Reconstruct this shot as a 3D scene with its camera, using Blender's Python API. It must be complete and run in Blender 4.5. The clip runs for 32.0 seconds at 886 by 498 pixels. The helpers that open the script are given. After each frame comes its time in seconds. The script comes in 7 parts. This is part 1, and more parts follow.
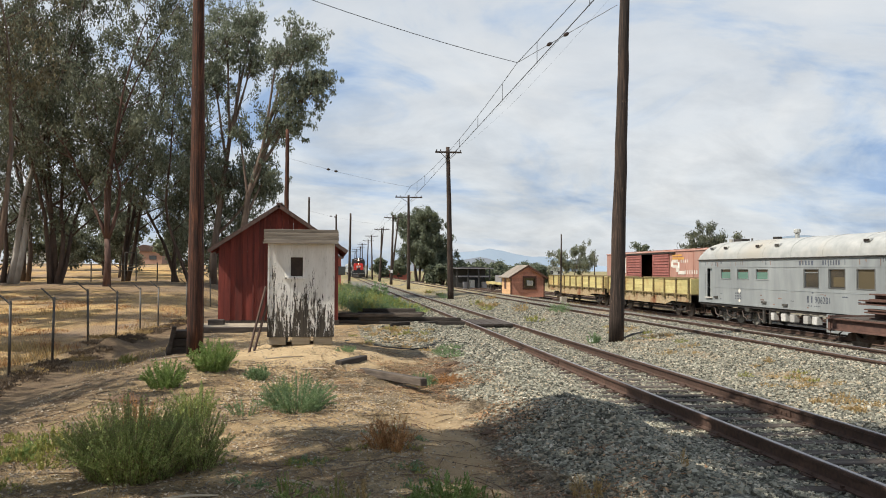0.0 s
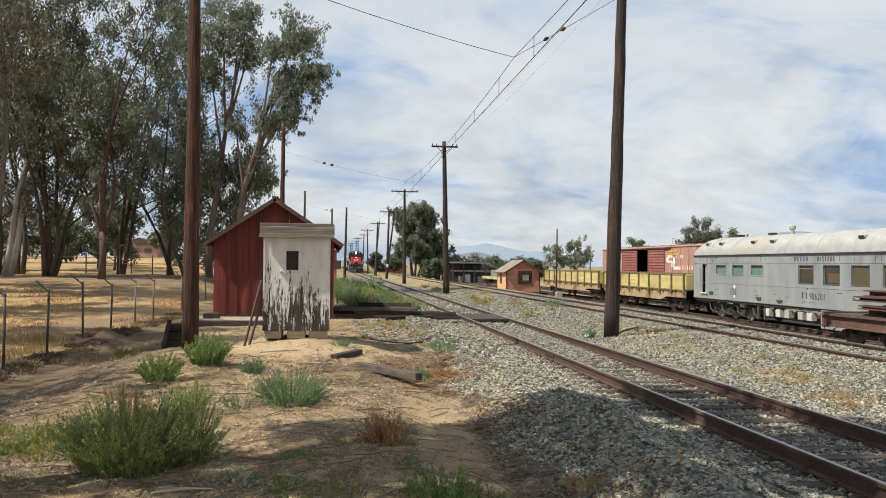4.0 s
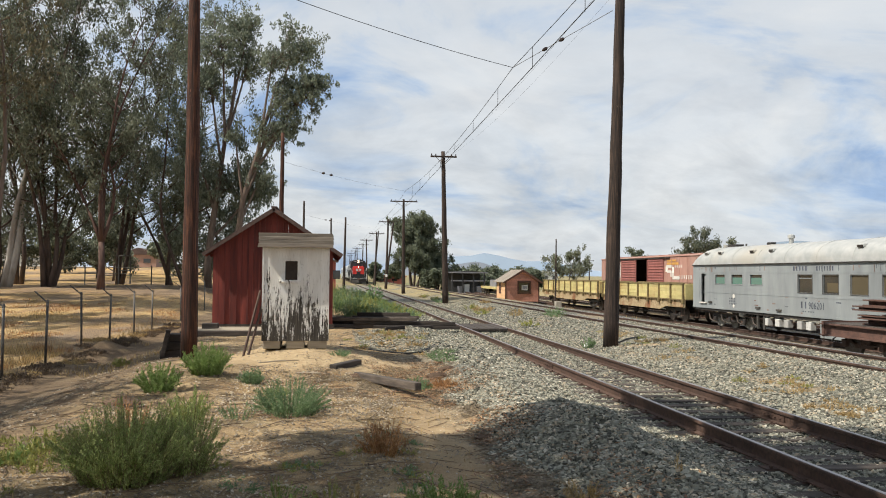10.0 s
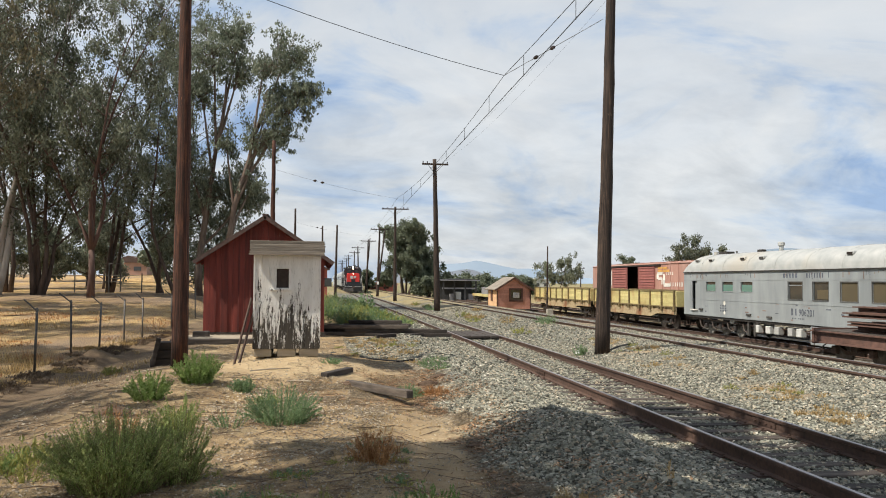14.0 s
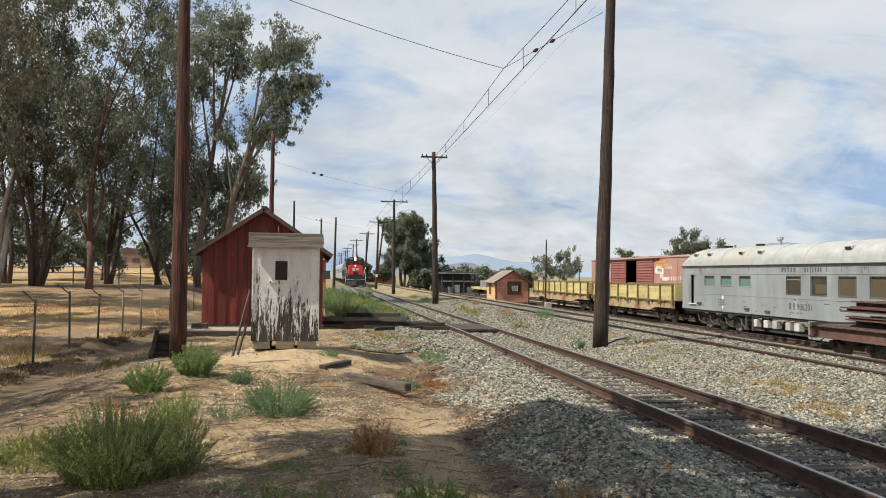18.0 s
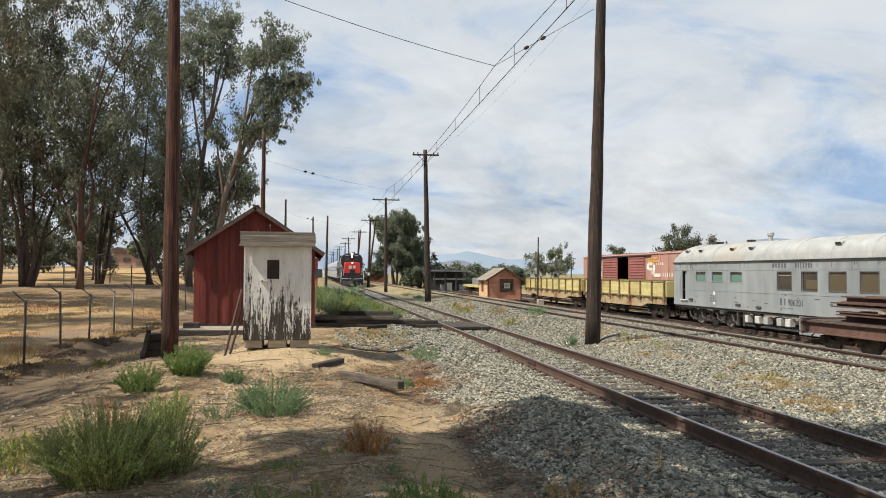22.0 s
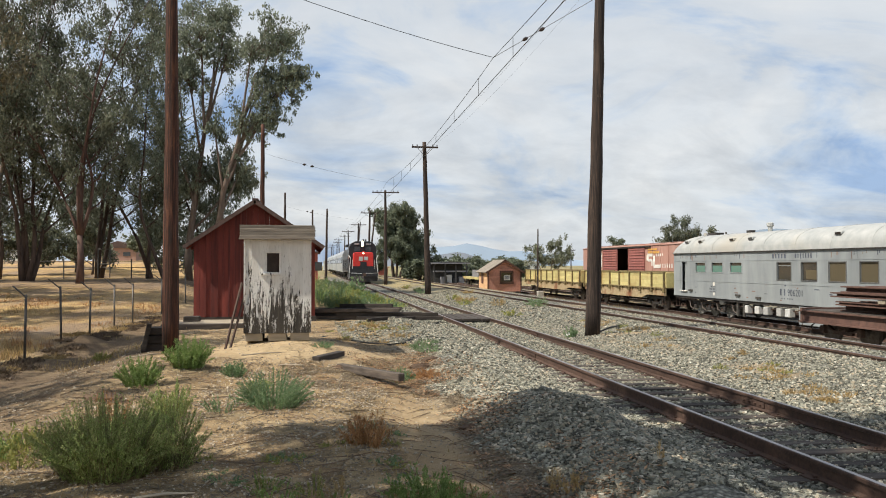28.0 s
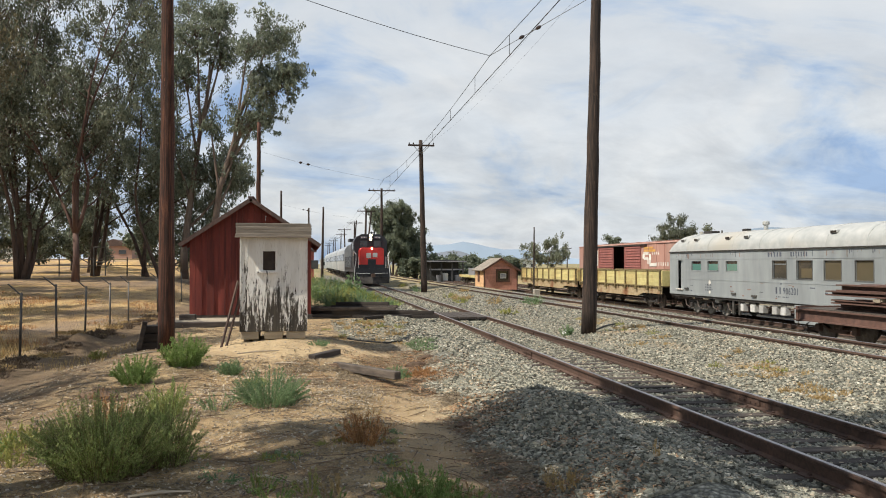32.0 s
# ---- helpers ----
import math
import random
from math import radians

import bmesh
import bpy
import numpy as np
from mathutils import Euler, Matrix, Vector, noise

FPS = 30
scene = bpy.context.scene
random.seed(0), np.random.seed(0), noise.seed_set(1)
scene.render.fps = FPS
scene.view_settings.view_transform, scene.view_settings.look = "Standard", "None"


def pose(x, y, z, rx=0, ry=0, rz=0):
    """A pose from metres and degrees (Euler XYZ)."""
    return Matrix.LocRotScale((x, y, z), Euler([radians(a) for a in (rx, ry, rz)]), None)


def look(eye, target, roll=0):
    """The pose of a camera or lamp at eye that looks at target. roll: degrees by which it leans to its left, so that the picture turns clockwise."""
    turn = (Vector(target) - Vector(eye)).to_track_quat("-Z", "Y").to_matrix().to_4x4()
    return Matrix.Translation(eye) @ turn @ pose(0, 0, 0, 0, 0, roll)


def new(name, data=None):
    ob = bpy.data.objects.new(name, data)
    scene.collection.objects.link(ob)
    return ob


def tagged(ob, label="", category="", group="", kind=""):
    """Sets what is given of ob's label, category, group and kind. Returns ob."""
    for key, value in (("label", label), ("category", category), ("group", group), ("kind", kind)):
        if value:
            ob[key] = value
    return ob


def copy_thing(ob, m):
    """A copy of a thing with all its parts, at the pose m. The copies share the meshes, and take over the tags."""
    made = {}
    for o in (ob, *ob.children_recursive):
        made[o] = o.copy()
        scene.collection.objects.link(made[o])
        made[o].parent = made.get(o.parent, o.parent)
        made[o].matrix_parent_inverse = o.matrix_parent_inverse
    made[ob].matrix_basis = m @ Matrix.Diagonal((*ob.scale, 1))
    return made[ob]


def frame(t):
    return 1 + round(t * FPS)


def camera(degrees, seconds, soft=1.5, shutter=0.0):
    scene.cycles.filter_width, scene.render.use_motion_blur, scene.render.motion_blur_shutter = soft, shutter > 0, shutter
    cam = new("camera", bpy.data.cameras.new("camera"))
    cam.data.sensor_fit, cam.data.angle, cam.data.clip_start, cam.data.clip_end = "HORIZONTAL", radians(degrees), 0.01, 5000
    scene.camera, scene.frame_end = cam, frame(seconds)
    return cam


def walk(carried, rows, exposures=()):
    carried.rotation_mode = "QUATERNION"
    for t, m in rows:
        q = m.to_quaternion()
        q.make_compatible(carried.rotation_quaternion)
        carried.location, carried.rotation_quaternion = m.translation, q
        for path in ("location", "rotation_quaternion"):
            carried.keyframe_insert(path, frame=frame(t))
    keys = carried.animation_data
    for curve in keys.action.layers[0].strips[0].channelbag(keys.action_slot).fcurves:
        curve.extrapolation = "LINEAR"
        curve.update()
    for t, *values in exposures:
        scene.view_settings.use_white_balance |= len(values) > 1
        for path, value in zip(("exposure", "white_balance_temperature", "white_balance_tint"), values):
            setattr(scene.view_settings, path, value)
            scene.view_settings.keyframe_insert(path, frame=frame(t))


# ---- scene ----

EYE = (0.0, 0.0, 1.92)
TURNS = [
    (0, 91.462, -0.300, -7.588),
    (0.5, 90.998, -0.254, -7.679),
    (1, 90.523, -0.061, -7.521),
    (1.5, 90.358, 0.074, -7.515),
    (2, 90.508, -0.144, -7.617),
    (2.5, 90.704, -0.398, -7.859),
    (3, 90.953, -0.506, -7.756),
    (3.5, 91.076, -0.535, -7.861),
    (5.5, 90.960, -0.699, -7.805),
    (6, 90.813, -0.722, -7.649),
    (6.5, 90.949, -0.720, -7.613),
    (7, 91.035, -0.801, -7.833),
    (7.5, 91.200, -0.689, -7.742),
    (8, 91.394, -0.559, -7.643),
    (8.5, 91.487, -0.465, -7.600),
    (9, 91.563, -0.337, -7.709),
    (9.5, 91.706, -0.326, -7.814),
    (10, 91.764, -0.505, -7.950),
    (10.5, 92.009, -0.567, -7.946),
    (11, 92.201, -0.607, -7.917),
    (11.5, 92.234, -0.470, -8.150),
    (12, 92.122, -0.405, -8.264),
    (12.5, 92.124, -0.444, -8.295),
    (13, 92.183, -0.400, -8.316),
    (13.5, 92.253, -0.363, -8.446),
    (14, 92.296, -0.428, -8.536),
    (14.5, 92.247, -0.431, -8.567),
    (16.5, 91.858, -0.938, -8.582),
    (17, 91.723, -0.692, -8.568),
    (17.5, 91.699, -0.604, -8.531),
    (18, 91.804, -0.663, -8.631),
    (18.5, 91.777, -0.630, -8.866),
    (19, 91.846, -0.547, -8.975),
    (19.5, 91.830, -0.419, -8.963),
    (20, 91.683, -0.163, -8.824),
    (20.5, 91.546, -0.238, -8.940),
    (21, 91.594, -0.268, -9.134),
    (21.5, 91.689, -0.421, -9.157),
    (22, 91.656, -0.305, -9.176),
    (22.5, 91.350, -0.262, -9.416),
    (23, 90.914, -0.395, -9.826),
    (23.5, 90.582, -0.553, -10.106),
    (24, 90.539, -0.506, -9.632),
    (24.5, 90.553, -0.481, -9.160),
    (25, 90.572, -0.585, -9.292),
    (25.5, 90.750, -0.431, -9.344),
    (27.5, 91.154, 0.137, -9.076),
    (28, 91.117, 0.017, -9.187),
    (28.5, 90.799, -0.042, -9.303),
    (29, 90.814, 0.195, -9.274),
    (29.5, 90.895, 0.249, -9.373),
    (30, 90.863, 0.256, -9.373),
    (30.5, 90.774, 0.178, -9.373),
    (31, 90.755, 0.021, -9.302),
    (31.5, 90.815, 0.019, -9.187),
    (32, 90.993, -0.009, -9.449),
]
cam = camera(56.79, 32.0, soft=1.0)
walk(cam, [(t, pose(*EYE, rx, ry, rz)) for t, rx, ry, rz in TURNS])

# ---- light ----
SUN_AZ, SUN_EL = 255.0, 52.5
world = bpy.data.worlds.new("world")
scene.world = world
world.use_nodes = True
wt = world.node_tree
for n in list(wt.nodes):
    wt.nodes.remove(n)


def wn(kind, **kw):
    n = wt.nodes.new(kind)
    for k, v in kw.items():
        n.inputs[k].default_value = v
    return n


sky = wt.nodes.new("ShaderNodeTexSky")
sky.sky_type = "NISHITA"
sky.sun_disc = False
sky.sun_elevation, sky.sun_rotation = radians(SUN_EL), radians(SUN_AZ)
sky.dust_density, sky.ozone_density = 1.5, 1.5
tc = wt.nodes.new("ShaderNodeTexCoord")
sep = wt.nodes.new("ShaderNodeSeparateXYZ")
wt.links.new(tc.outputs["Generated"], sep.inputs[0])
# clouds lie on a flat layer: divide the direction by its height
hz = wt.nodes.new("ShaderNodeMath"); hz.operation = "MAXIMUM"; hz.inputs[1].default_value = 0.0
wt.links.new(sep.outputs[2], hz.inputs[0])
ha = wt.nodes.new("ShaderNodeMath"); ha.operation = "ADD"; ha.inputs[1].default_value = 0.5
wt.links.new(hz.outputs[0], ha.inputs[0])
dv = wt.nodes.new("ShaderNodeVectorMath"); dv.operation = "DIVIDE"
comb = wt.nodes.new("ShaderNodeCombineXYZ")
for i in range(3):
    wt.links.new(ha.outputs[0], comb.inputs[i])
wt.links.new(tc.outputs["Generated"], dv.inputs[0]); wt.links.new(comb.outputs[0], dv.inputs[1])
mp = wt.nodes.new("ShaderNodeMapping")
mp.inputs["Location"].default_value = (0.55, 0.2, 0.0)
mp.inputs["Rotation"].default_value = (0, 0, radians(25))
mp.inputs["Scale"].default_value = (1.0, 1.5, 1.0)
wt.links.new(dv.outputs[0], mp.inputs[0])
c1 = wn("ShaderNodeTexNoise", Scale=2.3, Detail=9.0, Roughness=0.56, Distortion=0.9)
wt.links.new(mp.outputs[0], c1.inputs["Vector"])
r1 = wt.nodes.new("ShaderNodeValToRGB")
while len(r1.color_ramp.elements) < 4:
    r1.color_ramp.elements.new(0.5)
for e, (p, c) in zip(r1.color_ramp.elements, ((0.34, (4.2, 5.9, 8.8)), (0.42, (6.5, 7.75, 9.5)), (0.5, (8.4, 9.0, 9.65)), (0.66, (9.4, 9.7, 9.95)))):
    e.position, e.color = p, (*c, 1)
wt.links.new(c1.outputs["Fac"], r1.inputs[0])
# grey bellies of the lower cloud banks
c2 = wn("ShaderNodeTexNoise", Scale=5.5, Detail=9.0, Roughness=0.6, Distortion=0.3)
wt.links.new(mp.outputs[0], c2.inputs["Vector"])
r2 = wt.nodes.new("ShaderNodeValToRGB")
r2.color_ramp.elements[0].position, r2.color_ramp.elements[1].position = 0.36, 0.6
r2.color_ramp.elements[0].color = (0.84, 0.84, 0.84, 1)
r2.color_ramp.elements[1].color = (1.08, 1.07, 1.05, 1)
wt.links.new(c2.outputs["Fac"], r2.inputs[0])
mu = wt.nodes.new("ShaderNodeMix"); mu.data_type, mu.blend_type = "RGBA", "MULTIPLY"
# bellies show low down, thin veils high up
bz = wt.nodes.new("ShaderNodeMapRange")
bz.inputs[1].default_value, bz.inputs[2].default_value, bz.inputs[3].default_value, bz.inputs[4].default_value = 0.1, 0.3, 1.0, 0.2
wt.links.new(sep.outputs[2], bz.inputs[0])
wt.links.new(bz.outputs[0], mu.inputs[0])
wt.links.new(r1.outputs[0], mu.inputs[6]); wt.links.new(r2.outputs[0], mu.inputs[7])
# the cloud thins out towards the zenith
zr = wt.nodes.new("ShaderNodeMapRange")
zr.inputs[1].default_value, zr.inputs[2].default_value, zr.inputs[3].default_value, zr.inputs[4].default_value = 0.3, 0.6, 0.9, 0.45
wt.links.new(sep.outputs[2], zr.inputs[0])
mx = wt.nodes.new("ShaderNodeMix"); mx.data_type = "RGBA"
wt.links.new(zr.outputs[0], mx.inputs[0])
wt.links.new(sky.outputs[0], mx.inputs[6]); wt.links.new(mu.outputs[2], mx.inputs[7])
bg = wn("ShaderNodeBackground", Strength=0.085)
wt.links.new(mx.outputs[2], bg.inputs[0])
out = wt.nodes.new("ShaderNodeOutputWorld")
wt.links.new(bg.outputs[0], out.inputs[0])

sun_data = bpy.data.lights.new("sun", "SUN")
sun_data.energy, sun_data.angle, sun_data.color = 6.0, radians(0.6), (1.0, 0.93, 0.82)
sun = new("sun", sun_data)
az, el = radians(SUN_AZ), radians(SUN_EL)
TO_SUN = Vector((math.sin(az) * math.cos(el), math.cos(az) * math.cos(el), math.sin(el)))
sun.matrix_world = look(TO_SUN * 50, (0, 0, 0))
scene.view_settings.exposure = 0.0

# ---- materials ----


class Mat:
    """A node material, with short ways to add nodes."""

    def __init__(self, name, rough=0.8, metal=0.0):
        self.m = bpy.data.materials.new(name)
        self.m.use_nodes = True
        self.t = self.m.node_tree
        self.b = self.t.nodes["Principled BSDF"]
        self.b.inputs["Roughness"].default_value = rough
        self.b.inputs["Metallic"].default_value = metal
        self.co = self.t.nodes.new("ShaderNodeTexCoord").outputs["Object"]

    def node(self, kind, **kw):
        n = self.t.nodes.new(kind)
        for k, v in kw.items():
            n.inputs[k].default_value = v
        return n

    def link(self, a, b):
        self.t.links.new(a, b)

    def scaled(self, s):
        n = self.node("ShaderNodeMapping")
        n.inputs["Scale"].default_value = s
        self.link(self.co, n.inputs[0])
        return n.outputs[0]

    def noise(self, scale, stretch=(1, 1, 1), detail=6.0, rough=0.6):
        n = self.node("ShaderNodeTexNoise", Scale=scale, Detail=detail, Roughness=rough)
        self.link(self.scaled(stretch), n.inputs["Vector"])
        return n.outputs["Fac"]

    def ramp(self, fac, stops):
        n = self.node("ShaderNodeValToRGB")
        e = n.color_ramp.elements
        while len(e) < len(stops):
            e.new(0.5)
        for k, (p, c) in zip(e, stops):
            k.position = p
            k.color = (*c, 1) if len(c) == 3 else c
        self.link(fac, n.inputs[0])
        return n.outputs[0]

    def mask(self, fac, a, b):
        if a > b:
            return self.ramp(fac, [(b, (1, 1, 1)), (a, (0, 0, 0))])
        return self.ramp(fac, [(a, (0, 0, 0)), (b, (1, 1, 1))])

    def mix(self, fac, a, b, how="MIX"):
        n = self.node("ShaderNodeMix")
        n.data_type, n.blend_type = "RGBA", how
        for sock, v in ((n.inputs[0], fac), (n.inputs[6], a), (n.inputs[7], b)):
            if isinstance(v, (int, float)):
                sock.default_value = v
            elif isinstance(v, tuple):
                sock.default_value = (*v, 1)
            else:
                self.link(v, sock)
        return n.outputs[2]

    def math(self, op, a, b=0.0):
        n = self.node("ShaderNodeMath")
        n.operation = op
        for sock, v in zip(n.inputs, (a, b)):
            if isinstance(v, (int, float)):
                sock.default_value = v
            else:
                self.link(v, sock)
        return n.outputs[0]

    def axis(self, i):
        n = self.node("ShaderNodeSeparateXYZ")
        self.link(self.co, n.inputs[0])
        return n.outputs[i]

    def random(self):
        return self.node("ShaderNodeObjectInfo").outputs["Random"]

    def island(self):
        return self.node("ShaderNodeNewGeometry").outputs["Random Per Island"]

    def color(self, c):
        self.link(c, self.b.inputs["Base Color"])

    def bump(self, h, strength=0.4, dist=0.01):
        n = self.node("ShaderNodeBump", Strength=strength, Distance=dist)
        self.link(h, n.inputs["Height"])
        self.link(n.outputs[0], self.b.inputs["Normal"])

    def rough(self, fac, lo, hi):
        n = self.node("ShaderNodeMapRange")
        n.inputs[3].default_value, n.inputs[4].default_value = lo, hi
        self.link(fac, n.inputs[0])
        self.link(n.outputs[0], self.b.inputs["Roughness"])


def plain(name, a, b, scale=6.0, rough=0.8, metal=0.0, stretch=(1, 1, 1), bump=0.3, dist=0.01, vary=0.25, dirt=None):
    """Two tones in fine grain, a larger stain, and a shift from piece to piece."""
    m = Mat(name, rough, metal)
    fine = m.noise(scale, stretch)
    big = m.noise(scale * 0.13, stretch, 3.0)
    c = m.ramp(fine, [(0.3, a), (0.7, b)])
    if dirt:
        c = m.mix(m.mask(big, 0.48, 0.66), c, dirt)
    else:
        c = m.mix(0.5, c, m.ramp(big, [(0.3, (0.6, 0.6, 0.6)), (0.7, (1.25, 1.25, 1.25))]), "MULTIPLY")
    k = m.ramp(m.random(), [(0.0, (1 - vary,) * 3), (1.0, (1 + vary * 0.6,) * 3)])
    m.color(m.mix(1.0, c, k, "MULTIPLY"))
    m.rough(fine, max(0.05, rough - 0.15), min(1.0, rough + 0.1))
    m.bump(fine, bump, dist)
    return m.m


def leafy(name, a, b, trans=0.25):
    m = Mat(name, 0.6)
    c = m.ramp(m.island(), [(0.0, a), (1.0, b)])
    big = m.noise(0.5, detail=2.0)
    c = m.mix(0.6, c, m.ramp(big, [(0.3, (0.6, 0.6, 0.6)), (0.7, (1.3, 1.3, 1.2))]), "MULTIPLY")
    m.color(c)
    tr = m.node("ShaderNodeBsdfTranslucent")
    m.link(c, tr.inputs[0])
    ms = m.node("ShaderNodeMixShader", Fac=trans)
    m.link(m.b.outputs[0], ms.inputs[1]); m.link(tr.outputs[0], ms.inputs[2])
    m.link(ms.outputs[0], m.t.nodes["Material Output"].inputs[0])
    return m.m


def glow(name, c, s):
    m = Mat(name)
    m.b.inputs["Emission Color"].default_value = (*c, 1)
    m.b.inputs["Emission Strength"].default_value = s
    return m.m


def glass(name, tint, rough=0.08):
    m = Mat(name, rough)
    m.b.inputs["Base Color"].default_value = (*tint, 1)
    m.b.inputs["Specular IOR Level"].default_value = 0.9
    m.bump(m.noise(3.0), 0.05, 0.01)
    return m.m


def peeling(name, paint, wood, wood2, level, reach):
    """Old paint on upright boards, flaked off in ragged streaks, most of all low down."""
    m = Mat(name, 0.75)
    st = m.noise(24.0, (1.4, 1.4, 0.2), 10.0, 0.75)
    col = m.noise(6.0, (1, 1, 0.1), 4.0)
    fine = m.noise(90.0, (1, 1, 0.35), 4.0)
    v = m.math("ADD", m.math("MULTIPLY", st, 1.5), m.math("MULTIPLY", fine, 0.3))
    v = m.math("ADD", v, m.math("MULTIPLY", col, 1.3))
    v = m.math("SUBTRACT", v, m.math("MULTIPLY", m.axis(2), reach))
    gone = m.mask(m.math("MULTIPLY", v, 0.5), level * 0.5, (level + 0.04) * 0.5)
    w = m.ramp(m.noise(40.0, (1, 1, 0.05), 5.0), [(0.3, wood), (0.7, wood2)])
    p = m.mix(0.6, paint, m.ramp(m.noise(4.0, (1, 1, 0.3), 6.0), [(0.3, (0.8, 0.78, 0.74)), (0.6, (1.08, 1.08, 1.08))]), "MULTIPLY")
    p = m.mix(m.math("MULTIPLY", m.mask(m.noise(45.0, (1, 1, 0.12), 5.0), 0.56, 0.68), 0.45), p, (0.36, 0.33, 0.29))
    k = m.ramp(m.random(), [(0.0, (0.93,) * 3), (1.0, (1.03,) * 3)])
    m.color(m.mix(1.0, m.mix(gone, p, w), k, "MULTIPLY"))
    m.bump(m.math("SUBTRACT", fine, gone), 0.6, 0.005)
    return m.m


M_RUST = plain("rusty_steel", (0.055, 0.034, 0.026), (0.125, 0.075, 0.055), 18, 0.75, 0.2, vary=0.2)
M_RAILTOP = plain("worn_rail_top", (0.28, 0.26, 0.27), (0.4, 0.37, 0.37), 14, 0.38, 0.8, bump=0.1, vary=0.1)
M_TIE = plain("weathered_tie_wood", (0.03, 0.024, 0.02), (0.125, 0.1, 0.08), 14, 0.9, stretch=(0.15, 1, 1), bump=0.8, dist=0.02, vary=0.45)


def pole_wood(name, dark, mid, light):
    """Creosoted pole: long checks, bleached splinters and pale scars."""
    m = Mat(name, 0.85)
    grain = m.noise(30.0, (1, 1, 0.035), 7.0, 0.7)
    c = m.ramp(grain, [(0.34, dark), (0.5, mid), (0.66, light)])
    c = m.mix(0.8, c, m.ramp(m.noise(1.3, (1, 1, 0.6), 5.0), [(0.3, (0.5, 0.48, 0.47)), (0.7, (1.35, 1.3, 1.25))]), "MULTIPLY")
    scar = m.mask(m.noise(9.0, (1, 1, 0.3), 4.0), 0.68, 0.72)
    c = m.mix(m.math("MULTIPLY", scar, 0.6), c, tuple(v * 2.2 for v in light))
    m.color(c)
    m.bump(grain, 1.0, 0.03)
    return m.m


M_POLE = pole_wood("creosoted_pole_wood", (0.008, 0.006, 0.005), (0.035, 0.023, 0.017), (0.1, 0.065, 0.047))
M_POLERED = pole_wood("reddish_pole_wood", (0.007, 0.004, 0.003), (0.055, 0.02, 0.011), (0.17, 0.068, 0.034))
M_WIRE = plain("dark_wire", (0.02, 0.02, 0.02), (0.05, 0.05, 0.05), 10, 0.6, 0.5)
M_PORC = plain("brown_porcelain", (0.03, 0.02, 0.018), (0.06, 0.04, 0.03), 10, 0.25)
M_RED = plain("weathered_red_paint", (0.095, 0.016, 0.012), (0.2, 0.038, 0.026), 9, 0.8, stretch=(1, 1, 0.12), bump=0.5, vary=0.28)
M_SHINGLE = plain("weathered_roof_boards", (0.13, 0.11, 0.09), (0.3, 0.26, 0.21), 12, 0.9, stretch=(0.12, 1, 1), bump=0.6, vary=0.35)
M_ROOFDARK = plain("old_brown_roofing", (0.06, 0.038, 0.032), (0.14, 0.09, 0.075), 10, 0.9, vary=0.2)
M_WHITE = peeling("peeling_white_paint", (0.74, 0.73, 0.7), (0.012, 0.01, 0.008), (0.09, 0.075, 0.058), 1.3, 0.29)
M_BLOCK = plain("bleached_timber", (0.3, 0.25, 0.18), (0.48, 0.41, 0.31), 8, 0.9, stretch=(0.2, 1, 1), vary=0.2)
M_DARKWOOD = plain("black_old_timber", (0.022, 0.018, 0.015), (0.075, 0.06, 0.05), 12, 0.9, stretch=(0.15, 1, 1), bump=0.7, vary=0.35)
M_BROWNWOOD = plain("brown_old_timber", (0.1, 0.065, 0.04), (0.24, 0.16, 0.1), 12, 0.9, stretch=(0.15, 1, 1), bump=0.7, vary=0.2)
M_DARKPANE = glass("dark_pane", (0.018, 0.017, 0.016))
# matt dark sheet painting the unlit inside of the privy window
M_BROWNPANE = plain("dark_opening_brown", (0.03, 0.02, 0.016), (0.06, 0.043, 0.034), 12, 0.9, bump=0.1)
M_VOID = plain("dark_interior", (0.018, 0.013, 0.01), (0.035, 0.022, 0.016), 4, 0.95, bump=0.0)
M_GALV = plain("dull_galvanised_steel", (0.08, 0.075, 0.068), (0.18, 0.17, 0.155), 20, 0.6, 0.6)
M_PINK = plain("faded_salmon_boards", (0.44, 0.2, 0.15), (0.56, 0.28, 0.21), 7, 0.85, vary=0.15)
# lighter copy of the hut boards, sunlight painted onto the west wall
M_PINKLIT = plain("sunlit_faded_boards", (0.6, 0.36, 0.19), (0.7, 0.45, 0.26), 7, 0.85, vary=0.1)
M_TRIM = plain("dark_brown_trim", (0.07, 0.03, 0.02), (0.12, 0.055, 0.035), 10, 0.7)
M_PAPER = plain("white_notice", (0.7, 0.7, 0.68), (0.8, 0.8, 0.78), 8, 0.7)
M_YELLOW = plain("faded_yellow_paint", (0.46, 0.39, 0.15), (0.6, 0.53, 0.25), 4, 0.8, vary=0.2, dirt=(0.4, 0.26, 0.1))
M_YRIB = plain("dirty_yellow_stakes", (0.1, 0.072, 0.035), (0.25, 0.19, 0.08), 9, 0.8, vary=0.2)
M_SIDERUST = plain("yellow_paint_over_rust", (0.3, 0.2, 0.09), (0.48, 0.4, 0.26), 7, 0.8, vary=0.1, dirt=(0.22, 0.095, 0.04))
M_UNDER = plain("black_underframe", (0.018, 0.016, 0.015), (0.05, 0.043, 0.038), 9, 0.8, vary=0.2)
M_WHEEL = plain("grimy_wheel_steel", (0.07, 0.055, 0.045), (0.16, 0.13, 0.11), 9, 0.6, 0.4)
M_WHEELPALE = plain("pale_wheel_face", (0.13, 0.12, 0.105), (0.26, 0.25, 0.23), 9, 0.7)
M_BATTERY = plain("chalky_box_paint", (0.38, 0.38, 0.36), (0.52, 0.52, 0.5), 9, 0.7)
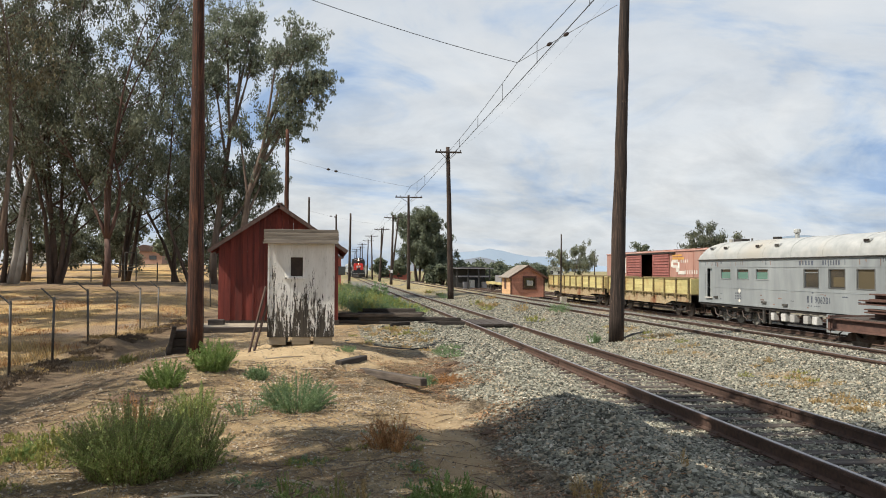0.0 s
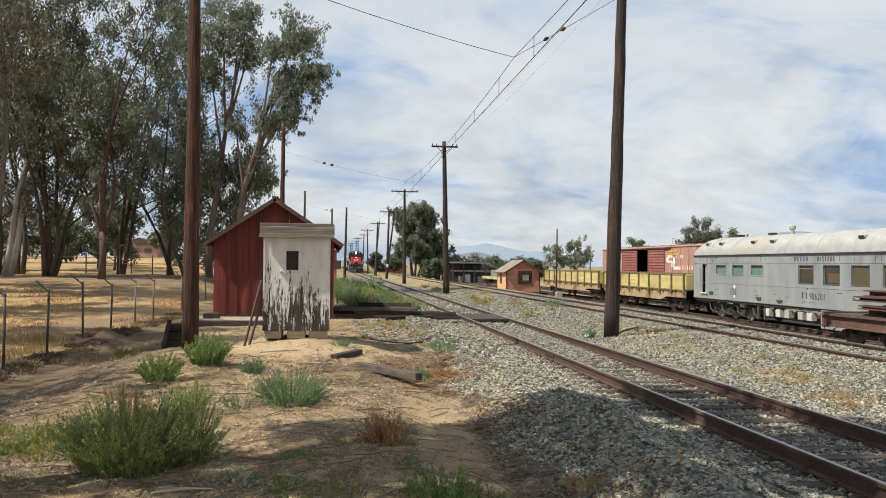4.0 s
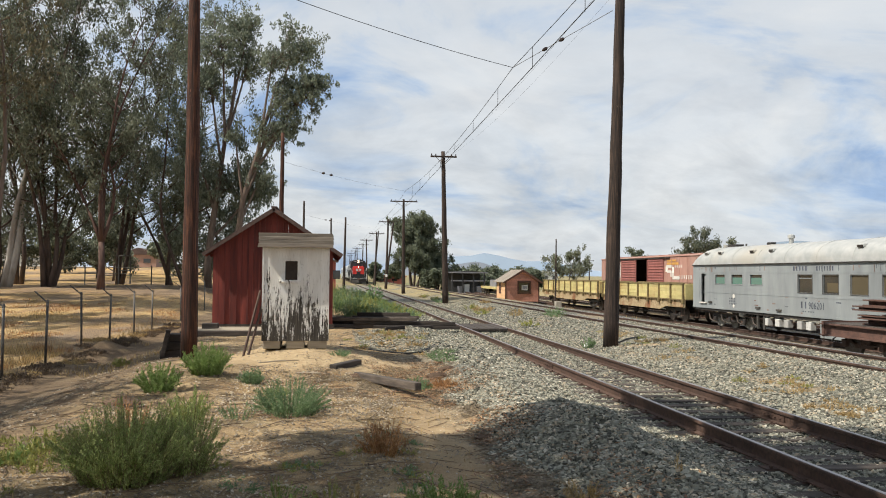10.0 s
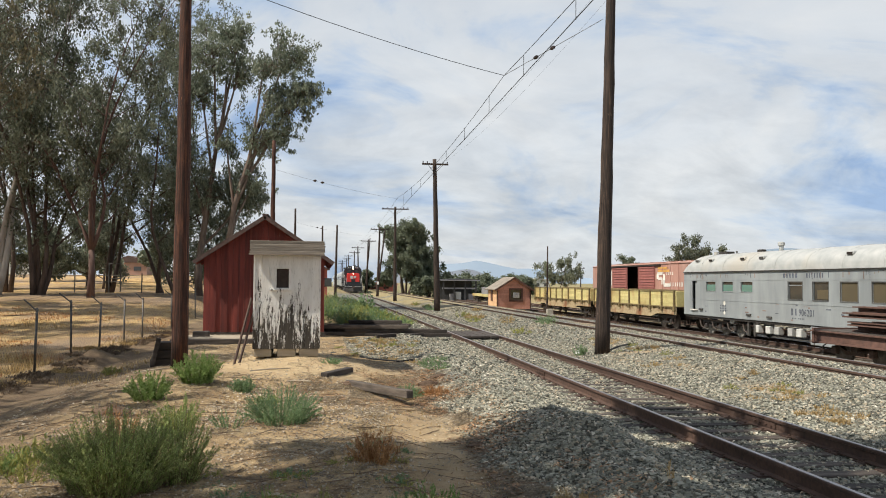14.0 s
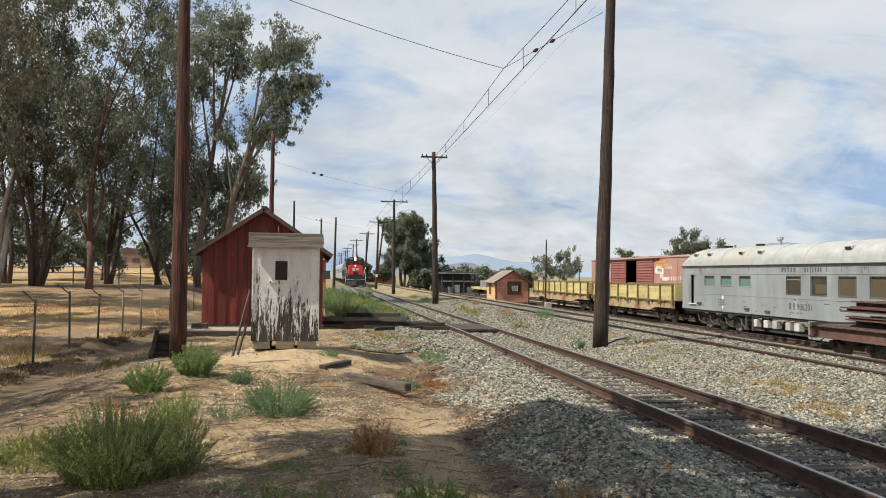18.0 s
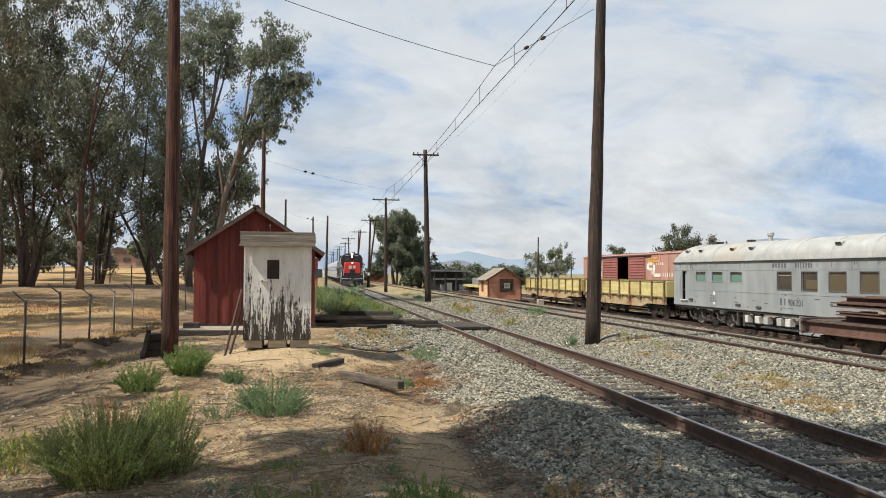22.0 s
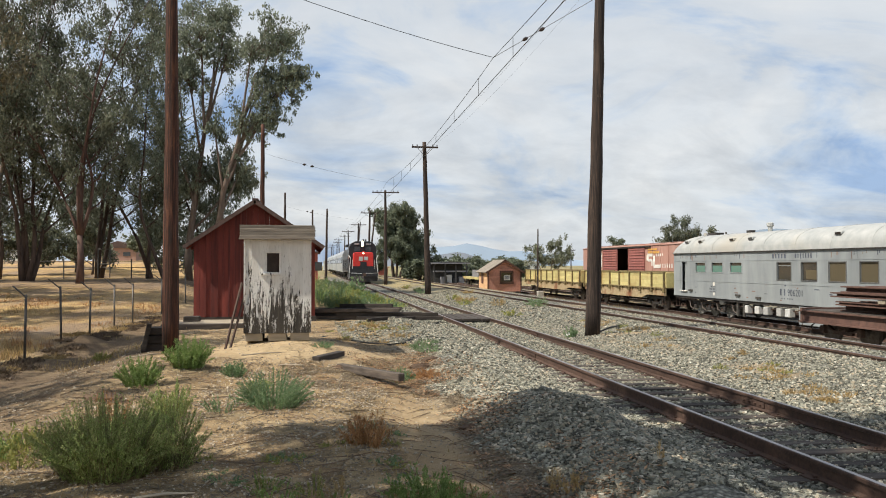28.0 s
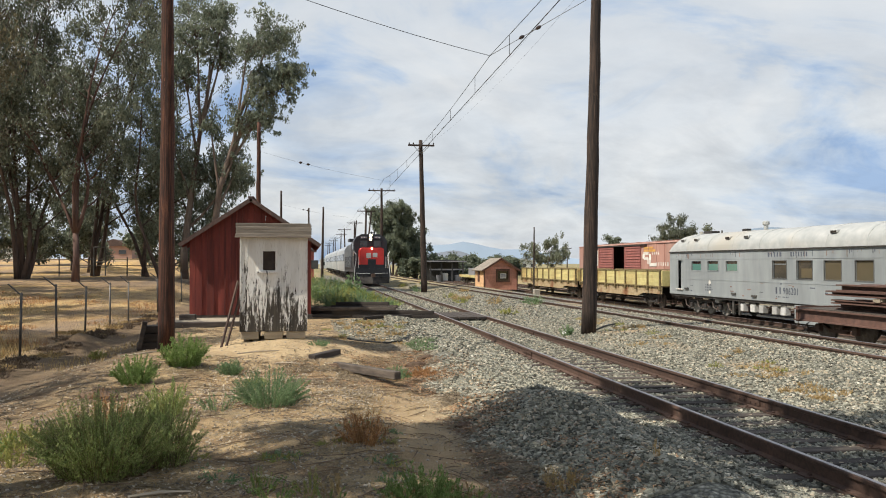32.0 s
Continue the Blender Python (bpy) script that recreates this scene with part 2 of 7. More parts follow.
M_BOX = plain("faded_boxcar_red", (0.34, 0.175, 0.135), (0.45, 0.255, 0.2), 2.5, 0.85, stretch=(1, 1, 0.3), vary=0.1, dirt=(0.4, 0.3, 0.25))
M_BOXDOOR = plain("boxcar_door_maroon", (0.25, 0.085, 0.07), (0.34, 0.13, 0.11), 4, 0.75, vary=0.12)
M_MARKW = plain("chalky_white_lettering", (0.7, 0.66, 0.58), (0.78, 0.75, 0.68), 8, 0.8)
M_MARKY = plain("faded_orange_lettering", (0.55, 0.28, 0.06), (0.65, 0.36, 0.1), 8, 0.8)
M_SILVER = plain("aluminium_grey_paint", (0.27, 0.293, 0.3), (0.352, 0.378, 0.382), 2.2, 0.55, 0.2, stretch=(1, 1, 0.25), bump=0.08, vary=0.04)
M_SILVERROOF = plain("chalky_silver_roof", (0.33, 0.345, 0.335), (0.47, 0.475, 0.455), 2.2, 0.6, 0.15, bump=0.08, vary=0.04, dirt=(0.42, 0.4, 0.35))
M_MARKD = plain("faded_dark_lettering", (0.05, 0.06, 0.09), (0.11, 0.12, 0.15), 12, 0.8)
M_STREAK = plain("rust_streak", (0.22, 0.13, 0.1), (0.3, 0.2, 0.16), 12, 0.8)
M_GASKET = plain("dark_window_gasket", (0.07, 0.07, 0.068), (0.13, 0.13, 0.125), 12, 0.7)
M_TEAL = glass("green_blind_pane", (0.09, 0.2, 0.17))
M_GREYPANE = glass("grey_pane", (0.035, 0.036, 0.034))
M_TANPANE = glass("tan_blind_pane", (0.095, 0.08, 0.052))
M_FLATRED = plain("brown_flatcar_paint", (0.075, 0.042, 0.033), (0.15, 0.08, 0.06), 6, 0.8, vary=0.15)
M_LOCO = plain("locomotive_dark_grey", (0.014, 0.016, 0.02), (0.03, 0.033, 0.038), 5, 0.5, 0.1, vary=0.05)
M_SCARLET = plain("scarlet_nose_paint", (0.62, 0.03, 0.025), (0.74, 0.05, 0.04), 4, 0.45, vary=0.04)
M_GRILL = plain("white_rail_paint", (0.6, 0.6, 0.58), (0.7, 0.7, 0.68), 8, 0.6)
M_COACH = plain("stainless_coach_side", (0.42, 0.44, 0.46), (0.55, 0.57, 0.58), 2, 0.4, 0.5, bump=0.1, vary=0.05)
M_COACHBAND = plain("dark_window_band", (0.03, 0.045, 0.06), (0.06, 0.08, 0.1), 3, 0.3)
M_LAMP = glow("headlight_glass", (1.0, 0.8, 0.48), 5.0)
M_CONCRETE = plain("old_concrete", (0.36, 0.33, 0.28), (0.5, 0.46, 0.4), 6, 0.9)
M_BARK = plain("pale_peeling_bark", (0.1, 0.07, 0.052), (0.26, 0.21, 0.17), 5, 0.9, stretch=(1, 1, 0.2), bump=0.5, dirt=(0.12, 0.075, 0.055))
M_BARKDARK = plain("dark_bark", (0.05, 0.035, 0.027), (0.14, 0.1, 0.08), 6, 0.9, stretch=(1, 1, 0.2), bump=0.6)
M_GUM = leafy("gum_leaves", (0.12, 0.145, 0.105), (0.29, 0.325, 0.24), 0.45)
# darker copy of the gum leaves, shade of the grove put in the colour
M_GUM3 = leafy("shade_dark_gum_leaves", (0.076, 0.09, 0.062), (0.215, 0.235, 0.168), 0.42)
M_GUMBROWN = leafy("brownish_gum_leaves", (0.09, 0.082, 0.05), (0.22, 0.2, 0.125), 0.4)
M_BARKWHITE = plain("white_gum_bark", (0.3, 0.27, 0.23), (0.5, 0.47, 0.42), 5, 0.85, stretch=(1, 1, 0.25), bump=0.4, dirt=(0.22, 0.17, 0.13))
M_BARKRED = plain("reddish_gum_bark", (0.06, 0.032, 0.024), (0.15, 0.09, 0.07), 6, 0.9, stretch=(1, 1, 0.2), bump=0.6)
M_GUM2 = leafy("grey_green_leaves", (0.12, 0.14, 0.095), (0.3, 0.32, 0.23), 0.4)
# far leaves: green lightened and greyed to paint in distance haze
M_OAK = leafy("haze_pale_green_leaves", (0.12, 0.145, 0.1), (0.21, 0.238, 0.165), 0.45)
M_WEED = leafy("fresh_green_weed", (0.14, 0.22, 0.055), (0.31, 0.41, 0.14), 0.5)
M_WEEDBLUE = leafy("blue_green_weed", (0.13, 0.22, 0.1), (0.28, 0.37, 0.2), 0.5)
M_WEEDDARK = leafy("olive_weed", (0.2, 0.27, 0.085), (0.48, 0.53, 0.21), 0.6)
M_STRAW = leafy("dry_straw", (0.32, 0.215, 0.09), (0.52, 0.385, 0.185), 0.3)
M_YGRASS = leafy("yellow_green_grass", (0.2, 0.22, 0.05), (0.4, 0.38, 0.12), 0.3)
# haze of the distance is mixed into both hill colours
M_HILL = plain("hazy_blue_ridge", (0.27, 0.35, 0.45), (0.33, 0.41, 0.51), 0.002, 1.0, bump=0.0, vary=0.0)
M_HILLNEAR = plain("haze_tinted_hill", (0.17, 0.195, 0.235), (0.21, 0.235, 0.27), 0.01, 1.0, bump=0.0, vary=0.0)
M_PALEBLD = plain("pale_far_wall", (0.55, 0.55, 0.52), (0.65, 0.65, 0.62), 1, 0.8)
M_REDBLD = plain("red_far_wall", (0.32, 0.08, 0.06), (0.4, 0.13, 0.1), 1, 0.8)
M_TERRA = plain("faded_terracotta_wall", (0.34, 0.2, 0.15), (0.44, 0.27, 0.21), 1, 0.85)
M_DARKBLD = plain("dark_far_shed", (0.03, 0.03, 0.032), (0.06, 0.06, 0.06), 1, 0.8)
M_TARP = plain("grey_corrugated_roof", (0.2, 0.2, 0.22), (0.3, 0.3, 0.32), 1, 0.6)


def stone_material():
    m = Mat("crushed_ballast", 0.9)
    c = m.ramp(m.island(), [(0.0, (0.052, 0.05, 0.039)), (0.4, (0.205, 0.203, 0.16)), (0.8, (0.375, 0.365, 0.29)), (0.92, (0.4, 0.32, 0.22)), (1.0, (0.58, 0.55, 0.46))])
    f = m.noise(40.0)
    m.color(m.mix(0.5, c, m.ramp(f, [(0.3, (0.7,) * 3), (0.7, (1.2,) * 3)]), "MULTIPLY"))
    m.bump(f, 0.5, 0.01)
    return m.m


M_STONE = stone_material()
M_PEBBLE = leafy("mixed_pebbles", (0.16, 0.12, 0.085), (0.56, 0.48, 0.37), 0.0)


# bare sandy patches on the ballast: x, y, half widths, strength
PATCHES = ((8.9, 22.4, 1.2, 0.8, 0.7), (8.75, 14.9, 0.5, 1.5, 0.5), (8.0, 12.0, 0.35, 1.4, 0.45), (8.9, 19.2, 0.35, 1.4, 0.4), (9.4, 26.0, 0.5, 1.6, 0.4), (3.0, 13.6, 0.4, 1.4, 0.4), (1.35, 10.0, 0.5, 3.6, 0.7), (0.9, 14.2, 0.8, 0.8, 0.5))


def ground_material():
    m = Mat("ground_soil", 0.95)
    x, y = m.axis(0), m.axis(1)
    wob = m.math("MULTIPLY", m.math("SUBTRACT", m.noise(0.55, detail=5.0), 0.5), 2.6)
    xw = m.math("ADD", x, wob)
    # bare soil, trodden pale, with brown litter
    fine = m.noise(14.0, detail=8.0, rough=0.7)
    mid = m.noise(1.6, (0.6, 1.3, 1.0), 6.0)
    soil = m.ramp(mid, [(0.28, (0.22, 0.14, 0.07)), (0.48, (0.41, 0.285, 0.145)), (0.7, (0.58, 0.44, 0.25))])
    soil = m.mix(0.6, soil, m.ramp(fine, [(0.28, (0.42, 0.4, 0.38)), (0.5, (0.9, 0.9, 0.9)), (0.7, (1.25, 1.25, 1.25))]), "MULTIPLY")
    litter = m.mask(m.noise(5.0, detail=8.0, rough=0.75), 0.49, 0.6)
    soil = m.mix(m.math("MULTIPLY", litter, 0.6), soil, (0.12, 0.085, 0.052))
    old = m.mask(m.noise(0.9, (0.7, 1.4, 1.0), 4.0), 0.5, 0.62)
    soil = m.mix(m.math("MULTIPLY", old, 0.45), soil, (0.13, 0.11, 0.06))
    grit = m.noise(70.0, detail=3.0, rough=0.8)
    soil = m.mix(0.75, soil, m.ramp(grit, [(0.32, (0.45, 0.43, 0.4)), (0.5, (0.98, 0.98, 0.98)), (0.66, (1.4, 1.38, 1.34))]), "MULTIPLY")
    # bare pale sand on the worn hump under the privy
    dx, dy = m.math("DIVIDE", m.math("ADD", x, 0.4), 1.9), m.math("DIVIDE", m.math("SUBTRACT", y, 17.2), 1.7)
    r2 = m.math("ADD", m.math("MULTIPLY", dx, dx), m.math("MULTIPLY", dy, dy))
    r2 = m.math("ADD", r2, m.math("MULTIPLY", m.noise(1.8, detail=5.0), 0.8))
    sand = m.ramp(m.noise(9.0, detail=6.0), [(0.3, (0.46, 0.33, 0.18)), (0.7, (0.62, 0.48, 0.29))])
    soil = m.mix(m.math("MULTIPLY", m.mask(m.math("MULTIPLY", r2, 0.4), 0.62, 0.36), 0.85), soil, sand)
    # trodden brown leaf mould darkened for tree shade between the fence and the poles
    strip = m.math("MULTIPLY", m.mask(m.math("MULTIPLY", m.math("ADD", xw, 8.0), 0.2), 0.22, 0.36), m.mask(m.math("MULTIPLY", m.math("ADD", xw, 8.0), 0.2), 1.02, 0.8))
    strip = m.math("MULTIPLY", strip, m.mask(m.noise(2.2, (0.6, 1.2, 1.0), 7.0, 0.7), 0.28, 0.48))
    soil = m.mix(m.math("MULTIPLY", strip, 0.82), soil, m.ramp(grit, [(0.35, (0.075, 0.05, 0.03)), (0.65, (0.2, 0.135, 0.08))]))
    # crushed stone
    vo = m.node("ShaderNodeTexVoronoi", Scale=21.0)
    m.link(m.co, vo.inputs["Vector"])
    cell = m.node("ShaderNodeSeparateXYZ")
    m.link(vo.outputs["Color"], cell.inputs[0])
    stone = m.ramp(cell.outputs[0], [(0.0, (0.102, 0.1, 0.083)), (0.5, (0.255, 0.252, 0.208)), (0.9, (0.375, 0.366, 0.3)), (1.0, (0.58, 0.555, 0.47))])
    # cell rims darkened to paint the shade between stones
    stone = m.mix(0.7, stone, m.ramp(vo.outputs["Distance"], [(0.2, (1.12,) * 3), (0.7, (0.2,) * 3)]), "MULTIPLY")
    stone = m.mix(0.6, stone, m.ramp(m.noise(0.5, detail=4.0), [(0.3, (0.72, 0.7, 0.66)), (0.7, (1.15, 1.15, 1.12))]), "MULTIPLY")
    near = m.math("MULTIPLY", m.mask(m.math("MULTIPLY", m.math("SUBTRACT", xw, 1.2), 0.5), 0.0, 0.8), 1.0)
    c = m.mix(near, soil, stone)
    # sandy streaks with dry grass between the tracks and in the yard
    sandy = m.math("MULTIPLY", m.mask(m.noise(0.45, (1.0, 0.35, 1.0), 5.0), 0.56, 0.66), m.mask(m.math("MULTIPLY", x, 0.1), 0.72, 0.8))
    c = m.mix(m.math("MULTIPLY", sandy, 0.6), c, (0.42, 0.3, 0.17))
    dry = m.math("MULTIPLY", m.mask(m.noise(0.3, (1.0, 0.4, 1.0), 5.0), 0.34, 0.5), m.mask(m.math("MULTIPLY", m.math("SUBTRACT", y, 44.0), 0.025), 0.0, 1.0))
    dry = m.math("MULTIPLY", dry, m.mask(m.math("MULTIPLY", x, 0.1), 0.7, 0.78))
    c = m.mix(m.math("MULTIPLY", dry, 0.85), c, m.ramp(mid, [(0.35, (0.27, 0.23, 0.1)), (0.65, (0.44, 0.33, 0.16))]))
    for px, py, rx, ry, k in PATCHES:
        ax, ay = m.math("DIVIDE", m.math("SUBTRACT", x, px), rx), m.math("DIVIDE", m.math("SUBTRACT", y, py), ry)
        rr = m.math("ADD", m.math("MULTIPLY", ax, ax), m.math("MULTIPLY", ay, ay))
        rr = m.math("ADD", rr, m.math("MULTIPLY", m.noise(2.6, detail=6.0), 1.6))
        c = m.mix(m.math("MULTIPLY", m.mask(m.math("MULTIPLY", rr, 0.3), 0.52, 0.3), k), c, m.mix(0.4, sand, (0.3, 0.19, 0.09)))
    # dry field beyond the fence and far off
    gold = m.ramp(m.noise(2.2, (1, 0.35, 1), 7.0), [(0.3, (0.26, 0.15, 0.06)), (0.52, (0.45, 0.29, 0.11)), (0.72, (0.56, 0.41, 0.19))])
    gold = m.mix(m.mask(m.noise(0.22, (1, 0.5, 1), 5.0), 0.44, 0.6), gold, m.ramp(fine, [(0.3, (0.17, 0.115, 0.07)), (0.7, (0.36, 0.26, 0.165))]))
    # litter-brown band at the gums' feet, with their shade in its colour
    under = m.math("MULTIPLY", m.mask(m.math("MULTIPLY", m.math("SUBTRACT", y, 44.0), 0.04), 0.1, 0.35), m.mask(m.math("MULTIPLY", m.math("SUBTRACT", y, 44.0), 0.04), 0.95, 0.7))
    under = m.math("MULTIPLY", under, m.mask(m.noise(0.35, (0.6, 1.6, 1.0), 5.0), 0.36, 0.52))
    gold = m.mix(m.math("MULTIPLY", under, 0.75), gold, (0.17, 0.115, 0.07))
    west = m.mask(m.math("MULTIPLY", m.math("ADD", m.math("MULTIPLY", xw, -1.0), -6.2), 0.6), 0.0, 1.0)
    east = m.mask(m.math("MULTIPLY", m.math("SUBTRACT", xw, 32.0), 0.1), 0.0, 1.0)
    far = m.mask(m.math("MULTIPLY", m.math("SUBTRACT", y, 125.0), 0.03), 0.0, 1.0)
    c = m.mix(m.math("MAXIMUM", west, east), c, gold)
    c = m.mix(far, c, m.mix(m.mask(m.noise(0.06, detail=4.0), 0.4, 0.6), (0.17, 0.17, 0.07), (0.3, 0.23, 0.12)))
    m.color(c)
    h = m.mix(near, m.math("ADD", fine, m.math("MULTIPLY", grit, 0.35)), m.math("SUBTRACT", 1.0, vo.outputs["Distance"]))
    m.bump(h, 1.0, 0.05)
    return m.m


M_GROUND = ground_material()

# ---- mesh helpers ----


class G:
    """Collects vertices and faces for one mesh; m is applied to what is added."""

    def __init__(self):
        self.v, self.f = [], []

    def add(self, verts, faces, m=None):
        k = len(self.v)
        self.v += [tuple(m @ Vector(p)) for p in verts] if m else [tuple(p) for p in verts]
        self.f += [tuple(i + k for i in q) for q in faces]
        return self

    def box(self, c, s, m=None, taper=1.0):
        x, y, z = s[0] / 2, s[1] / 2, s[2] / 2
        v = [(c[0] + a * x * (taper if d > 0 else 1), c[1] + b * y * (taper if d > 0 else 1), c[2] + d * z) for a in (-1, 1) for b in (-1, 1) for d in (-1, 1)]
        return self.add(v, [(0, 1, 3, 2), (4, 6, 7, 5), (0, 4, 5, 1), (2, 3, 7, 6), (0, 2, 6, 4), (1, 5, 7, 3)], m)

    def tube(self, pts, radii, n=8, caps=True):
        pts = [Vector(p) for p in pts]
        if isinstance(radii, (int, float)):
            radii = [radii] * len(pts)
        k = len(self.v)
        for i, p in enumerate(pts):
            d = (pts[min(i + 1, len(pts) - 1)] - pts[max(i - 1, 0)]).normalized()
            a = d.orthogonal().normalized() if abs(d.z) < 0.9 else Vector((1, 0, 0)).cross(d).normalized()
            b = d.cross(a)
            for j in range(n):
                t = 2 * math.pi * j / n
                self.v.append(tuple(p + (a * math.cos(t) + b * math.sin(t)) * radii[i]))
        for i in range(len(pts) - 1):
            for j in range(n):
                q = k + i * n
                self.f.append((q + j, q + (j + 1) % n, q + n + (j + 1) % n, q + n + j))
        if caps:
            self.f.append(tuple(k + j for j in reversed(range(n))))
            self.f.append(tuple(k + (len(pts) - 1) * n + j for j in range(n)))
        return self

    def prism(self, poly, y0, y1, m=None):
        """An outline in x and z, drawn out along y."""
        n = len(poly)
        v = [(x, y0, z) for x, z in poly] + [(x, y1, z) for x, z in poly]
        f = [tuple(range(n)), tuple(reversed(range(n, 2 * n)))] + [(i, i + n, (i + 1) % n + n, (i + 1) % n) for i in range(n)]
        return self.add(v, f, m)

    def mesh(self, name, mat, smooth=False, bevel=0.0):
        me = bpy.data.meshes.new(name)
        me.from_pydata(self.v, [], self.f)
        bm = bmesh.new()
        bm.from_mesh(me)
        if bevel:
            bmesh.ops.bevel(bm, geom=list(bm.edges), offset=bevel, segments=1, affect="EDGES")
        if len(bm.faces) < 4000:
            bmesh.ops.recalc_face_normals(bm, faces=list(bm.faces))
        bm.to_mesh(me)
        bm.free()
        me.materials.append(mat)
        if smooth:
            me.polygons.foreach_set("use_smooth", [True] * len(me.polygons))
        me.update()
        return me


def part(name, g, mat, parent, label="", m=None, smooth=False, bevel=0.0):
    """One mesh object under a thing or a part; g is a G, or a mesh to share."""
    me = g if isinstance(g, bpy.types.Mesh) else g.mesh(name, mat, smooth, bevel)
    ob = new(name, me)
    ob.parent = parent
    if m is not None:
        ob.matrix_basis = m
    return tagged(ob, label)


def thing(name, m, label, category, group="", kind=""):
    ob = new(name)
    ob.empty_display_size = 0.2
    ob.matrix_basis = m
    return tagged(ob, label, category, group, kind)


def single(name, g, mat, m, label, category, group="", kind="", smooth=False, bevel=0.0):
    ob = new(name, g.mesh(name, mat, smooth, bevel))
    ob.matrix_basis = m
    return tagged(ob, label, category, group, kind)


def box(c, s, m=None):
    return G().box(c, s, m)


def smoothstep(a, b, x):
    t = min(1.0, max(0.0, (x - a) / (b - a)))
    return t * t * (3 - 2 * t)


rng = random.Random(7)

# ---- the lie of the land ----
TRACK_X, YARD_X, FLAT_X, LONG_X, BACK_X = 5.69, 11.45, 17.4, 22.4, 27.2
YARD_Z, FLAT_Z, LONG_Z = 0.17, -0.60, -0.84


def lie(x, y):
    """The height of the ground."""
    z = -0.02
    if x < -3:
        z -= 0.33 * smoothstep(-3.4, -5.6, x) * (1 - smoothstep(36, 60, y))
        z += 0.85 * smoothstep(28, 62, y) * smoothstep(-5.5, -9, x)
        z += 1.7 * smoothstep(72, 120, y) * smoothstep(-9, -20, x)
        # the bank of swept litter under the fence
        z += 0.1 * math.exp(-((x + 6.25 + 0.06 * math.sin(y * 0.9)) / 0.3) ** 2) * smoothstep(9, 12, y) * (1 - smoothstep(30, 38, y))
        z += 0.4 * math.exp(-((x + 5.95) / 0.55) ** 2 - ((y - 23.4) / 0.8) ** 2)
    # the bed of the running line
    z += -0.17 * smoothstep(2.6, 4.0, x) + (-0.012 + 0.056 * smoothstep(15, 27, y)) * smoothstep(4.2, 4.6, x) * (1 - smoothstep(6.8, 7.2, x))
    z += 0.38 * math.exp(-((x - 3.25) / 0.62) ** 2 - ((y - 9.9) / 1.9) ** 2) + 0.3 * math.exp(-((x - 3.15) / 0.7) ** 2 - ((y - 6.3) / 1.5) ** 2)
    z += 0.13 * smoothstep(2.2, 3.1, x) * (1 - smoothstep(3.9, 4.35, x)) * smoothstep(11, 15, y) * (1 - smoothstep(40, 60, y))
    z -= 0.13 * math.exp(-((x - 1.7) / 0.75) ** 2) * (1 - smoothstep(15, 19, y))
    if 2.2 < x < 4.3 and y < 30:
        z += 0.07 * noise.noise(Vector((x * 1.5, y * 1.1, 2.0))) + 0.04 * noise.noise(Vector((x * 3.6, y * 2.8, 7.0)))
    z += 0.16 * math.exp(-((x - 8.4) / 0.9) ** 2 - ((y - 22.2) / 0.9) ** 2)
    z += 0.26 * smoothstep(8.2, 10.2, x) - 0.26 * smoothstep(12.6, 13.6, x)
    z += (-0.64) * smoothstep(13.0, 15.8, x) - 0.24 * smoothstep(19.0, 21.4, x)
    z += 0.2 * math.exp(-((x - 1.9) / 0.9) ** 2 - ((y - 23.2) / 2.0) ** 2) + 0.12 * math.exp(-((x - 0.6) / 0.7) ** 2 - ((y - 21.0) / 1.2) ** 2)
    z += (0.2 + 0.3 * smoothstep(23, 30, y)) * math.exp(-((x - 14.7) / 0.75) ** 2) * (1 - smoothstep(70, 90, y))
    # the hump under the privy
    z += 0.34 * math.exp(-(((x + 0.55) / 1.6) ** 2 + ((y - 17.9) / 2.2) ** 2) ** 1.3)
    z += 0.16 * math.exp(-((x + 2.3) / 0.9) ** 2 - ((y - 15.4) / 2.0) ** 2)
    if x < 3.2:
        z += (0.05 if x > -3.2 else 0.018) * noise.noise(Vector((x * 0.9, y * 0.6, 0.0))) + (0.035 if x > -3.2 else 0.018) * noise.noise(Vector((x * 2.4, y * 1.7, 5.0))) + 0.022 * noise.noise(Vector((x * 5.2, y * 4.0, 8.0)))
    elif x > 7.3:
        z += 0.03 * noise.noise(Vector((x * 0.8, y * 0.5, 3.0)))
    return z


def make_ground():
    def steps(parts):
        out = []
        for a, b, s in parts:
            n = max(1, round((b - a) / s))
            out += [a + (b - a) * i / n for i in range(n)]
        return out + [parts[-1][1]]
    xs = steps([(-3200, -400, 400), (-400, -80, 40), (-80, -16, 4), (-16, -5, 0.5), (-5, 3.4, 0.12), (3.4, 14, 0.2), (14, 34, 0.6), (34, 100, 6), (100, 400, 50), (400, 3200, 400)])
    ys = steps([(-600, -60, 90), (-60, -6, 6), (-6, 4, 1), (4, 16, 0.12), (16, 22, 0.25), (22, 48, 0.6), (48, 150, 3), (150, 500, 25), (500, 3400, 290)])
    g = G()
    for y in ys:
        for x in xs:
            g.v.append((x, y, lie(x, y)))
    n = len(xs)
    for j in range(len(ys) - 1):
        for i in range(n - 1):
            k = j * n + i
            g.f.append((k, k + 1, k + n + 1, k + n))
    me = bpy.data.meshes.new("ground")
    me.from_pydata(g.v, [], g.f)
    me.materials.append(M_GROUND)
    me.polygons.foreach_set("use_smooth", [True] * len(me.polygons))
    tagged(new("ground", me), "sandy trodden soil, grey crushed stone and dry field", "ground", kind="structure")


make_ground()

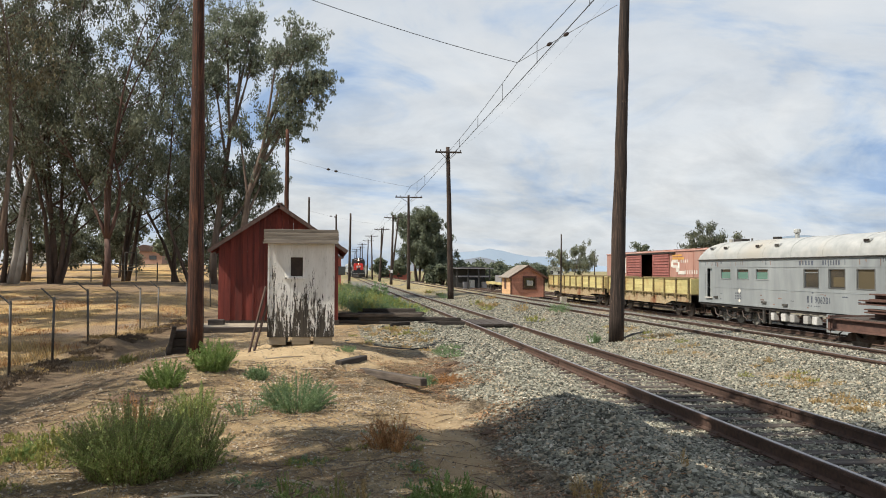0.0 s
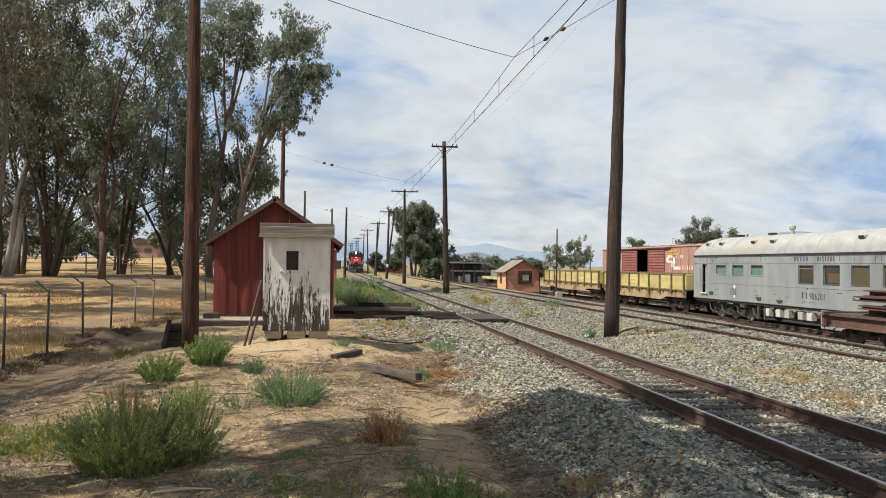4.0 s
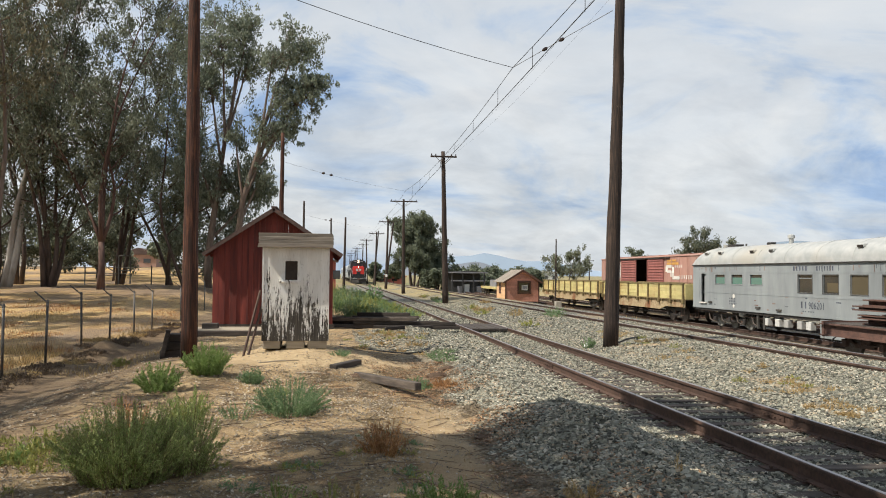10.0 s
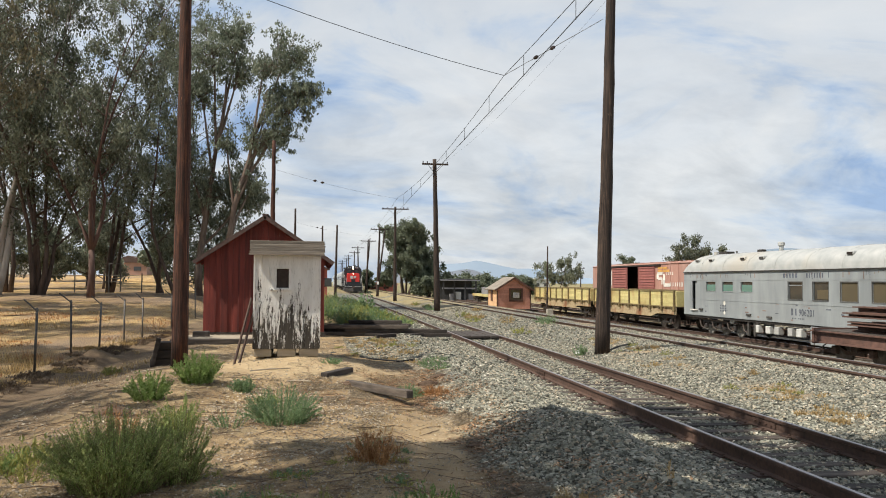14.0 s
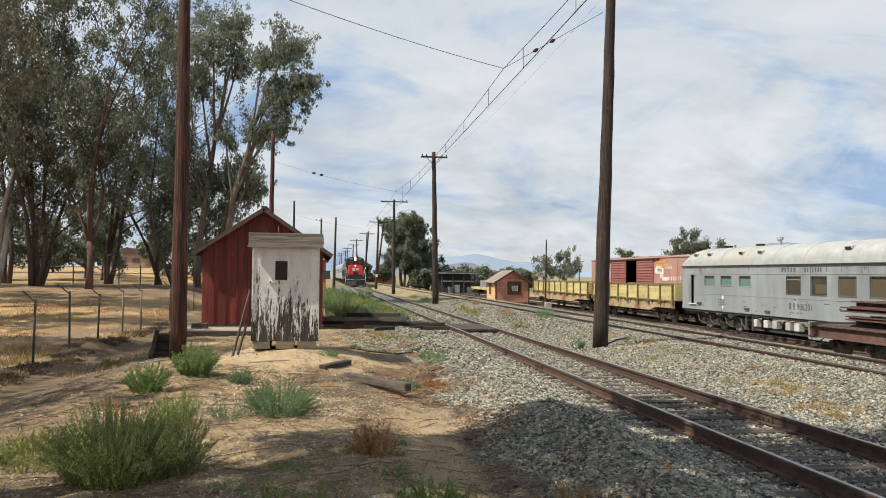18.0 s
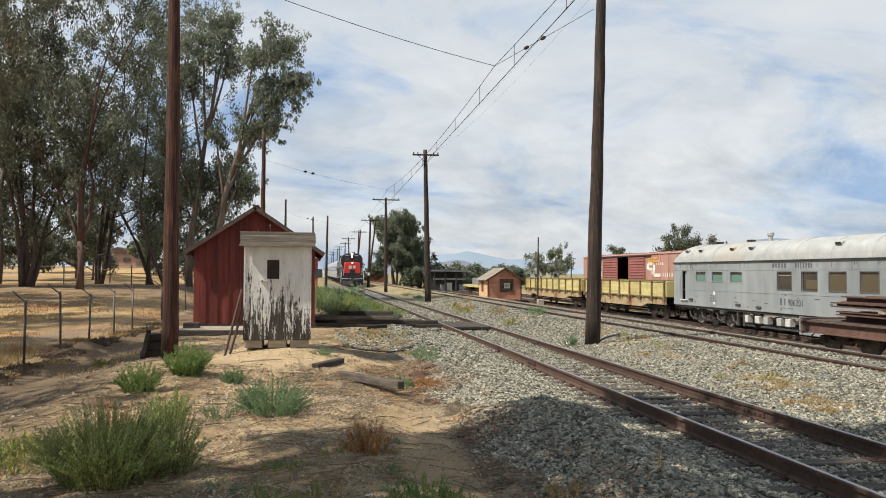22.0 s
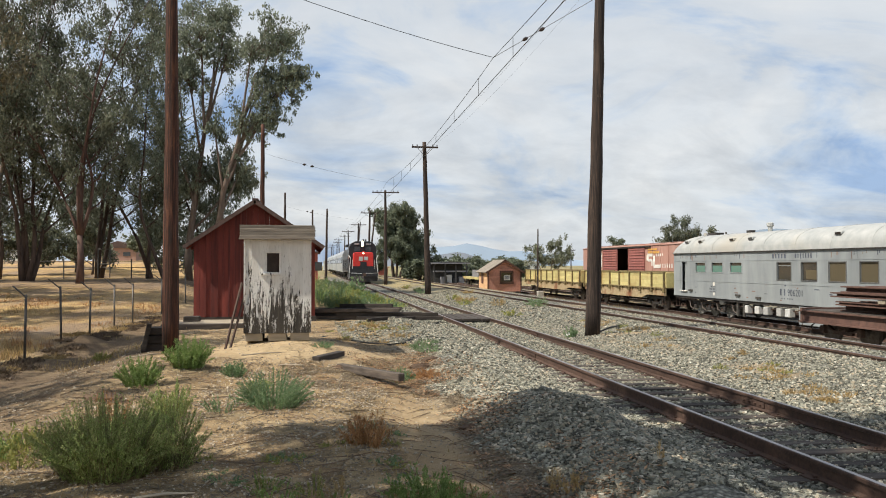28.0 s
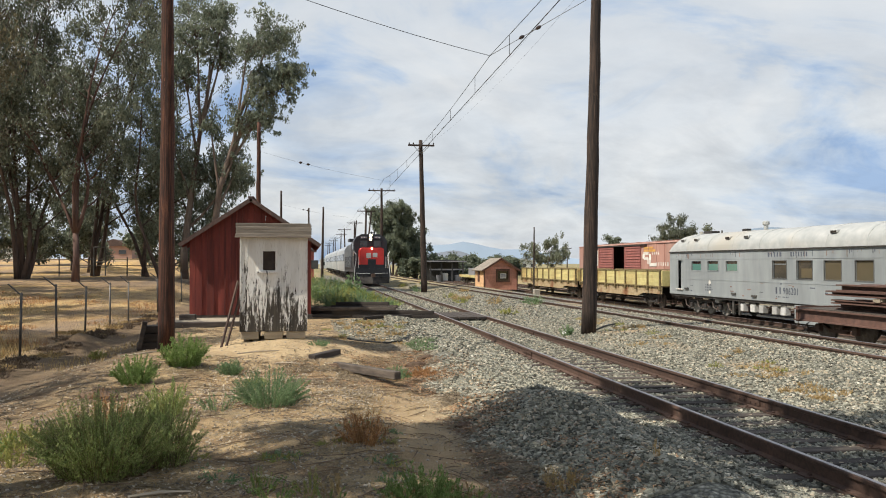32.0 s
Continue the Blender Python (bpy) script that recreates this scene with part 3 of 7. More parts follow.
# ---- tracks ----
RAIL = [(-0.07, 0.0), (0.07, 0.0), (0.07, 0.015), (0.012, 0.03), (0.012, 0.125), (0.036, 0.135), (0.036, 0.165), (0.026, 0.172), (-0.026, 0.172), (-0.036, 0.165), (-0.036, 0.135), (-0.012, 0.125), (-0.012, 0.03), (-0.07, 0.015)]


def railway_track(x, z, y0, y1, joint, near, label, tie_mat):
    """Two rails in lengths with joint bars, on wooden ties. Ties up to y = near are parts of their own."""
    tr = thing("railway_track", pose(x, 0, z - 0.172), label, "track", kind="structure")
    length = 11.9
    me = G().prism(RAIL, 0.0, length - 0.01).mesh("rail", M_RUST)
    top = G().box((0, length / 2, 0.174), (0.05, length - 0.02, 0.006)).mesh("running_face", M_RAILTOP)
    bar = G().box((0.022, 0, 0.075), (0.02, 0.62, 0.08)).box((-0.022, 0, 0.075), (0.02, 0.62, 0.08))
    for k in (-0.22, -0.08, 0.08, 0.22):
        bar.tube([(-0.055, k, 0.075), (0.055, k, 0.075)], 0.017, 6)
    bar = bar.mesh("joint_bar", M_RUST)
    plate = G().box((0, 0, 0.004), (0.3, 0.2, 0.02)).box((0.085, 0.06, 0.025), (0.03, 0.03, 0.03)).box((-0.085, -0.06, 0.025), (0.03, 0.03, 0.03)).mesh("tie_plate", M_RUST)
    y = joint
    while y > y0:
        y -= length
    while y < y1:
        for s, off in ((-0.755, 0.0), (0.755, 5.2)):
            r = part("rail", me, M_RUST, tr, m=pose(s, y + off, 0))
            part("running_face", top, M_RAILTOP, r)
            if 3 < y + off < 60:
                part("joint_bar", bar, M_RUST, r)
        y += length
    r = random.Random(int(x * 10))
    ties = []
    for k in range(4):
        g = G()
        g.box((0, 0, -0.1), (2.55, 0.21 + 0.02 * r.random(), 0.2))
        ties.append(g.mesh("tie", tie_mat, bevel=0.012))
    rest = G()
    y, n = max(y0, 0.5), 0
    while y < y1:
        m = pose(r.uniform(-0.06, 0.06), y + r.uniform(-0.03, 0.03), r.uniform(-0.014, 0.004), 0, 0, r.uniform(-1.5, 1.5))
        if y < near:
            t = part("tie", ties[n % 4], tie_mat, tr, m=m)
            if y < 24 and near > 30:
                for s in (-0.755, 0.755):
                    part("tie_plate", plate, M_RUST, t, m=pose(s, 0, 0))
        else:
            rest.box((0, 0, -0.1), (2.55, 0.22, 0.2), m)
        y += 0.53
        n += 1
    tagged(part("far_ties", rest, tie_mat, tr), kind="stuff")
    return tr


railway_track(TRACK_X, 0.0, -8, 330, 17.9, 95, "rusty rails on dark weathered ties in grey ballast", M_TIE)
railway_track(YARD_X, YARD_Z, -8, 260, 21.0, 12, "rusty yard track sunk in grey ballast", M_TIE)
railway_track(FLAT_X, FLAT_Z, 0, 12, 13.0, 1, "short rusty siding under a flatcar", M_TIE)
railway_track(LONG_X, LONG_Z, 0, 150, 20.0, 1, "rusty storage track under parked cars", M_TIE)
railway_track(BACK_X, LONG_Z, 20, 150, 20.0, 1, "rusty back track under a boxcar", M_TIE)


def crossing_panel():
    c = thing("crossing_planks", pose(TRACK_X, 30.2, -0.02), "dark worn planks laid between the rails", "crossing")
    for i in range(4):
        part("plank", box((-0.51 + i * 0.34, rng.uniform(-0.1, 0.1), -0.02), (0.31, 2.9, 0.09)), M_DARKWOOD, c, bevel=0.01)


crossing_panel()

# ---- poles and wires ----


def power_pole(x, y, top, r, mat, lean=(0, 0), arms=(), label="tall dark creosoted wooden pole beside the track", name="utility_pole"):
    z0 = lie(x, y) - 0.02
    p = thing(name, pose(x, y, z0), label, "pole", "line poles")
    h = top - z0
    g = G()
    pts, rad = [], []
    rr = random.Random(int(x * 31 + y))
    for i in range(17):
        k = i / 16
        pts.append((lean[0] * k + rr.uniform(-0.01, 0.01), lean[1] * k + rr.uniform(-0.01, 0.01), h * k))
        rad.append(r * (1 - 0.42 * k) * rr.uniform(0.97, 1.03))
    part("shaft", g.tube(pts, rad, 12), mat, p, smooth=True)
    for za, w in arms:
        k = (za - z0) / h
        cx, cy = lean[0] * k, lean[1] * k
        arm = part("crossarm", box((cx, cy - r, za - z0), (w, 0.1, 0.12)), mat, p, bevel=0.01)
        for s in (-1, 1):
            part("brace", G().tube([(cx + s * w * 0.32, cy - r - 0.06, za - z0), (cx, cy - r * 0.8, za - z0 - 0.62)], 0.02, 5), M_GALV, p)
        for s in (-0.46, -0.3, 0.3, 0.46):
            part("insulator", G().tube([(cx + s * w, cy - r, za - z0 + 0.05), (cx + s * w, cy - r, za - z0 + 0.13), (cx + s * w, cy - r, za - z0 + 0.2)], [0.02, 0.05, 0.03], 6), M_PORC, arm)
    return p


power_pole(-3.06, 18.92, 11.0, 0.185, M_POLERED, (-0.02, 0.1), label="tall reddish-brown wooden pole beside the white privy")
power_pole(7.93, 22.39, 11.2, 0.22, M_POLE, (0.34, 0.1))
power_pole(8.33, 58.2, 10.75, 0.23, M_POLE, (-0.27, 0), [(10.35, 1.9)])
power_pole(7.97, 87.8, 9.95, 0.2, M_POLE, (-0.05, 0), [(9.7, 2.9)])
far_tagged_pole = power_pole(7.98, 115.0, 9.6, 0.2, M_POLE, (0.25, 0), [(9.2, 2.6)])
part("pole_tag", box((0.05, -0.21, 1.9), (0.3, 0.02, 0.4)), M_PAPER, far_tagged_pole, "small white tag")
power_pole(8.4, 122.0, 9.6, 0.17, M_POLE, (1.1, 0), label="leaning dark wooden pole beside the track")
for i, y in enumerate((143, 172, 200, 229, 258, 290, 325)):
    power_pole(8.0, y, 9.2, 0.19, M_POLE, (0.25 * (-1) ** i, 0), [(8.9, 2.6)])
power_pole(5.69 + 2.6, 152, 9.9, 0.16, M_POLE, (0.8, 0), label="leaning dark wooden pole beside the track")
power_pole(-3.05, 53.0, 10.85, 0.19, M_POLERED, (0.05, 0), label="reddish-brown wooden pole behind the red shed")
power_pole(-3.06, 101.0, 10.7, 0.19, M_POLE, (0, 0))
power_pole(0.21, 90.0, 7.9, 0.14, M_POLE, (0, 0), label="thin bare wooden pole beyond the red shed")
power_pole(1.66, 90.0, 8.05, 0.16, M_POLE, (0.12, 0), label="thin bare wooden pole beyond the red shed")
power_pole(48.9, 150.0, 5.0, 0.13, M_POLE, (0.05, 0), [(4.7, 1.6)], label="far dark pole behind the gondolas")
power_pole(21.45 - 2.4, 67.5, 5.0, 0.09, M_POLE, (0.05, 0), label="thin dark post before the yellow gondolas")


def sagging(a, b, sag, n=14):
    a, b = Vector(a), Vector(b)
    return [a.lerp(b, i / n) - Vector((0, 0, sag * 4 * (i / n) * (1 - i / n))) for i in range(n + 1)]


WX = 5.4


def wires():
    g = "overhead wires"
    spans = [(-12, 23.9), (23.9, 58.2), (58.2, 87.8), (87.8, 115), (115, 143), (143, 172), (172, 200), (200, 229), (229, 258), (258, 290)]
    tops = {-12: 8.75, 23.9: 8.14, 58.2: 7.9}
    for a, b in spans:
        za, zb = tops.get(a, 7.6), tops.get(b, 7.6)
        sag = 0.3 if a < 0 else (0.47 if a < 30 else 0.32)
        mess = sagging((WX, a, za), (WX, b, zb), sag)
        single("messenger_wire", G().tube(mess, 0.009, 5), M_WIRE, pose(0, 0, 0), "thin dark messenger wire strung over the track", "wire", g)
        ca, cb = (7.5, 6.88) if a == 23.9 else ((8.18, 7.5) if a < 0 else (6.88, 6.88))
        cont = [(WX, a + (b - a) * i / 8, ca + (cb - ca) * i / 8) for i in range(9)]
        line = thing("contact_wire", pose(0, 0, 0), "thin dark contact wire hung from droppers", "wire", g)
        part("conductor", G().tube(cont, 0.011, 5), M_WIRE, line)
        if b < 60:
            for i in range(-3, 22):
                k = (21.5 + 4.6 * i - a) / (b - a)
                if not 0.02 < k < 0.98:
                    continue
                p = mess[0].lerp(mess[-1], k) - Vector((0, 0, sag * 4 * k * (1 - k)))
                zc = ca + (cb - ca) * k
                part("dropper", G().tube([(WX, p.y, zc - 0.03), (WX, p.y, max(p.z, zc + 0.05))], 0.008, 4), M_WIRE, line)
    # the span between the two nearest poles
    hub = (WX, 23.9, 8.14)
    sp = thing("span_wire", pose(0, 0, 0), "dark span wire with strain insulators between two poles", "wire", g)
    part("strand", G().tube(sagging((-2.95, 19.1, 8.95), hub, 0.14), 0.009, 5), M_WIRE, sp)
    part("strand", G().tube([hub, (7.99, 22.45, 9.54)], 0.009, 5), M_WIRE, sp)
    for a, b, ks in ((hub, (7.99, 22.45, 9.54), (0.33, 0.5)), ((-2.95, 19.1, 8.95), hub, (0.12, 0.17))):
        for k in ks:
            q = Vector(a).lerp(Vector(b), k)
            d = (Vector(b) - Vector(a)).normalized() * 0.09
            part("strain_insulator", G().tube([q - d, q - d * 0.4, q + d * 0.4, q + d], [0.02, 0.055, 0.055, 0.02], 7), M_PORC, sp)
    for i in range(2):
        single("feeder_wire", G().tube(sagging((8.1 + i * 0.5, 22.4, 10.7), (8.1 + i * 0.5, 58.2, 10.45)  , 0.5), 0.0025, 4), M_WIRE, pose(0, 0, 0), "thin feeder wire between line poles", "wire", g)
    for y in (53.0, 101.0):
        s2 = thing("span_wire", pose(0, 0, 0), "far dark span wire with strain insulators", "wire", g)
        a, b = (-2.9, y, 9.0), (WX, y + 5, 7.8)
        part("strand", G().tube(sagging(a, b, 0.15), 0.006, 4), M_WIRE, s2)
        for k in (0.3, 0.36):
            q = Vector(a).lerp(Vector(b), k) - Vector((0, 0, 0.12))
            part("strain_insulator", G().tube([q - Vector((0.12, 0, 0)), q, q + Vector((0.12, 0, 0))], [0.03, 0.09, 0.03], 6), M_PORC, s2)


wires()

# ---- white privy ----


def privy():
    w, d, h = 1.34, 1.3, 2.0
    p = thing("privy", pose(-0.69, 17.6 + d / 2, 0.35, 0, 0, 1.0), "narrow white privy with peeling paint and one small window", "shed")
    # skids
    for x, l in ((-0.49, 0.36), (0.0, 0.38), (0.46, 0.4)):
        part("foot_block", box((x, 0, 0.055), (l, d * 0.96, 0.17)), M_BLOCK, p, bevel=0.012)
    z0 = 0.14
    # front boards, the window cut out of them
    n = 9
    bw = w / n
    for i in range(n):
        x = -w / 2 + bw * (i + 0.5)
        wx0, wx1 = -0.28, 0.03
        if wx0 < x < wx1:
            part("board", box((x, -d / 2, z0 + 0.64), (bw - 0.002, 0.03, 1.28)), M_WHITE, p)
            part("board", box((x, -d / 2, z0 + 1.83), (bw - 0.002, 0.03, 0.3)), M_WHITE, p)
        else:
            part("board", box((x, -d / 2 + rng.uniform(-0.003, 0.003), z0 + h / 2), (bw - 0.002, 0.03, h)), M_WHITE, p)
    for s in (-1, 1):
        for i in range(9):
            y = -d / 2 + 0.07 + (d - 0.1) / 9 * (i + 0.5)
            part("board", box((s * (w / 2 - 0.02), y, z0 + h / 2), (0.03, (d - 0.1) / 9 - 0.004, h)), M_WHITE, p)
        part("corner_board", box((s * (w / 2 + 0.012), -d / 2 + 0.02, z0 + h / 2), (0.03, 0.11, h)), M_WHITE, p)
    part("back_wall", box((0, d / 2 - 0.02, z0 + h / 2), (w - 0.06, 0.03, h)), M_WHITE, p)
    win = part("window", box((-0.125, -d / 2 + 0.03, z0 + 1.47), (0.31, 0.012, 0.42)), M_BROWNPANE, p, "dark opening in a chipped white frame")
    for c, s in (((-0.305, -d / 2 - 0.022, z0 + 1.48), (0.05, 0.03, 0.5)), ((0.055, -d / 2 - 0.022, z0 + 1.48), (0.05, 0.03, 0.5)), ((-0.125, -d / 2 - 0.022, z0 + 1.71), (0.31, 0.03, 0.05)), ((-0.125, -d / 2 - 0.035, z0 + 1.24), (0.46, 0.07, 0.035))):
        part("window_frame", box(c, s), M_WHITE, win, bevel=0.004)
    # roof of lapped boards, falling to the front
    roof = part("roof", box((0, 0.05, z0 + h + 0.16), (w + 0.18, d + 0.2, 0.05)), M_SHINGLE, p, "grey weathered lapped roof boards")
    for i in range(5):
        k = i / 5
        part("roof_board", box((rng.uniform(-0.01, 0.01), -d / 2 - 0.16 + 0.13 * i, z0 + h - 0.02 + 0.062 * i), (w + 0.22 + rng.uniform(-0.02, 0.02), 0.17, 0.03), None), M_SHINGLE, roof)
    for i in range(4):
        part("fascia_board", box((rng.uniform(-0.01, 0.01), -d / 2 - 0.13 + i * 0.012, z0 + h + 0.015 + i * 0.072), (w + 0.2, 0.03, 0.07)), M_SHINGLE, roof, bevel=0.006)


privy()
for k, (a, b) in enumerate((((-1.72, 17.3, 0.18), (-1.42, 17.7, 1.55)), ((-1.62, 17.3, 0.2), (-1.36, 17.72, 1.3)))):
    single("leaning_stake", G().tube([a, b], 0.028, 6), M_RUST, pose(0, 0, 0), "rusty iron stake leaning on the white privy", "stake", "stakes by the privy")

# ---- red shed ----


def red_shed():
    w, d, h, rise = 4.05, 9.0, 2.55, 1.36
    p = thing("red_shed", pose(-1.87, 28.7, 0.16), "weathered dark red board-and-batten gabled shed", "shed")
    n = 21
    bw = w / n
    for i in range(n):
        x = -w / 2 + bw * (i + 0.5)
        za, zb = (h + rise * (1 - abs(v) / (w / 2)) for v in (x - bw / 2 + 0.002, x + bw / 2 - 0.002))
        a, b = x - bw / 2 + 0.002, x + bw / 2 - 0.002
        g = G().add([(a, 0, 0), (b, 0, 0), (b, 0, zb), (a, 0, za), (a, 0.03, 0), (b, 0.03, 0), (b, 0.03, zb), (a, 0.03, za)],
                    [(0, 1, 2, 3), (7, 6, 5, 4), (0, 4, 5, 1), (1, 5, 6, 2), (2, 6, 7, 3), (3, 7, 4, 0)])
        part("wall_board", g, M_RED, p, m=pose(0, rng.uniform(-0.004, 0.004), 0))
        if i % 2 == 0 and i:
            xb = x - bw / 2
            part("batten", box((xb, -0.018, (h + rise * (1 - abs(xb) / (w / 2))) / 2), (0.05, 0.035, h + rise * (1 - abs(xb) / (w / 2)) - 0.04)), M_RED, p)
    for s in (-1, 1):
        for i in range(30):
            y = 0.05 + d / 30 * (i + 0.5)
            part("wall_board", box((s * (w / 2 - 0.015), y, h / 2), (0.03, d / 30 - 0.004, h)), M_RED, p)
    part("back_wall", box((0, d, h / 2), (w, 0.04, h)), M_RED, p)
    ang = math.degrees(math.atan2(rise, w / 2))
    sl = math.hypot(w / 2, rise) + 0.4
    for s in (-1, 1):
        m = pose(0, 0, h + rise + 0.06) @ pose(0, 0, 0, 0, s * ang, 0)
        roof = part("roof", box((s * sl / 2, d / 2 - 0.05, 0), (sl, d + 0.5, 0.05), m), M_ROOFDARK, p, "worn brown roof slope")
        part("barge_board", box((s * sl / 2, -0.29, -0.06), (sl, 0.03, 0.09), m), M_ROOFDARK, roof)
        for k in range(8):
            part("rafter_tail", box((s * (sl - 0.2), 0.3 + k * 1.15, -0.07), (0.4, 0.06, 0.1), m), M_RED, roof)
    part("ridge_cap", box((0, d / 2, h + rise + 0.1), (0.2, d + 0.5, 0.04)), M_ROOFDARK, p)
    part("sill_beam", box((0, 0.1, -0.1), (w + 0.1, 0.25, 0.2)), M_DARKWOOD, p)


red_shed()


def red_shed_ledge():
    p = thing("loading_platform", pose(-2.9, 26.9, -0.09), "low sunlit sandy ledge made of pale planks behind a dark beam", "platform")
    for i in range(7):
        # pale planks stand in for sunlit sandy soil on the ledge
        part("plank", box((0, -0.75 + i * 0.3, 0.17), (2.9 + rng.uniform(-0.1, 0.1), 0.285, 0.06)), M_BLOCK, p, bevel=0.008)
    part("front_beam", box((0, -1.02, 0.02), (3.1, 0.22, 0.4)), M_DARKWOOD, p, bevel=0.015)
    for x in (-1.1, 1.1):
        part("bearer", box((x, 0.1, 0.04), (0.2, 2.0, 0.2)), M_DARKWOOD, p)


red_shed_ledge()
single("timber_block", box((0, 0, 0.14), (0.5, 0.35, 0.28)), M_DARKWOOD, pose(-3.75, 27.3, 0.0), "dark block of old timber by the red shed", "timber", bevel=0.02)


def step_stack():
    s = thing("timber_steps", pose(-3.55, 19.6, -0.06, 0, 0, 8), "stack of black old timbers beside the reddish pole", "timber stack")
    for i, (w, h) in enumerate(((0.5, 0.18), (0.46, 0.18), (0.4, 0.16))):
        part("timber", box((0.04 * i, 0, 0.1 + 0.19 * i), (w, 0.5, h)), M_DARKWOOD, s, bevel=0.015)
    part("timber", box((-0.2, -0.3, 0.33), (0.1, 0.12, 0.62), pose(0, 0, 0, 0, 12, 0)), M_DARKWOOD, s, bevel=0.01)


step_stack()

# ---- fence along the field ----
FENCE_X = -6.6


def fence():
    f = thing("chain_link_fence", pose(FENCE_X, 0, 0), "chain-link fence on thin steel posts with slanted arms", "fence")
    ys = [9.5, 12.3, 15.1, 17.9, 20.55, 23.4, 26.2, 29.35, 32.3, 38.6, 45.5, 52.0]
    post = G().tube([(0, 0, -0.2), (0, 0, 1.52)], 0.03, 8).mesh("post", M_GALV, True)
    arm = G().tube([(0, 0, 1.5), (-0.3, 0, 1.76)], 0.018, 5).mesh("outrigger", M_GALV)
    cap = G().tube([(0, 0, 1.5), (0, 0, 1.57)], [0.042, 0.02], 8).mesh("post_cap", M_GALV)
    for y in ys:
        q = part("post", post, M_GALV, f, m=pose(rng.uniform(-0.03, 0.03), y, lie(FENCE_X, y), rng.uniform(-1, 1), rng.uniform(-1.2, 1.2), 0))
        part("outrigger", arm, M_GALV, q)
        part("post_cap", cap, M_GALV, q)
    g = G()
    y, h, step = ys[0], 1.44, 0.16
    while y < ys[-1]:
        z = lie(FENCE_X, y)
        for s in (-1, 1):
            a = Vector((0.03, y, z + 0.02 if s > 0 else z + h))
            b = Vector((0.03, y + h * 0.9, z + h if s > 0 else z + 0.02))
            k = len(g.v)
            for q in (a, b):
                g.v += [(q.x - 0.0012, q.y, q.z), (q.x + 0.0012, q.y, q.z), (q.x, q.y + 0.002, q.z)]
            g.f += [(k, k + 1, k + 4, k + 3), (k + 1, k + 2, k + 5, k + 4), (k + 2, k, k + 3, k + 5)]
        y += step
    tagged(part("wire_mesh", g, M_GALV, f), kind="stuff")
    for k in range(3):
        part("barbed_wire", G().tube([(-0.12 - 0.11 * k, y, lie(FENCE_X, y) + 1.58 + 0.08 * k) for y in ys], 0.003, 4), M_WIRE, f)
    part("tension_wire", G().tube([(0.03, y, lie(FENCE_X, y) + 1.45) for y in ys], 0.003, 4), M_WIRE, f)


fence()


def far_fence():
    f = thing("far_fence", pose(-16, 70, 0), "far thin fence with a barred steel gate on the dry slope", "fence")
    for i in range(9):
        x = -14 + i * 2.6
        part("post", G().tube([(x, 0, lie(-16 + x, 70) - 0.1), (x, 0, lie(-16 + x, 70) + 1.6)], 0.05, 6), M_GALV, f)
    for z in (0.9, 1.4):
        part("rail", G().tube([(-14 + i * 2.6, 0, lie(-30 + i * 2.6, 70) + z) for i in range(9)], 0.025, 5), M_GALV, f)
    gate = part("gate", G().tube([(-0.9, -0.3, 0.9), (-0.9, -0.3, 3.2)], 0.05, 6).tube([(0.0, -0.3, 0.9), (0.0, -0.3, 3.2)], 0.05, 6).tube([(-0.9, -0.3, 3.2), (0, -0.3, 3.2)], 0.05, 6).tube([(-0.9, -0.3, 2.0), (0, -0.3, 2.0)], 0.04, 6), M_GALV, f)


far_fence()

# ---- timbers on the ground ----


def beam(name, a, b, s, mat, label):
    a, b = Vector(a), Vector(b)
    d = b - a
    m = Matrix.Translation((a + b) / 2) @ d.to_track_quat("X", "Z").to_matrix().to_4x4()
    return single(name, box((0, 0, 0), (d.length, s, s)), mat, m, label, "timber", "loose timbers", bevel=s * 0.08)


beam("timber", (0.55, 15.5, 0.01), (1.5, 13.6, 0.05), 0.135, M_TIE, "grey-brown old timber lying on the soil")
beam("timber", (0.1, 15.8, 0.1), (0.62, 16.6, 0.12), 0.16, M_DARKWOOD, "short black charred timber lying on the soil")


def rail_pile():
    for i, (y, z, x0, x1) in enumerate(((28.5, 0.05, 1.6, 4.6), (28.75, 0.06, 0.2, 4.5), (29.0, 0.05, 0.1, 4.4), (29.25, 0.06, -0.1, 4.5), (28.62, 0.18, 0.9, 4.45), (28.9, 0.185, 0.1, 3.9), (29.2, 0.18, -0.2, 2.6), (28.8, 0.3, 0.0, 3.1), (29.05, 0.305, 0.3, 2.2), (33.2, 0.12, 1.2, 3.5), (33.5, 0.12, 1.0, 3.7), (33.3, 0.25, 1.2, 3.3), (33.9, 0.14, 1.4, 3.4))):
        beam("old_tie", (x0, y + 0.5 + 0.1 * (i % 3), z), (x1, y - 0.05 * (i % 2), z + 0.01 * (i % 4)), 0.115 + 0.01 * (i % 3), (M_DARKWOOD, M_TIE, M_DARKWOOD)[i % 3], "long black timber in a pile by the track")
    for i in (0, 4):
        beam("old_tie", (1.9 + 0.25 * i, 27.6 + rng.uniform(-0.3, 0.6), 0.06), (2.6 + 0.25 * i, 28.2 + rng.uniform(-0.4, 0.4), 0.08), 0.12, M_DARKWOOD, "broken black timber scrap by the track")


rail_pile()

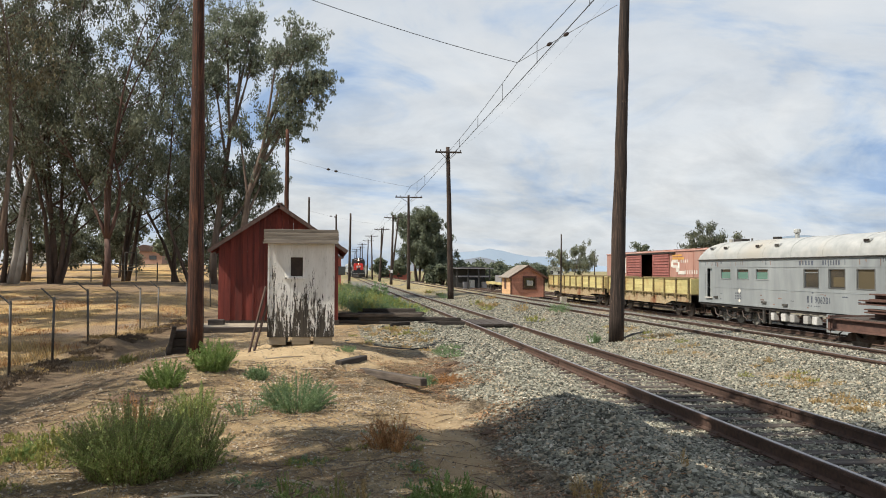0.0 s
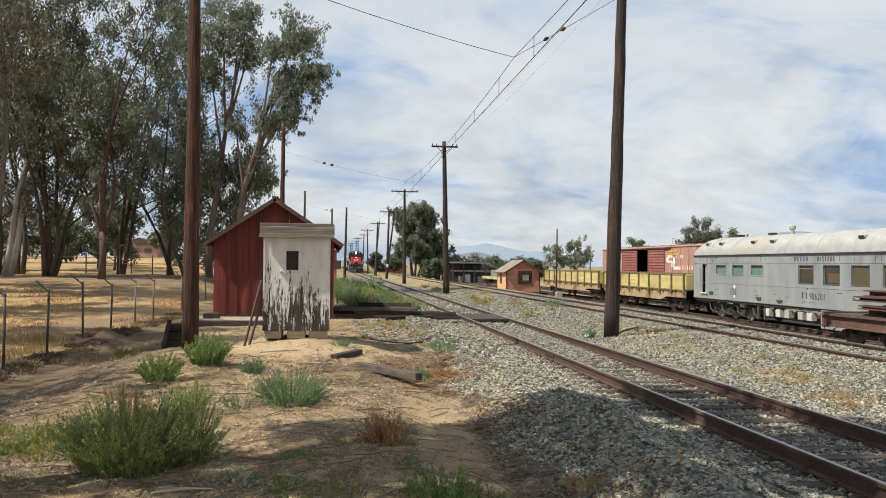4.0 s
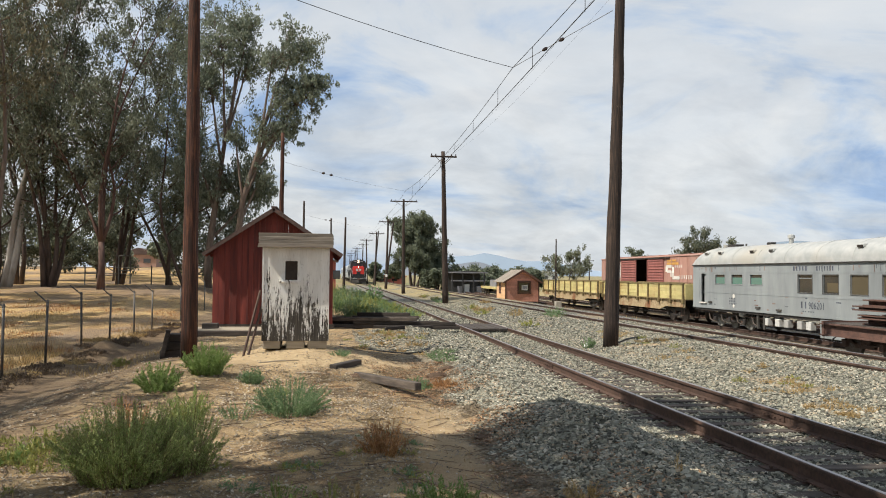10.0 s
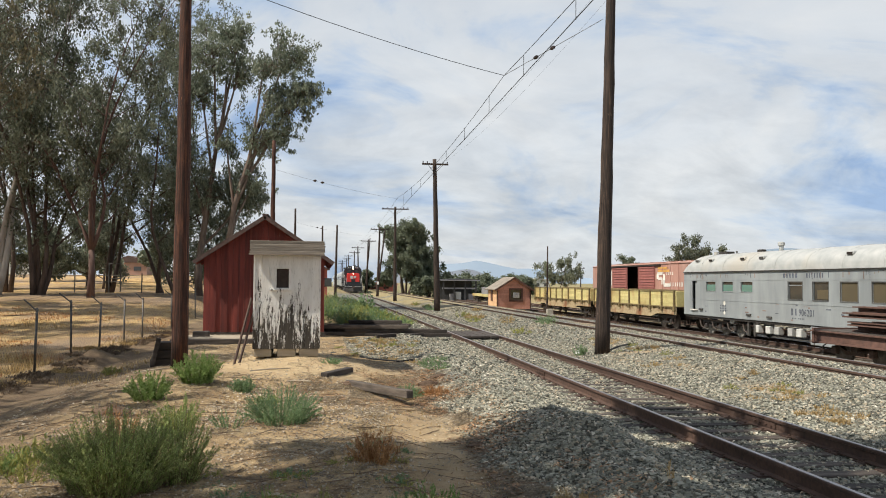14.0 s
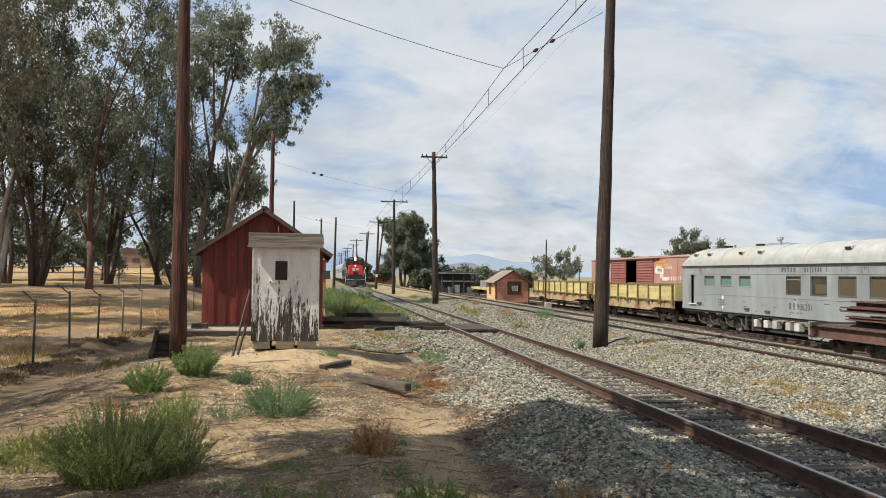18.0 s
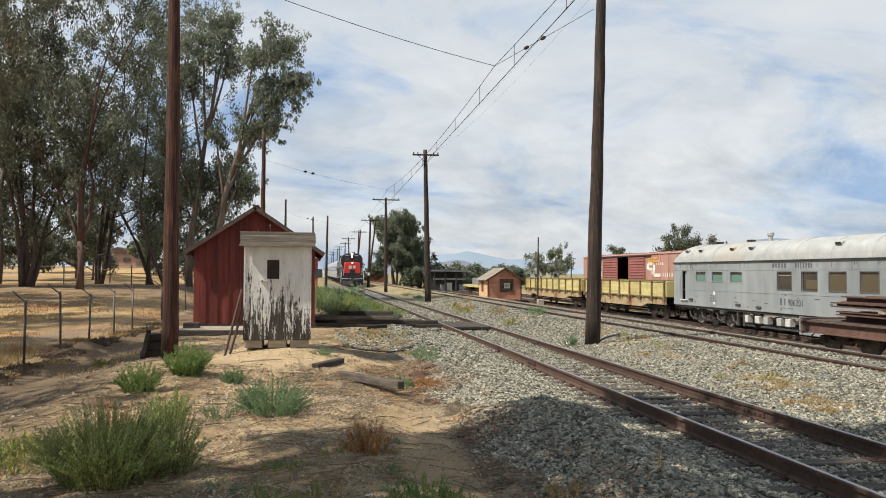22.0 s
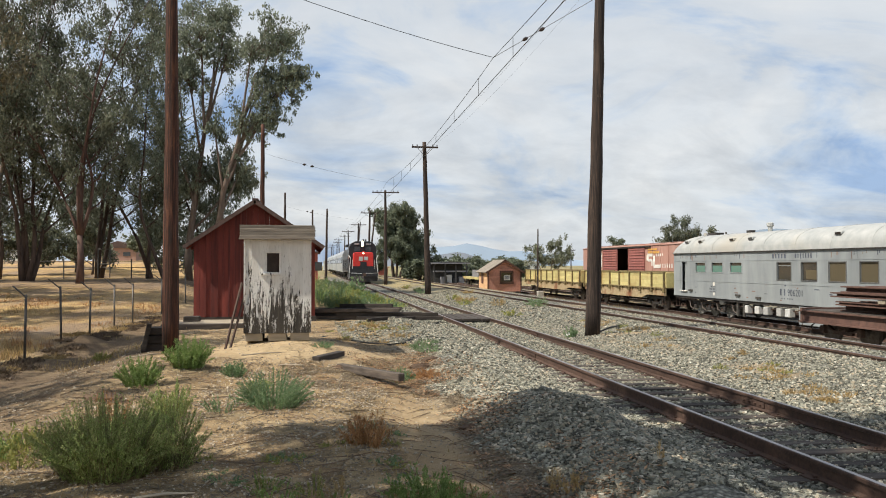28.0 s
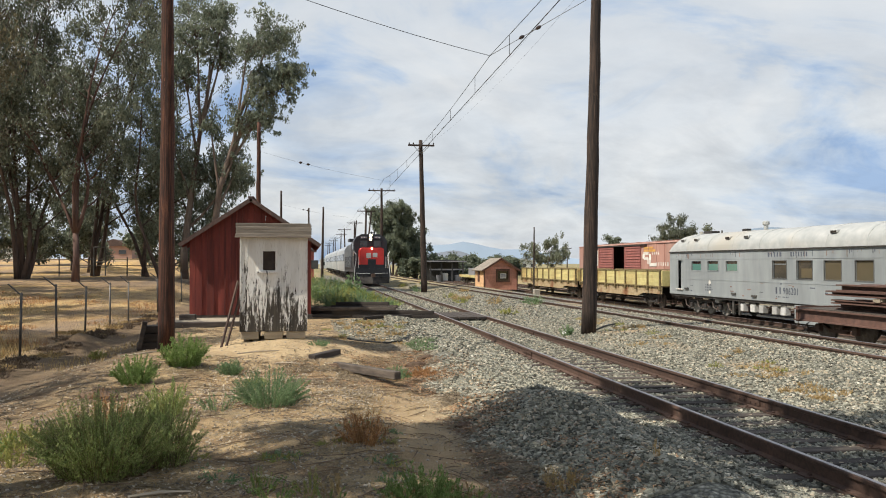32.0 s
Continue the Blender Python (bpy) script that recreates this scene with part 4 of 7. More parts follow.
# ---- rolling stock parked in the yard ----


def wheel_mesh(r, mat):
    g = G()
    g.tube([(-0.07, 0, 0), (-0.045, 0, 0), (-0.045, 0, 0), (0.0, 0, 0), (0.05, 0, 0), (0.06, 0, 0)], [r, r, r * 1.04, r * 1.04, r, r * 0.8], 20)
    g.tube([(-0.1, 0, 0), (-0.068, 0, 0)], [0.1, 0.16], 10)
    return g.mesh("wheel", mat, False)


WHEEL_DARK, WHEEL_PALE = wheel_mesh(0.46, M_WHEEL), wheel_mesh(0.44, M_WHEELPALE)


SPRING = G().tube([(0, 0, 0), (0, 0, 0.22)], 0.08, 8).mesh("spring", M_RUST)


def truck(car, y, axles=2, wheel=None, spacing=1.8, frame_mat=None):
    """A bogie: side frames, springs, bolster, and wheels as its own parts."""
    wheel = wheel or WHEEL_DARK
    frame_mat = frame_mat or M_UNDER
    span = spacing * (axles - 1)
    t = part("truck", box((0, 0, 0.62), (2.2, 0.34, 0.3)), frame_mat, car, "", pose(0, y, 0), bevel=0.03)
    for s in (-1, 1):
        g = G().box((s * 1.02, 0, 0.72), (0.12, span + 0.9, 0.16)).box((s * 1.02, 0, 0.4), (0.11, 0.9, 0.12))
        for k in (-1, 1):
            g.add([(s * 1.08, k * 0.25, 0.36), (s * 1.08, k * (span / 2), 0.66), (s * 1.08, k * (span / 2), 0.54), (s * 0.97, k * 0.25, 0.36), (s * 0.97, k * (span / 2), 0.66), (s * 0.97, k * (span / 2), 0.54)], [(0, 1, 2), (3, 5, 4), (0, 3, 4, 1), (1, 4, 5, 2), (2, 5, 3, 0)])
        part("side_frame", g, frame_mat, t)
        for k in (-0.14, 0.14):
            part("spring", SPRING, M_RUST, t, m=pose(s * 1.02, k, 0.44))
        for a in range(axles):
            yy = -span / 2 + a * spacing
            part("wheel", wheel, M_WHEEL, t, m=pose(s * 0.755, yy, 0.455, 0, 0, 0 if s < 0 else 180))
            part("journal_box", box((s * 1.1, yy, 0.455), (0.16, 0.22, 0.24)), frame_mat, t, bevel=0.02)
    return t


def coupler(car, y, s):
    part("coupler", G().box((0, y + s * 0.3, 0.86), (0.2, 0.7, 0.22)).box((0.06, y + s * 0.68, 0.86), (0.32, 0.2, 0.3)), M_RUST, car, bevel=0.02)


def end_steps(car, x, y):
    part("step", G().tube([(x, y, 1.0), (x, y, 0.4), (x, y + 0.4, 0.4), (x, y + 0.4, 1.0)], 0.02, 5).box((x, y + 0.2, 0.4), (0.2, 0.4, 0.03)), M_RUST, car)


def marks(car, x, y0, y1, z0, z1, n, mat, name="lettering", gaps=(), skew=0.0):
    """Illegible or private writing as plain upright bars, on a side that faces west."""
    w = (y0 - y1) / n
    for i in range(n):
        if i in gaps:
            continue
        y = y0 - (i + 0.5) * w
        g = box((0, 0, 0), (0.006, w * (0.3 + 0.3 * rng.random()), (z1 - z0)))
        part(name, g, mat, car, m=pose(x - 0.003, y, (z0 + z1) / 2))


def passenger_car():
    L, hw, zs, ze, zt = 24.4, 1.4, 1.0, 3.4, 4.42
    yc = 33.0
    c = thing("passenger_car", pose(LONG_X, yc, LONG_Z), "aluminium-grey railway passenger car with round roof", "railway car")
    h = L / 2
    Y = lambda y: y - yc
    # side walls as sheets between the openings
    openings = [(44.16, 43.55, 1.32, 2.92), (42.44, 41.35, 2.38, 2.87), (40.61, 39.48, 2.38, 2.87), (38.69, 37.56, 2.38, 2.87),
                (34.45, 33.37, 2.09, 2.86), (32.58, 31.49, 2.09, 2.86), (30.67, 29.59, 2.09, 2.86), (28.73, 27.7, 2.09, 2.86), (26.86, 25.8, 2.09, 2.86), (24.9, 23.9, 2.09, 2.86)]
    ys = sorted({h, -h, *[Y(v) for o in openings for v in o[:2]]}, reverse=True)
    for a, b in zip(ys, ys[1:]):
        o = [q for q in openings if abs(Y(q[0]) - a) < 1e-6]
        for z0, z1 in ([(zs, o[0][2]), (o[0][3], ze)] if o else [(zs, ze)]):
            part("side_panel", box((-hw + 0.03, (a + b) / 2, (z0 + z1) / 2), (0.06, a - b, z1 - z0)), M_SILVER, c)
    part("side_wall", box((hw - 0.03, 0, (zs + ze) / 2), (0.06, L, ze - zs)), M_SILVER, c)
    for s in (-1, 1):
        part("end_wall", box((0, s * (h - 0.03), (zs + ze) / 2), (hw * 2 - 0.13, 0.06, ze - zs)), M_SILVER, c)
    part("floor", box((0, 0, zs + 0.02), (hw * 2 - 0.14, L - 0.14, 0.1)), M_UNDER, c)
    # belt rails
    for z, k in ((2.98, 0.03), (1.88, 0.012), (zs + 0.06, 0.1)):
        part("belt_rail", box((-hw - 0.006, 0, z), (0.014, L, k)), M_SILVER, c)
    part("eave_moulding", box((-hw - 0.03, 0, ze), (0.08, L + 0.02, 0.05)), M_UNDER, c)
    # roof: an arch, drawn down at the ends
    roof = G()
    ends = [0.0, 0.03, 0.1, 0.2, 0.35, 0.55, 0.8, 1.1]
    rows = [-h + e for e in ends] + [-h + 1.1 + (L - 2.2) * i / 20 for i in range(1, 20)] + [h - e for e in reversed(ends)]
    n, m = len(rows) - 1, 20
    for y in rows:
        e = min(h - abs(y), 1.1) / 1.1
        drop = (1 - math.sqrt(max(0.0, 1 - (1 - e) ** 2))) * 0.85
        for j in range(m + 1):
            t = math.pi * j / m
            x = -math.cos(t) * (hw + 0.04)
            z = ze + (zt - ze - drop) * (math.sin(t) ** 0.75)
            roof.v.append((x, y, z))
    for i in range(n):
        for j in range(m):
            k = i * (m + 1) + j
            roof.f.append((k, k + m + 1, k + m + 2, k + 1))
    part("roof", roof, M_SILVERROOF, c, "chalky pale silver arched roof", smooth=True)
    for i in range(9):
        y = -h + 2.2 + i * 2.5
        t = [math.pi * j / 16 for j in range(17)]
        part("roof_seam", G().tube([(-math.cos(a) * (hw + 0.045), y, ze + (zt - ze + 0.005) * math.sin(a) ** 0.75) for a in t], 0.012, 4), M_SILVERROOF, c)
    # panes and frames
    for k, (a, b, z0, z1) in enumerate(openings):
        ym, w = (Y(a) + Y(b)) / 2, a - b
        if k == 0:
            d = part("vestibule_door", box((-hw + 0.12, ym - 0.1, (z0 + z1) / 2), (0.04, w - 0.2, z1 - z0)), M_SILVER, c, "grey door standing slightly open")
            part("door_gap", box((-hw + 0.3, ym, (z0 + z1) / 2), (0.02, w, z1 - z0)), M_VOID, d)
            part("door_sill", box((-hw - 0.03, ym, z0 - 0.02), (0.12, w + 0.2, 0.05)), M_MARKW, d)
            part("grab_iron", G().tube([(-hw - 0.05, ym + w / 2 + 0.12, 1.4), (-hw - 0.05, ym + w / 2 + 0.12, 2.7)], 0.015, 5), M_SILVER, d)
            continue
        mat = M_TEAL if k < 4 else (M_GREYPANE if k < 6 else M_TANPANE)
        win = part("window", box((-hw + 0.05, ym, (z0 + z1) / 2), (0.012, w, z1 - z0)), M_GREYPANE if k < 4 else mat, c)
        if k < 4:
            part("blind", box((-hw + 0.04, ym, z0 + (z1 - z0) * 0.36), (0.01, w - 0.06, (z1 - z0) * 0.68)), M_TEAL, win, "pale green blind, half drawn")
        if k == 5:
            part("blind", box((-hw + 0.04, ym - 0.1, z0 + 0.25), (0.01, w * 0.7, 0.4), None), M_TANPANE, win)
        if k == 4:
            part("sash_bar", box((-hw + 0.035, ym, z1 - 0.14), (0.02, w, 0.03)), M_SILVER, win)
        for cc, ss in (((-hw - 0.004, ym, z1 + 0.02), (0.02, w + 0.08, 0.04)), ((-hw - 0.004, ym, z0 - 0.02), (0.03, w + 0.08, 0.04)), ((-hw - 0.004, ym + w / 2 + 0.02, (z0 + z1) / 2), (0.02, 0.04, z1 - z0)), ((-hw - 0.004, ym - w / 2 - 0.02, (z0 + z1) / 2), (0.02, 0.04, z1 - z0))):
            part("window_frame", box(cc, ss), M_SILVER if k < 4 else M_GASKET, win)
    # roof fittings
    for y, z, k in ((42.1, 3.98, 1), (38.7, 4.0, 1), (36.9, 3.95, 2), (43.7, 3.95, 2), (30.2, 4.0, 1), (26.5, 4.0, 1)):
        v = part("roof_vent", box((-1.18, Y(y), 4.06), (0.3, 0.46, 0.16), None), M_SILVERROOF, c, bevel=0.04)
        part("vent_mouth", box((-1.335, Y(y) - 0.03, 4.04), (0.02, 0.34, 0.1)), M_VOID if k == 1 else M_GALV, v)
    part("stove_pipe", G().tube([(-0.4, Y(36.65), 4.05), (-0.4, Y(36.65), 4.6)], 0.11, 10).tube([(-0.4, Y(36.65), 4.6), (-0.4, Y(36.65), 4.65), (-0.4, Y(36.65), 4.78), (-0.4, Y(36.65), 4.82)], [0.11, 0.17, 0.17, 0.1], 10), M_SILVERROOF, c)
    part("hatch", box((0.1, Y(43.0), 4.46), (0.5, 0.9, 0.2)), M_UNDER, c, bevel=0.02)
    part("hatch", box((0.1, Y(39.3), 4.46), (0.3, 0.4, 0.18)), M_UNDER, c, bevel=0.02)
    part("pipe_stub", G().tube([(0.0, Y(44.0), 4.1), (0.0, Y(44.0), 4.58)], 0.12, 8), M_SILVERROOF, c)
    part("pipe_stub", G().tube([(-0.2, Y(41.3), 4.15), (-0.2, Y(41.3), 4.54)], 0.05, 8), M_GALV, c)
    # writing: names as bars, the car's number in figures
    marks(c, -hw, 34.91 - yc, 33.71 - yc, 3.06, 3.26, 5, M_MARKD)
    marks(c, -hw, 33.1 - yc, 31.79 - yc, 3.06, 3.26, 7, M_MARKD)
    marks(c, -hw, 34.32 - yc, 33.72 - yc, 1.38, 1.68, 2, M_MARKD)
    for i, ch in enumerate("906201"):
        cu = bpy.data.curves.new("figure", "FONT")
        cu.body, cu.size, cu.extrude, cu.align_x = ch, 0.42, 0.003, "CENTER"
        tmp = bpy.data.objects.new("figure", cu)
        me = bpy.data.meshes.new_from_object(tmp)
        bpy.data.objects.remove(tmp)
        me.materials.clear()
        me.materials.append(M_MARKD)
        part("figure", me, M_MARKD, c, "", Matrix.Translation((-hw - 0.008, 33.55 - yc - 0.203 * i, 1.38)) @ Matrix(((0, 0, -1, 0), (-1, 0, 0, 0), (0, 1, 0, 0), (0, 0, 0, 1))) @ Matrix.Diagonal((0.82, 1, 1, 1)))
    marks(c, -hw, 34.2 - yc, 33.2 - yc, 1.22, 1.27, 8, M_MARKD, gaps=(3,))
    for i in range(3):
        marks(c, -hw, 40.9 - yc, 40.2 - yc, 1.3 + i * 0.14, 1.38 + i * 0.14, 4, M_MARKD)
    part("repaint_patch", G().tube([(-hw - 0.004, Y(40.4), 1.75), (-hw - 0.001, Y(40.4), 1.75)], 0.12, 10), M_MARKW, c)
    part("repaint_patch", G().tube([(-hw - 0.004, Y(40.4), 1.25), (-hw - 0.001, Y(40.4), 1.25)], 0.1, 10), M_MARKW, c)
    r = random.Random(4)
    for i in range(46):
        y = r.uniform(24, 45)
        l = r.uniform(0.08, 0.3)
        part("rust_streak", box((-hw - 0.003, Y(y), 3.32 - l / 2 - r.uniform(0, 0.05)), (0.004, r.uniform(0.015, 0.05), l)), M_STREAK if i % 3 else M_MARKD, c)
    for i in range(24):
        y = r.uniform(24, 45)
        part("scuff", box((-hw - 0.003, Y(y), r.uniform(1.1, 1.9)), (0.004, r.uniform(0.05, 0.35), r.uniform(0.01, 0.06))), M_STREAK if i % 2 else M_MARKD, c)
    for y, z in ((43.0, 1.35), (37.9, 1.25), (36.0, 1.2)):
        part("bracket", box((-hw - 0.04, Y(y), z), (0.08, 0.4, 0.1)), M_GALV, c, bevel=0.01)
    # under the floor
    part("underframe", box((0, 0, 0.92), (1.8, L - 1.5, 0.18)), M_UNDER, c)
    part("side_sill", box((-hw + 0.1, 0, 0.95), (0.1, L - 0.2, 0.12)), M_UNDER, c)
    truck(c, Y(41.4), 3, WHEEL_PALE, 1.6)
    truck(c, Y(24.6), 3, WHEEL_PALE, 1.6)
    for y, w, mat in ((37.2, 0.3, M_BATTERY), (36.25, 0.42, M_BATTERY), (35.5, 0.42, M_BATTERY), (34.4, 0.4, M_BATTERY), (33.7, 0.42, M_BATTERY)):
        bx = part("battery_box", box((-hw + 0.15, Y(y), 0.6), (0.28, w - 0.04, 0.36)), mat, c, "chalky white equipment box", bevel=0.02)
        part("lid_hinge", box((-hw + 0.07, Y(y), 0.87), (0.04, w, 0.05)), M_UNDER, bx)
    part("equipment_box", box((-hw + 0.38, Y(31.9), 0.55), (0.7, 1.9, 0.8)), M_SILVER, c, bevel=0.02)
    for y, r0 in ((38.4, 0.2), (34.95, 0.16)):
        part("air_tank", G().tube([(-0.9, Y(y) - 0.5, 0.62), (-0.9, Y(y) - 0.42, 0.62), (-0.9, Y(y) + 0.42, 0.62), (-0.9, Y(y) + 0.5, 0.62)], [r0 * 0.6, r0, r0, r0 * 0.6], 12), M_UNDER, c, smooth=True)
    part("water_tank", G().tube([(-1.12, Y(39.9) - 0.2, 0.82), (-1.12, Y(39.9) - 0.14, 0.82), (-1.12, Y(39.9) + 0.2, 0.82)], [0.08, 0.15, 0.15], 12), M_BATTERY, c, "chalky white small tank", smooth=True)
    for k, y in enumerate((43.6, 42.2, 40.5, 38.9)):
        part("brake_rod", G().tube([(-1.2, Y(y), 0.75), (-1.25, Y(y) - 0.25, 0.42), (-1.22, Y(y) - 0.6, 0.3)], 0.03, 6), M_WHEEL, c)
    for y in (38.2, 37.6):
        part("hanger", G().box((-1.25, Y(y), 0.55), (0.08, 0.16, 0.7)), M_GALV, c)
    part("queen_post", G().tube([(-1.1, Y(33.2), 0.8), (-1.15, Y(32.8), 0.12)], 0.05, 6), M_RUST, c)
    part("brake_pipe", G().tube([(-1.2, Y(45), 0.85), (-1.2, Y(38), 0.7), (-1.2, Y(29), 0.7)], 0.025, 5), M_RUST, c)
    end_steps(c, -1.3, h - 0.5)
    coupler(c, h, 1)
    coupler(c, -h, -1)


passenger_car()


def gondola(y0, y1, stakes, label):
    L, yc = y1 - y0, (y0 + y1) / 2
    g = thing("gondola_car", pose(LONG_X, yc, LONG_Z), label, "railway car", "yellow gondolas")
    h, hw, zt, zm, zb = L / 2, 1.42, 2.29, 1.38, 0.78
    n = stakes - 1
    for s in (-1, 1):
        for i in range(n):
            a, b = -h + 0.15 + (L - 0.3) * i / n, -h + 0.15 + (L - 0.3) * (i + 1) / n
            for k in range(4):
                part("side_plank", box((s * (hw - 0.03), (a + b) / 2, zm + 0.115 + k * 0.225), (0.05, b - a - 0.01, 0.205)), M_YELLOW, g)
        for i in range(stakes):
            y = -h + 0.15 + (L - 0.3) * i / n
            st = part("stake", G().prism([(-0.06, zm - 0.16), (0.06, zm - 0.16), (0.045, zt + 0.02), (-0.045, zt + 0.02)], 0, 0.1, pose(s * (hw + 0.045), y, 0) @ pose(0, 0, 0, 0, 0, 90) @ pose(0, -0.05, 0)), M_YRIB, g)
            part("stake_pocket", box((s * (hw + 0.06), y, zm - 0.16), (0.13, 0.2, 0.26)), M_YRIB, st, bevel=0.01)
        part("top_rail", box((s * hw, 0, zt + 0.03), (0.1, L - 0.2, 0.06)), M_YRIB, g)
        part("floor_rail", box((s * (hw + 0.02), 0, zm - 0.02), (0.12, L - 0.1, 0.07)), M_YRIB, g)
        belly = [(-h + 0.05, zm - 0.05), (h - 0.05, zm - 0.05), (h - 0.05, zb + 0.12), (h * 0.62, zb + 0.12), (h * 0.5, zb - 0.1), (-h * 0.5, zb - 0.1), (-h * 0.62, zb + 0.12), (-h + 0.05, zb + 0.12)]
        part("side_sill", G().prism(belly, -0.03, 0.03, pose(s * (hw - 0.04), 0, 0, 0, 0, 90)), M_SIDERUST, g, "yellow sill streaked with rust")
        for i in range(2 * n):
            y = -h + 0.5 + (L - 1.0) * i / (2 * n - 1)
            part("rivet_bracket", box((s * (hw + 0.03), y, zm - 0.12), (0.1, 0.1, 0.16)), M_YRIB, g)
    for e in (-1, 1):
        part("end_gate", box((0, e * (h - 0.06), (zm + zt) / 2), (hw * 2 - 0.1, 0.08, zt - zm)), M_YELLOW, g)
        truck(g, e * (h - 2.2))
        coupler(g, e * h, e)
        end_steps(g, -1.35, e * (h - 0.4) - 0.2)
    part("deck", box((0, 0, zm - 0.03), (hw * 2 - 0.2, L - 0.1, 0.08)), M_BROWNWOOD, g)
    # sill deepened, bearers and rigging added to darken the shaded underside
    part("centre_sill", box((0, 0, zm - 0.42), (0.6, L, 0.64)), M_UNDER, g)
    for k in (-0.3, 0.0, 0.3):
        part("cross_bearer", box((0, L * k, zm - 0.38), (2.5, 0.22, 0.5)), M_UNDER, g)
    part("brake_rigging", G().tube([(-1.0, -h * 0.55, 0.45), (-1.0, h * 0.55, 0.45)], 0.04, 6).tube([(-0.6, -h * 0.5, 0.38), (-0.6, h * 0.5, 0.38)], 0.05, 6), M_UNDER, g)
    part("brake_cylinder", G().tube([(-0.7, 0.8, 0.7), (-0.7, 1.5, 0.7)], 0.17, 10), M_UNDER, g)


gondola(61.9, 78.6, 10, "faded yellow gondola car with rusted sill and stakes")
gondola(46.3, 61.0, 9, "faded yellow gondola car beside a wooden pole")


def far_flatcar():
    g = thing("flatcar", pose(LONG_X, 107.0, LONG_Z), "short yellow flatcar with a dark crate beyond the hut", "railway car")
    part("deck", box((0, 0, 1.05), (2.8, 10.5, 0.3)), M_YELLOW, g)
    part("crate", box((0, -1.2, 1.65), (2.0, 4.0, 0.9)), M_TARP, g)
    part("centre_sill", box((0, 0, 0.8), (0.5, 10, 0.4)), M_UNDER, g)
    truck(g, 3.6)
    truck(g, -3.6)


far_flatcar()


def boxcar():
    y0, y1 = 53.6, 75.3
    L, yc = y1 - y0, (y0 + y1) / 2
    b = thing("boxcar", pose(BACK_X, yc, LONG_Z), "faded red boxcar with its ribbed doors parted", "railway car")
    h, hw, zs, ze = L / 2, 1.42, 1.05, 4.28
    Y = lambda y: y - yc
    d0, d1 = Y(66.35), Y(63.8)
    for a, c in ((h, Y(69.7)), (Y(60.6), -h)):
        n = 5
        for i in range(n):
            p, q = a + (c - a) * i / n, a + (c - a) * (i + 1) / n
            part("side_panel", box((-hw + 0.03, (p + q) / 2, (zs + ze) / 2), (0.05, abs(q - p) - 0.006, ze - zs)), M_BOX, b)
            part("panel_rib", box((-hw - 0.005, q, (zs + ze) / 2), (0.03, 0.06, ze - zs)), M_BOX, b)
    for a, c in ((Y(69.7), d0), (d1, Y(60.6))):
        d = part("sliding_door", box((-hw - 0.04, (a + c) / 2, (zs + ze) / 2 - 0.05), (0.05, abs(a - c), ze - zs - 0.25)), M_BOXDOOR, b, "maroon corrugated sliding door")
        for i in range(13):
            part("door_rib", box((-hw - 0.075, (a + c) / 2, zs + 0.3 + i * 0.22), (0.05, abs(a - c) - 0.12, 0.09)), M_BOXDOOR, d, bevel=0.015)
        part("door_post", box((-hw - 0.07, a, (zs + ze) / 2), (0.07, 0.1, ze - zs - 0.2)), M_BOXDOOR, d)
    part("door_track", box((-hw - 0.08, Y(65), ze - 0.1), (0.1, 11, 0.08)), M_UNDER, b)
    part("side_panel", box((hw - 0.03, 0, (zs + ze) / 2), (0.05, L, ze - zs)), M_BOX, b)
    for e in (-1, 1):
        part("end_panel", box((0, e * (h - 0.03), (zs + ze) / 2), (hw * 2 - 0.1, 0.05, ze - zs)), M_BOX, b)
        truck(b, e * (h - 2.6))
        coupler(b, e * h, e)
    part("floor", box((0, 0, zs), (hw * 2 - 0.1, L, 0.12)), M_BROWNWOOD, b)
    part("underframe", box((0, 0, 0.85), (1.2, L - 0.6, 0.3)), M_UNDER, b)
    part("roof", G().prism([(-hw - 0.05, ze - 0.03), (hw + 0.05, ze - 0.03), (hw + 0.05, ze + 0.03), (0, ze + 0.22), (-hw - 0.05, ze + 0.03)], -h - 0.05, h + 0.05), M_BOX, b)
    for i in range(12):
        part("roof_rib", box((0, -h + 0.9 + i * (L - 1.8) / 11, ze + 0.12), (hw * 1.9, 0.06, 0.06)), M_BOX, b)
    # worn emblem and wording as plain shapes
    part("emblem", box((-hw - 0.012, Y(59.2), 3.95), (0.008, 1.7, 0.14)), M_MARKY, b)
    part("emblem", box((-hw - 0.012, Y(59.0), 3.72), (0.008, 2.1, 0.18)), M_MARKY, b)
    for k, (yy, zz, w, t) in enumerate(((59.6, 3.52, 1.1, 0.24), (60.1, 3.3, 0.4, 0.4), (59.6, 3.12, 0.9, 0.2), (59.2, 2.92, 0.36, 0.45), (58.9, 3.2, 0.3, 0.5), (58.4, 2.65, 1.2, 0.26), (58.9, 2.85, 0.3, 0.35), (70.4, 3.2, 0.5, 1.3), (70.7, 2.6, 0.45, 1.0))):
        part("emblem", box((-hw - 0.012 - 0.001 * k, Y(yy), zz), (0.008, w, t)), M_MARKW, b, bevel=0.002)
    marks(b, -hw - 0.01, 58.6 - yc, 57.2 - yc, 3.4, 3.62, 4, M_MARKW)
    marks(b, -hw - 0.01, 57.9 - yc, 55.6 - yc, 2.55, 2.85, 6, M_MARKW)


boxcar()


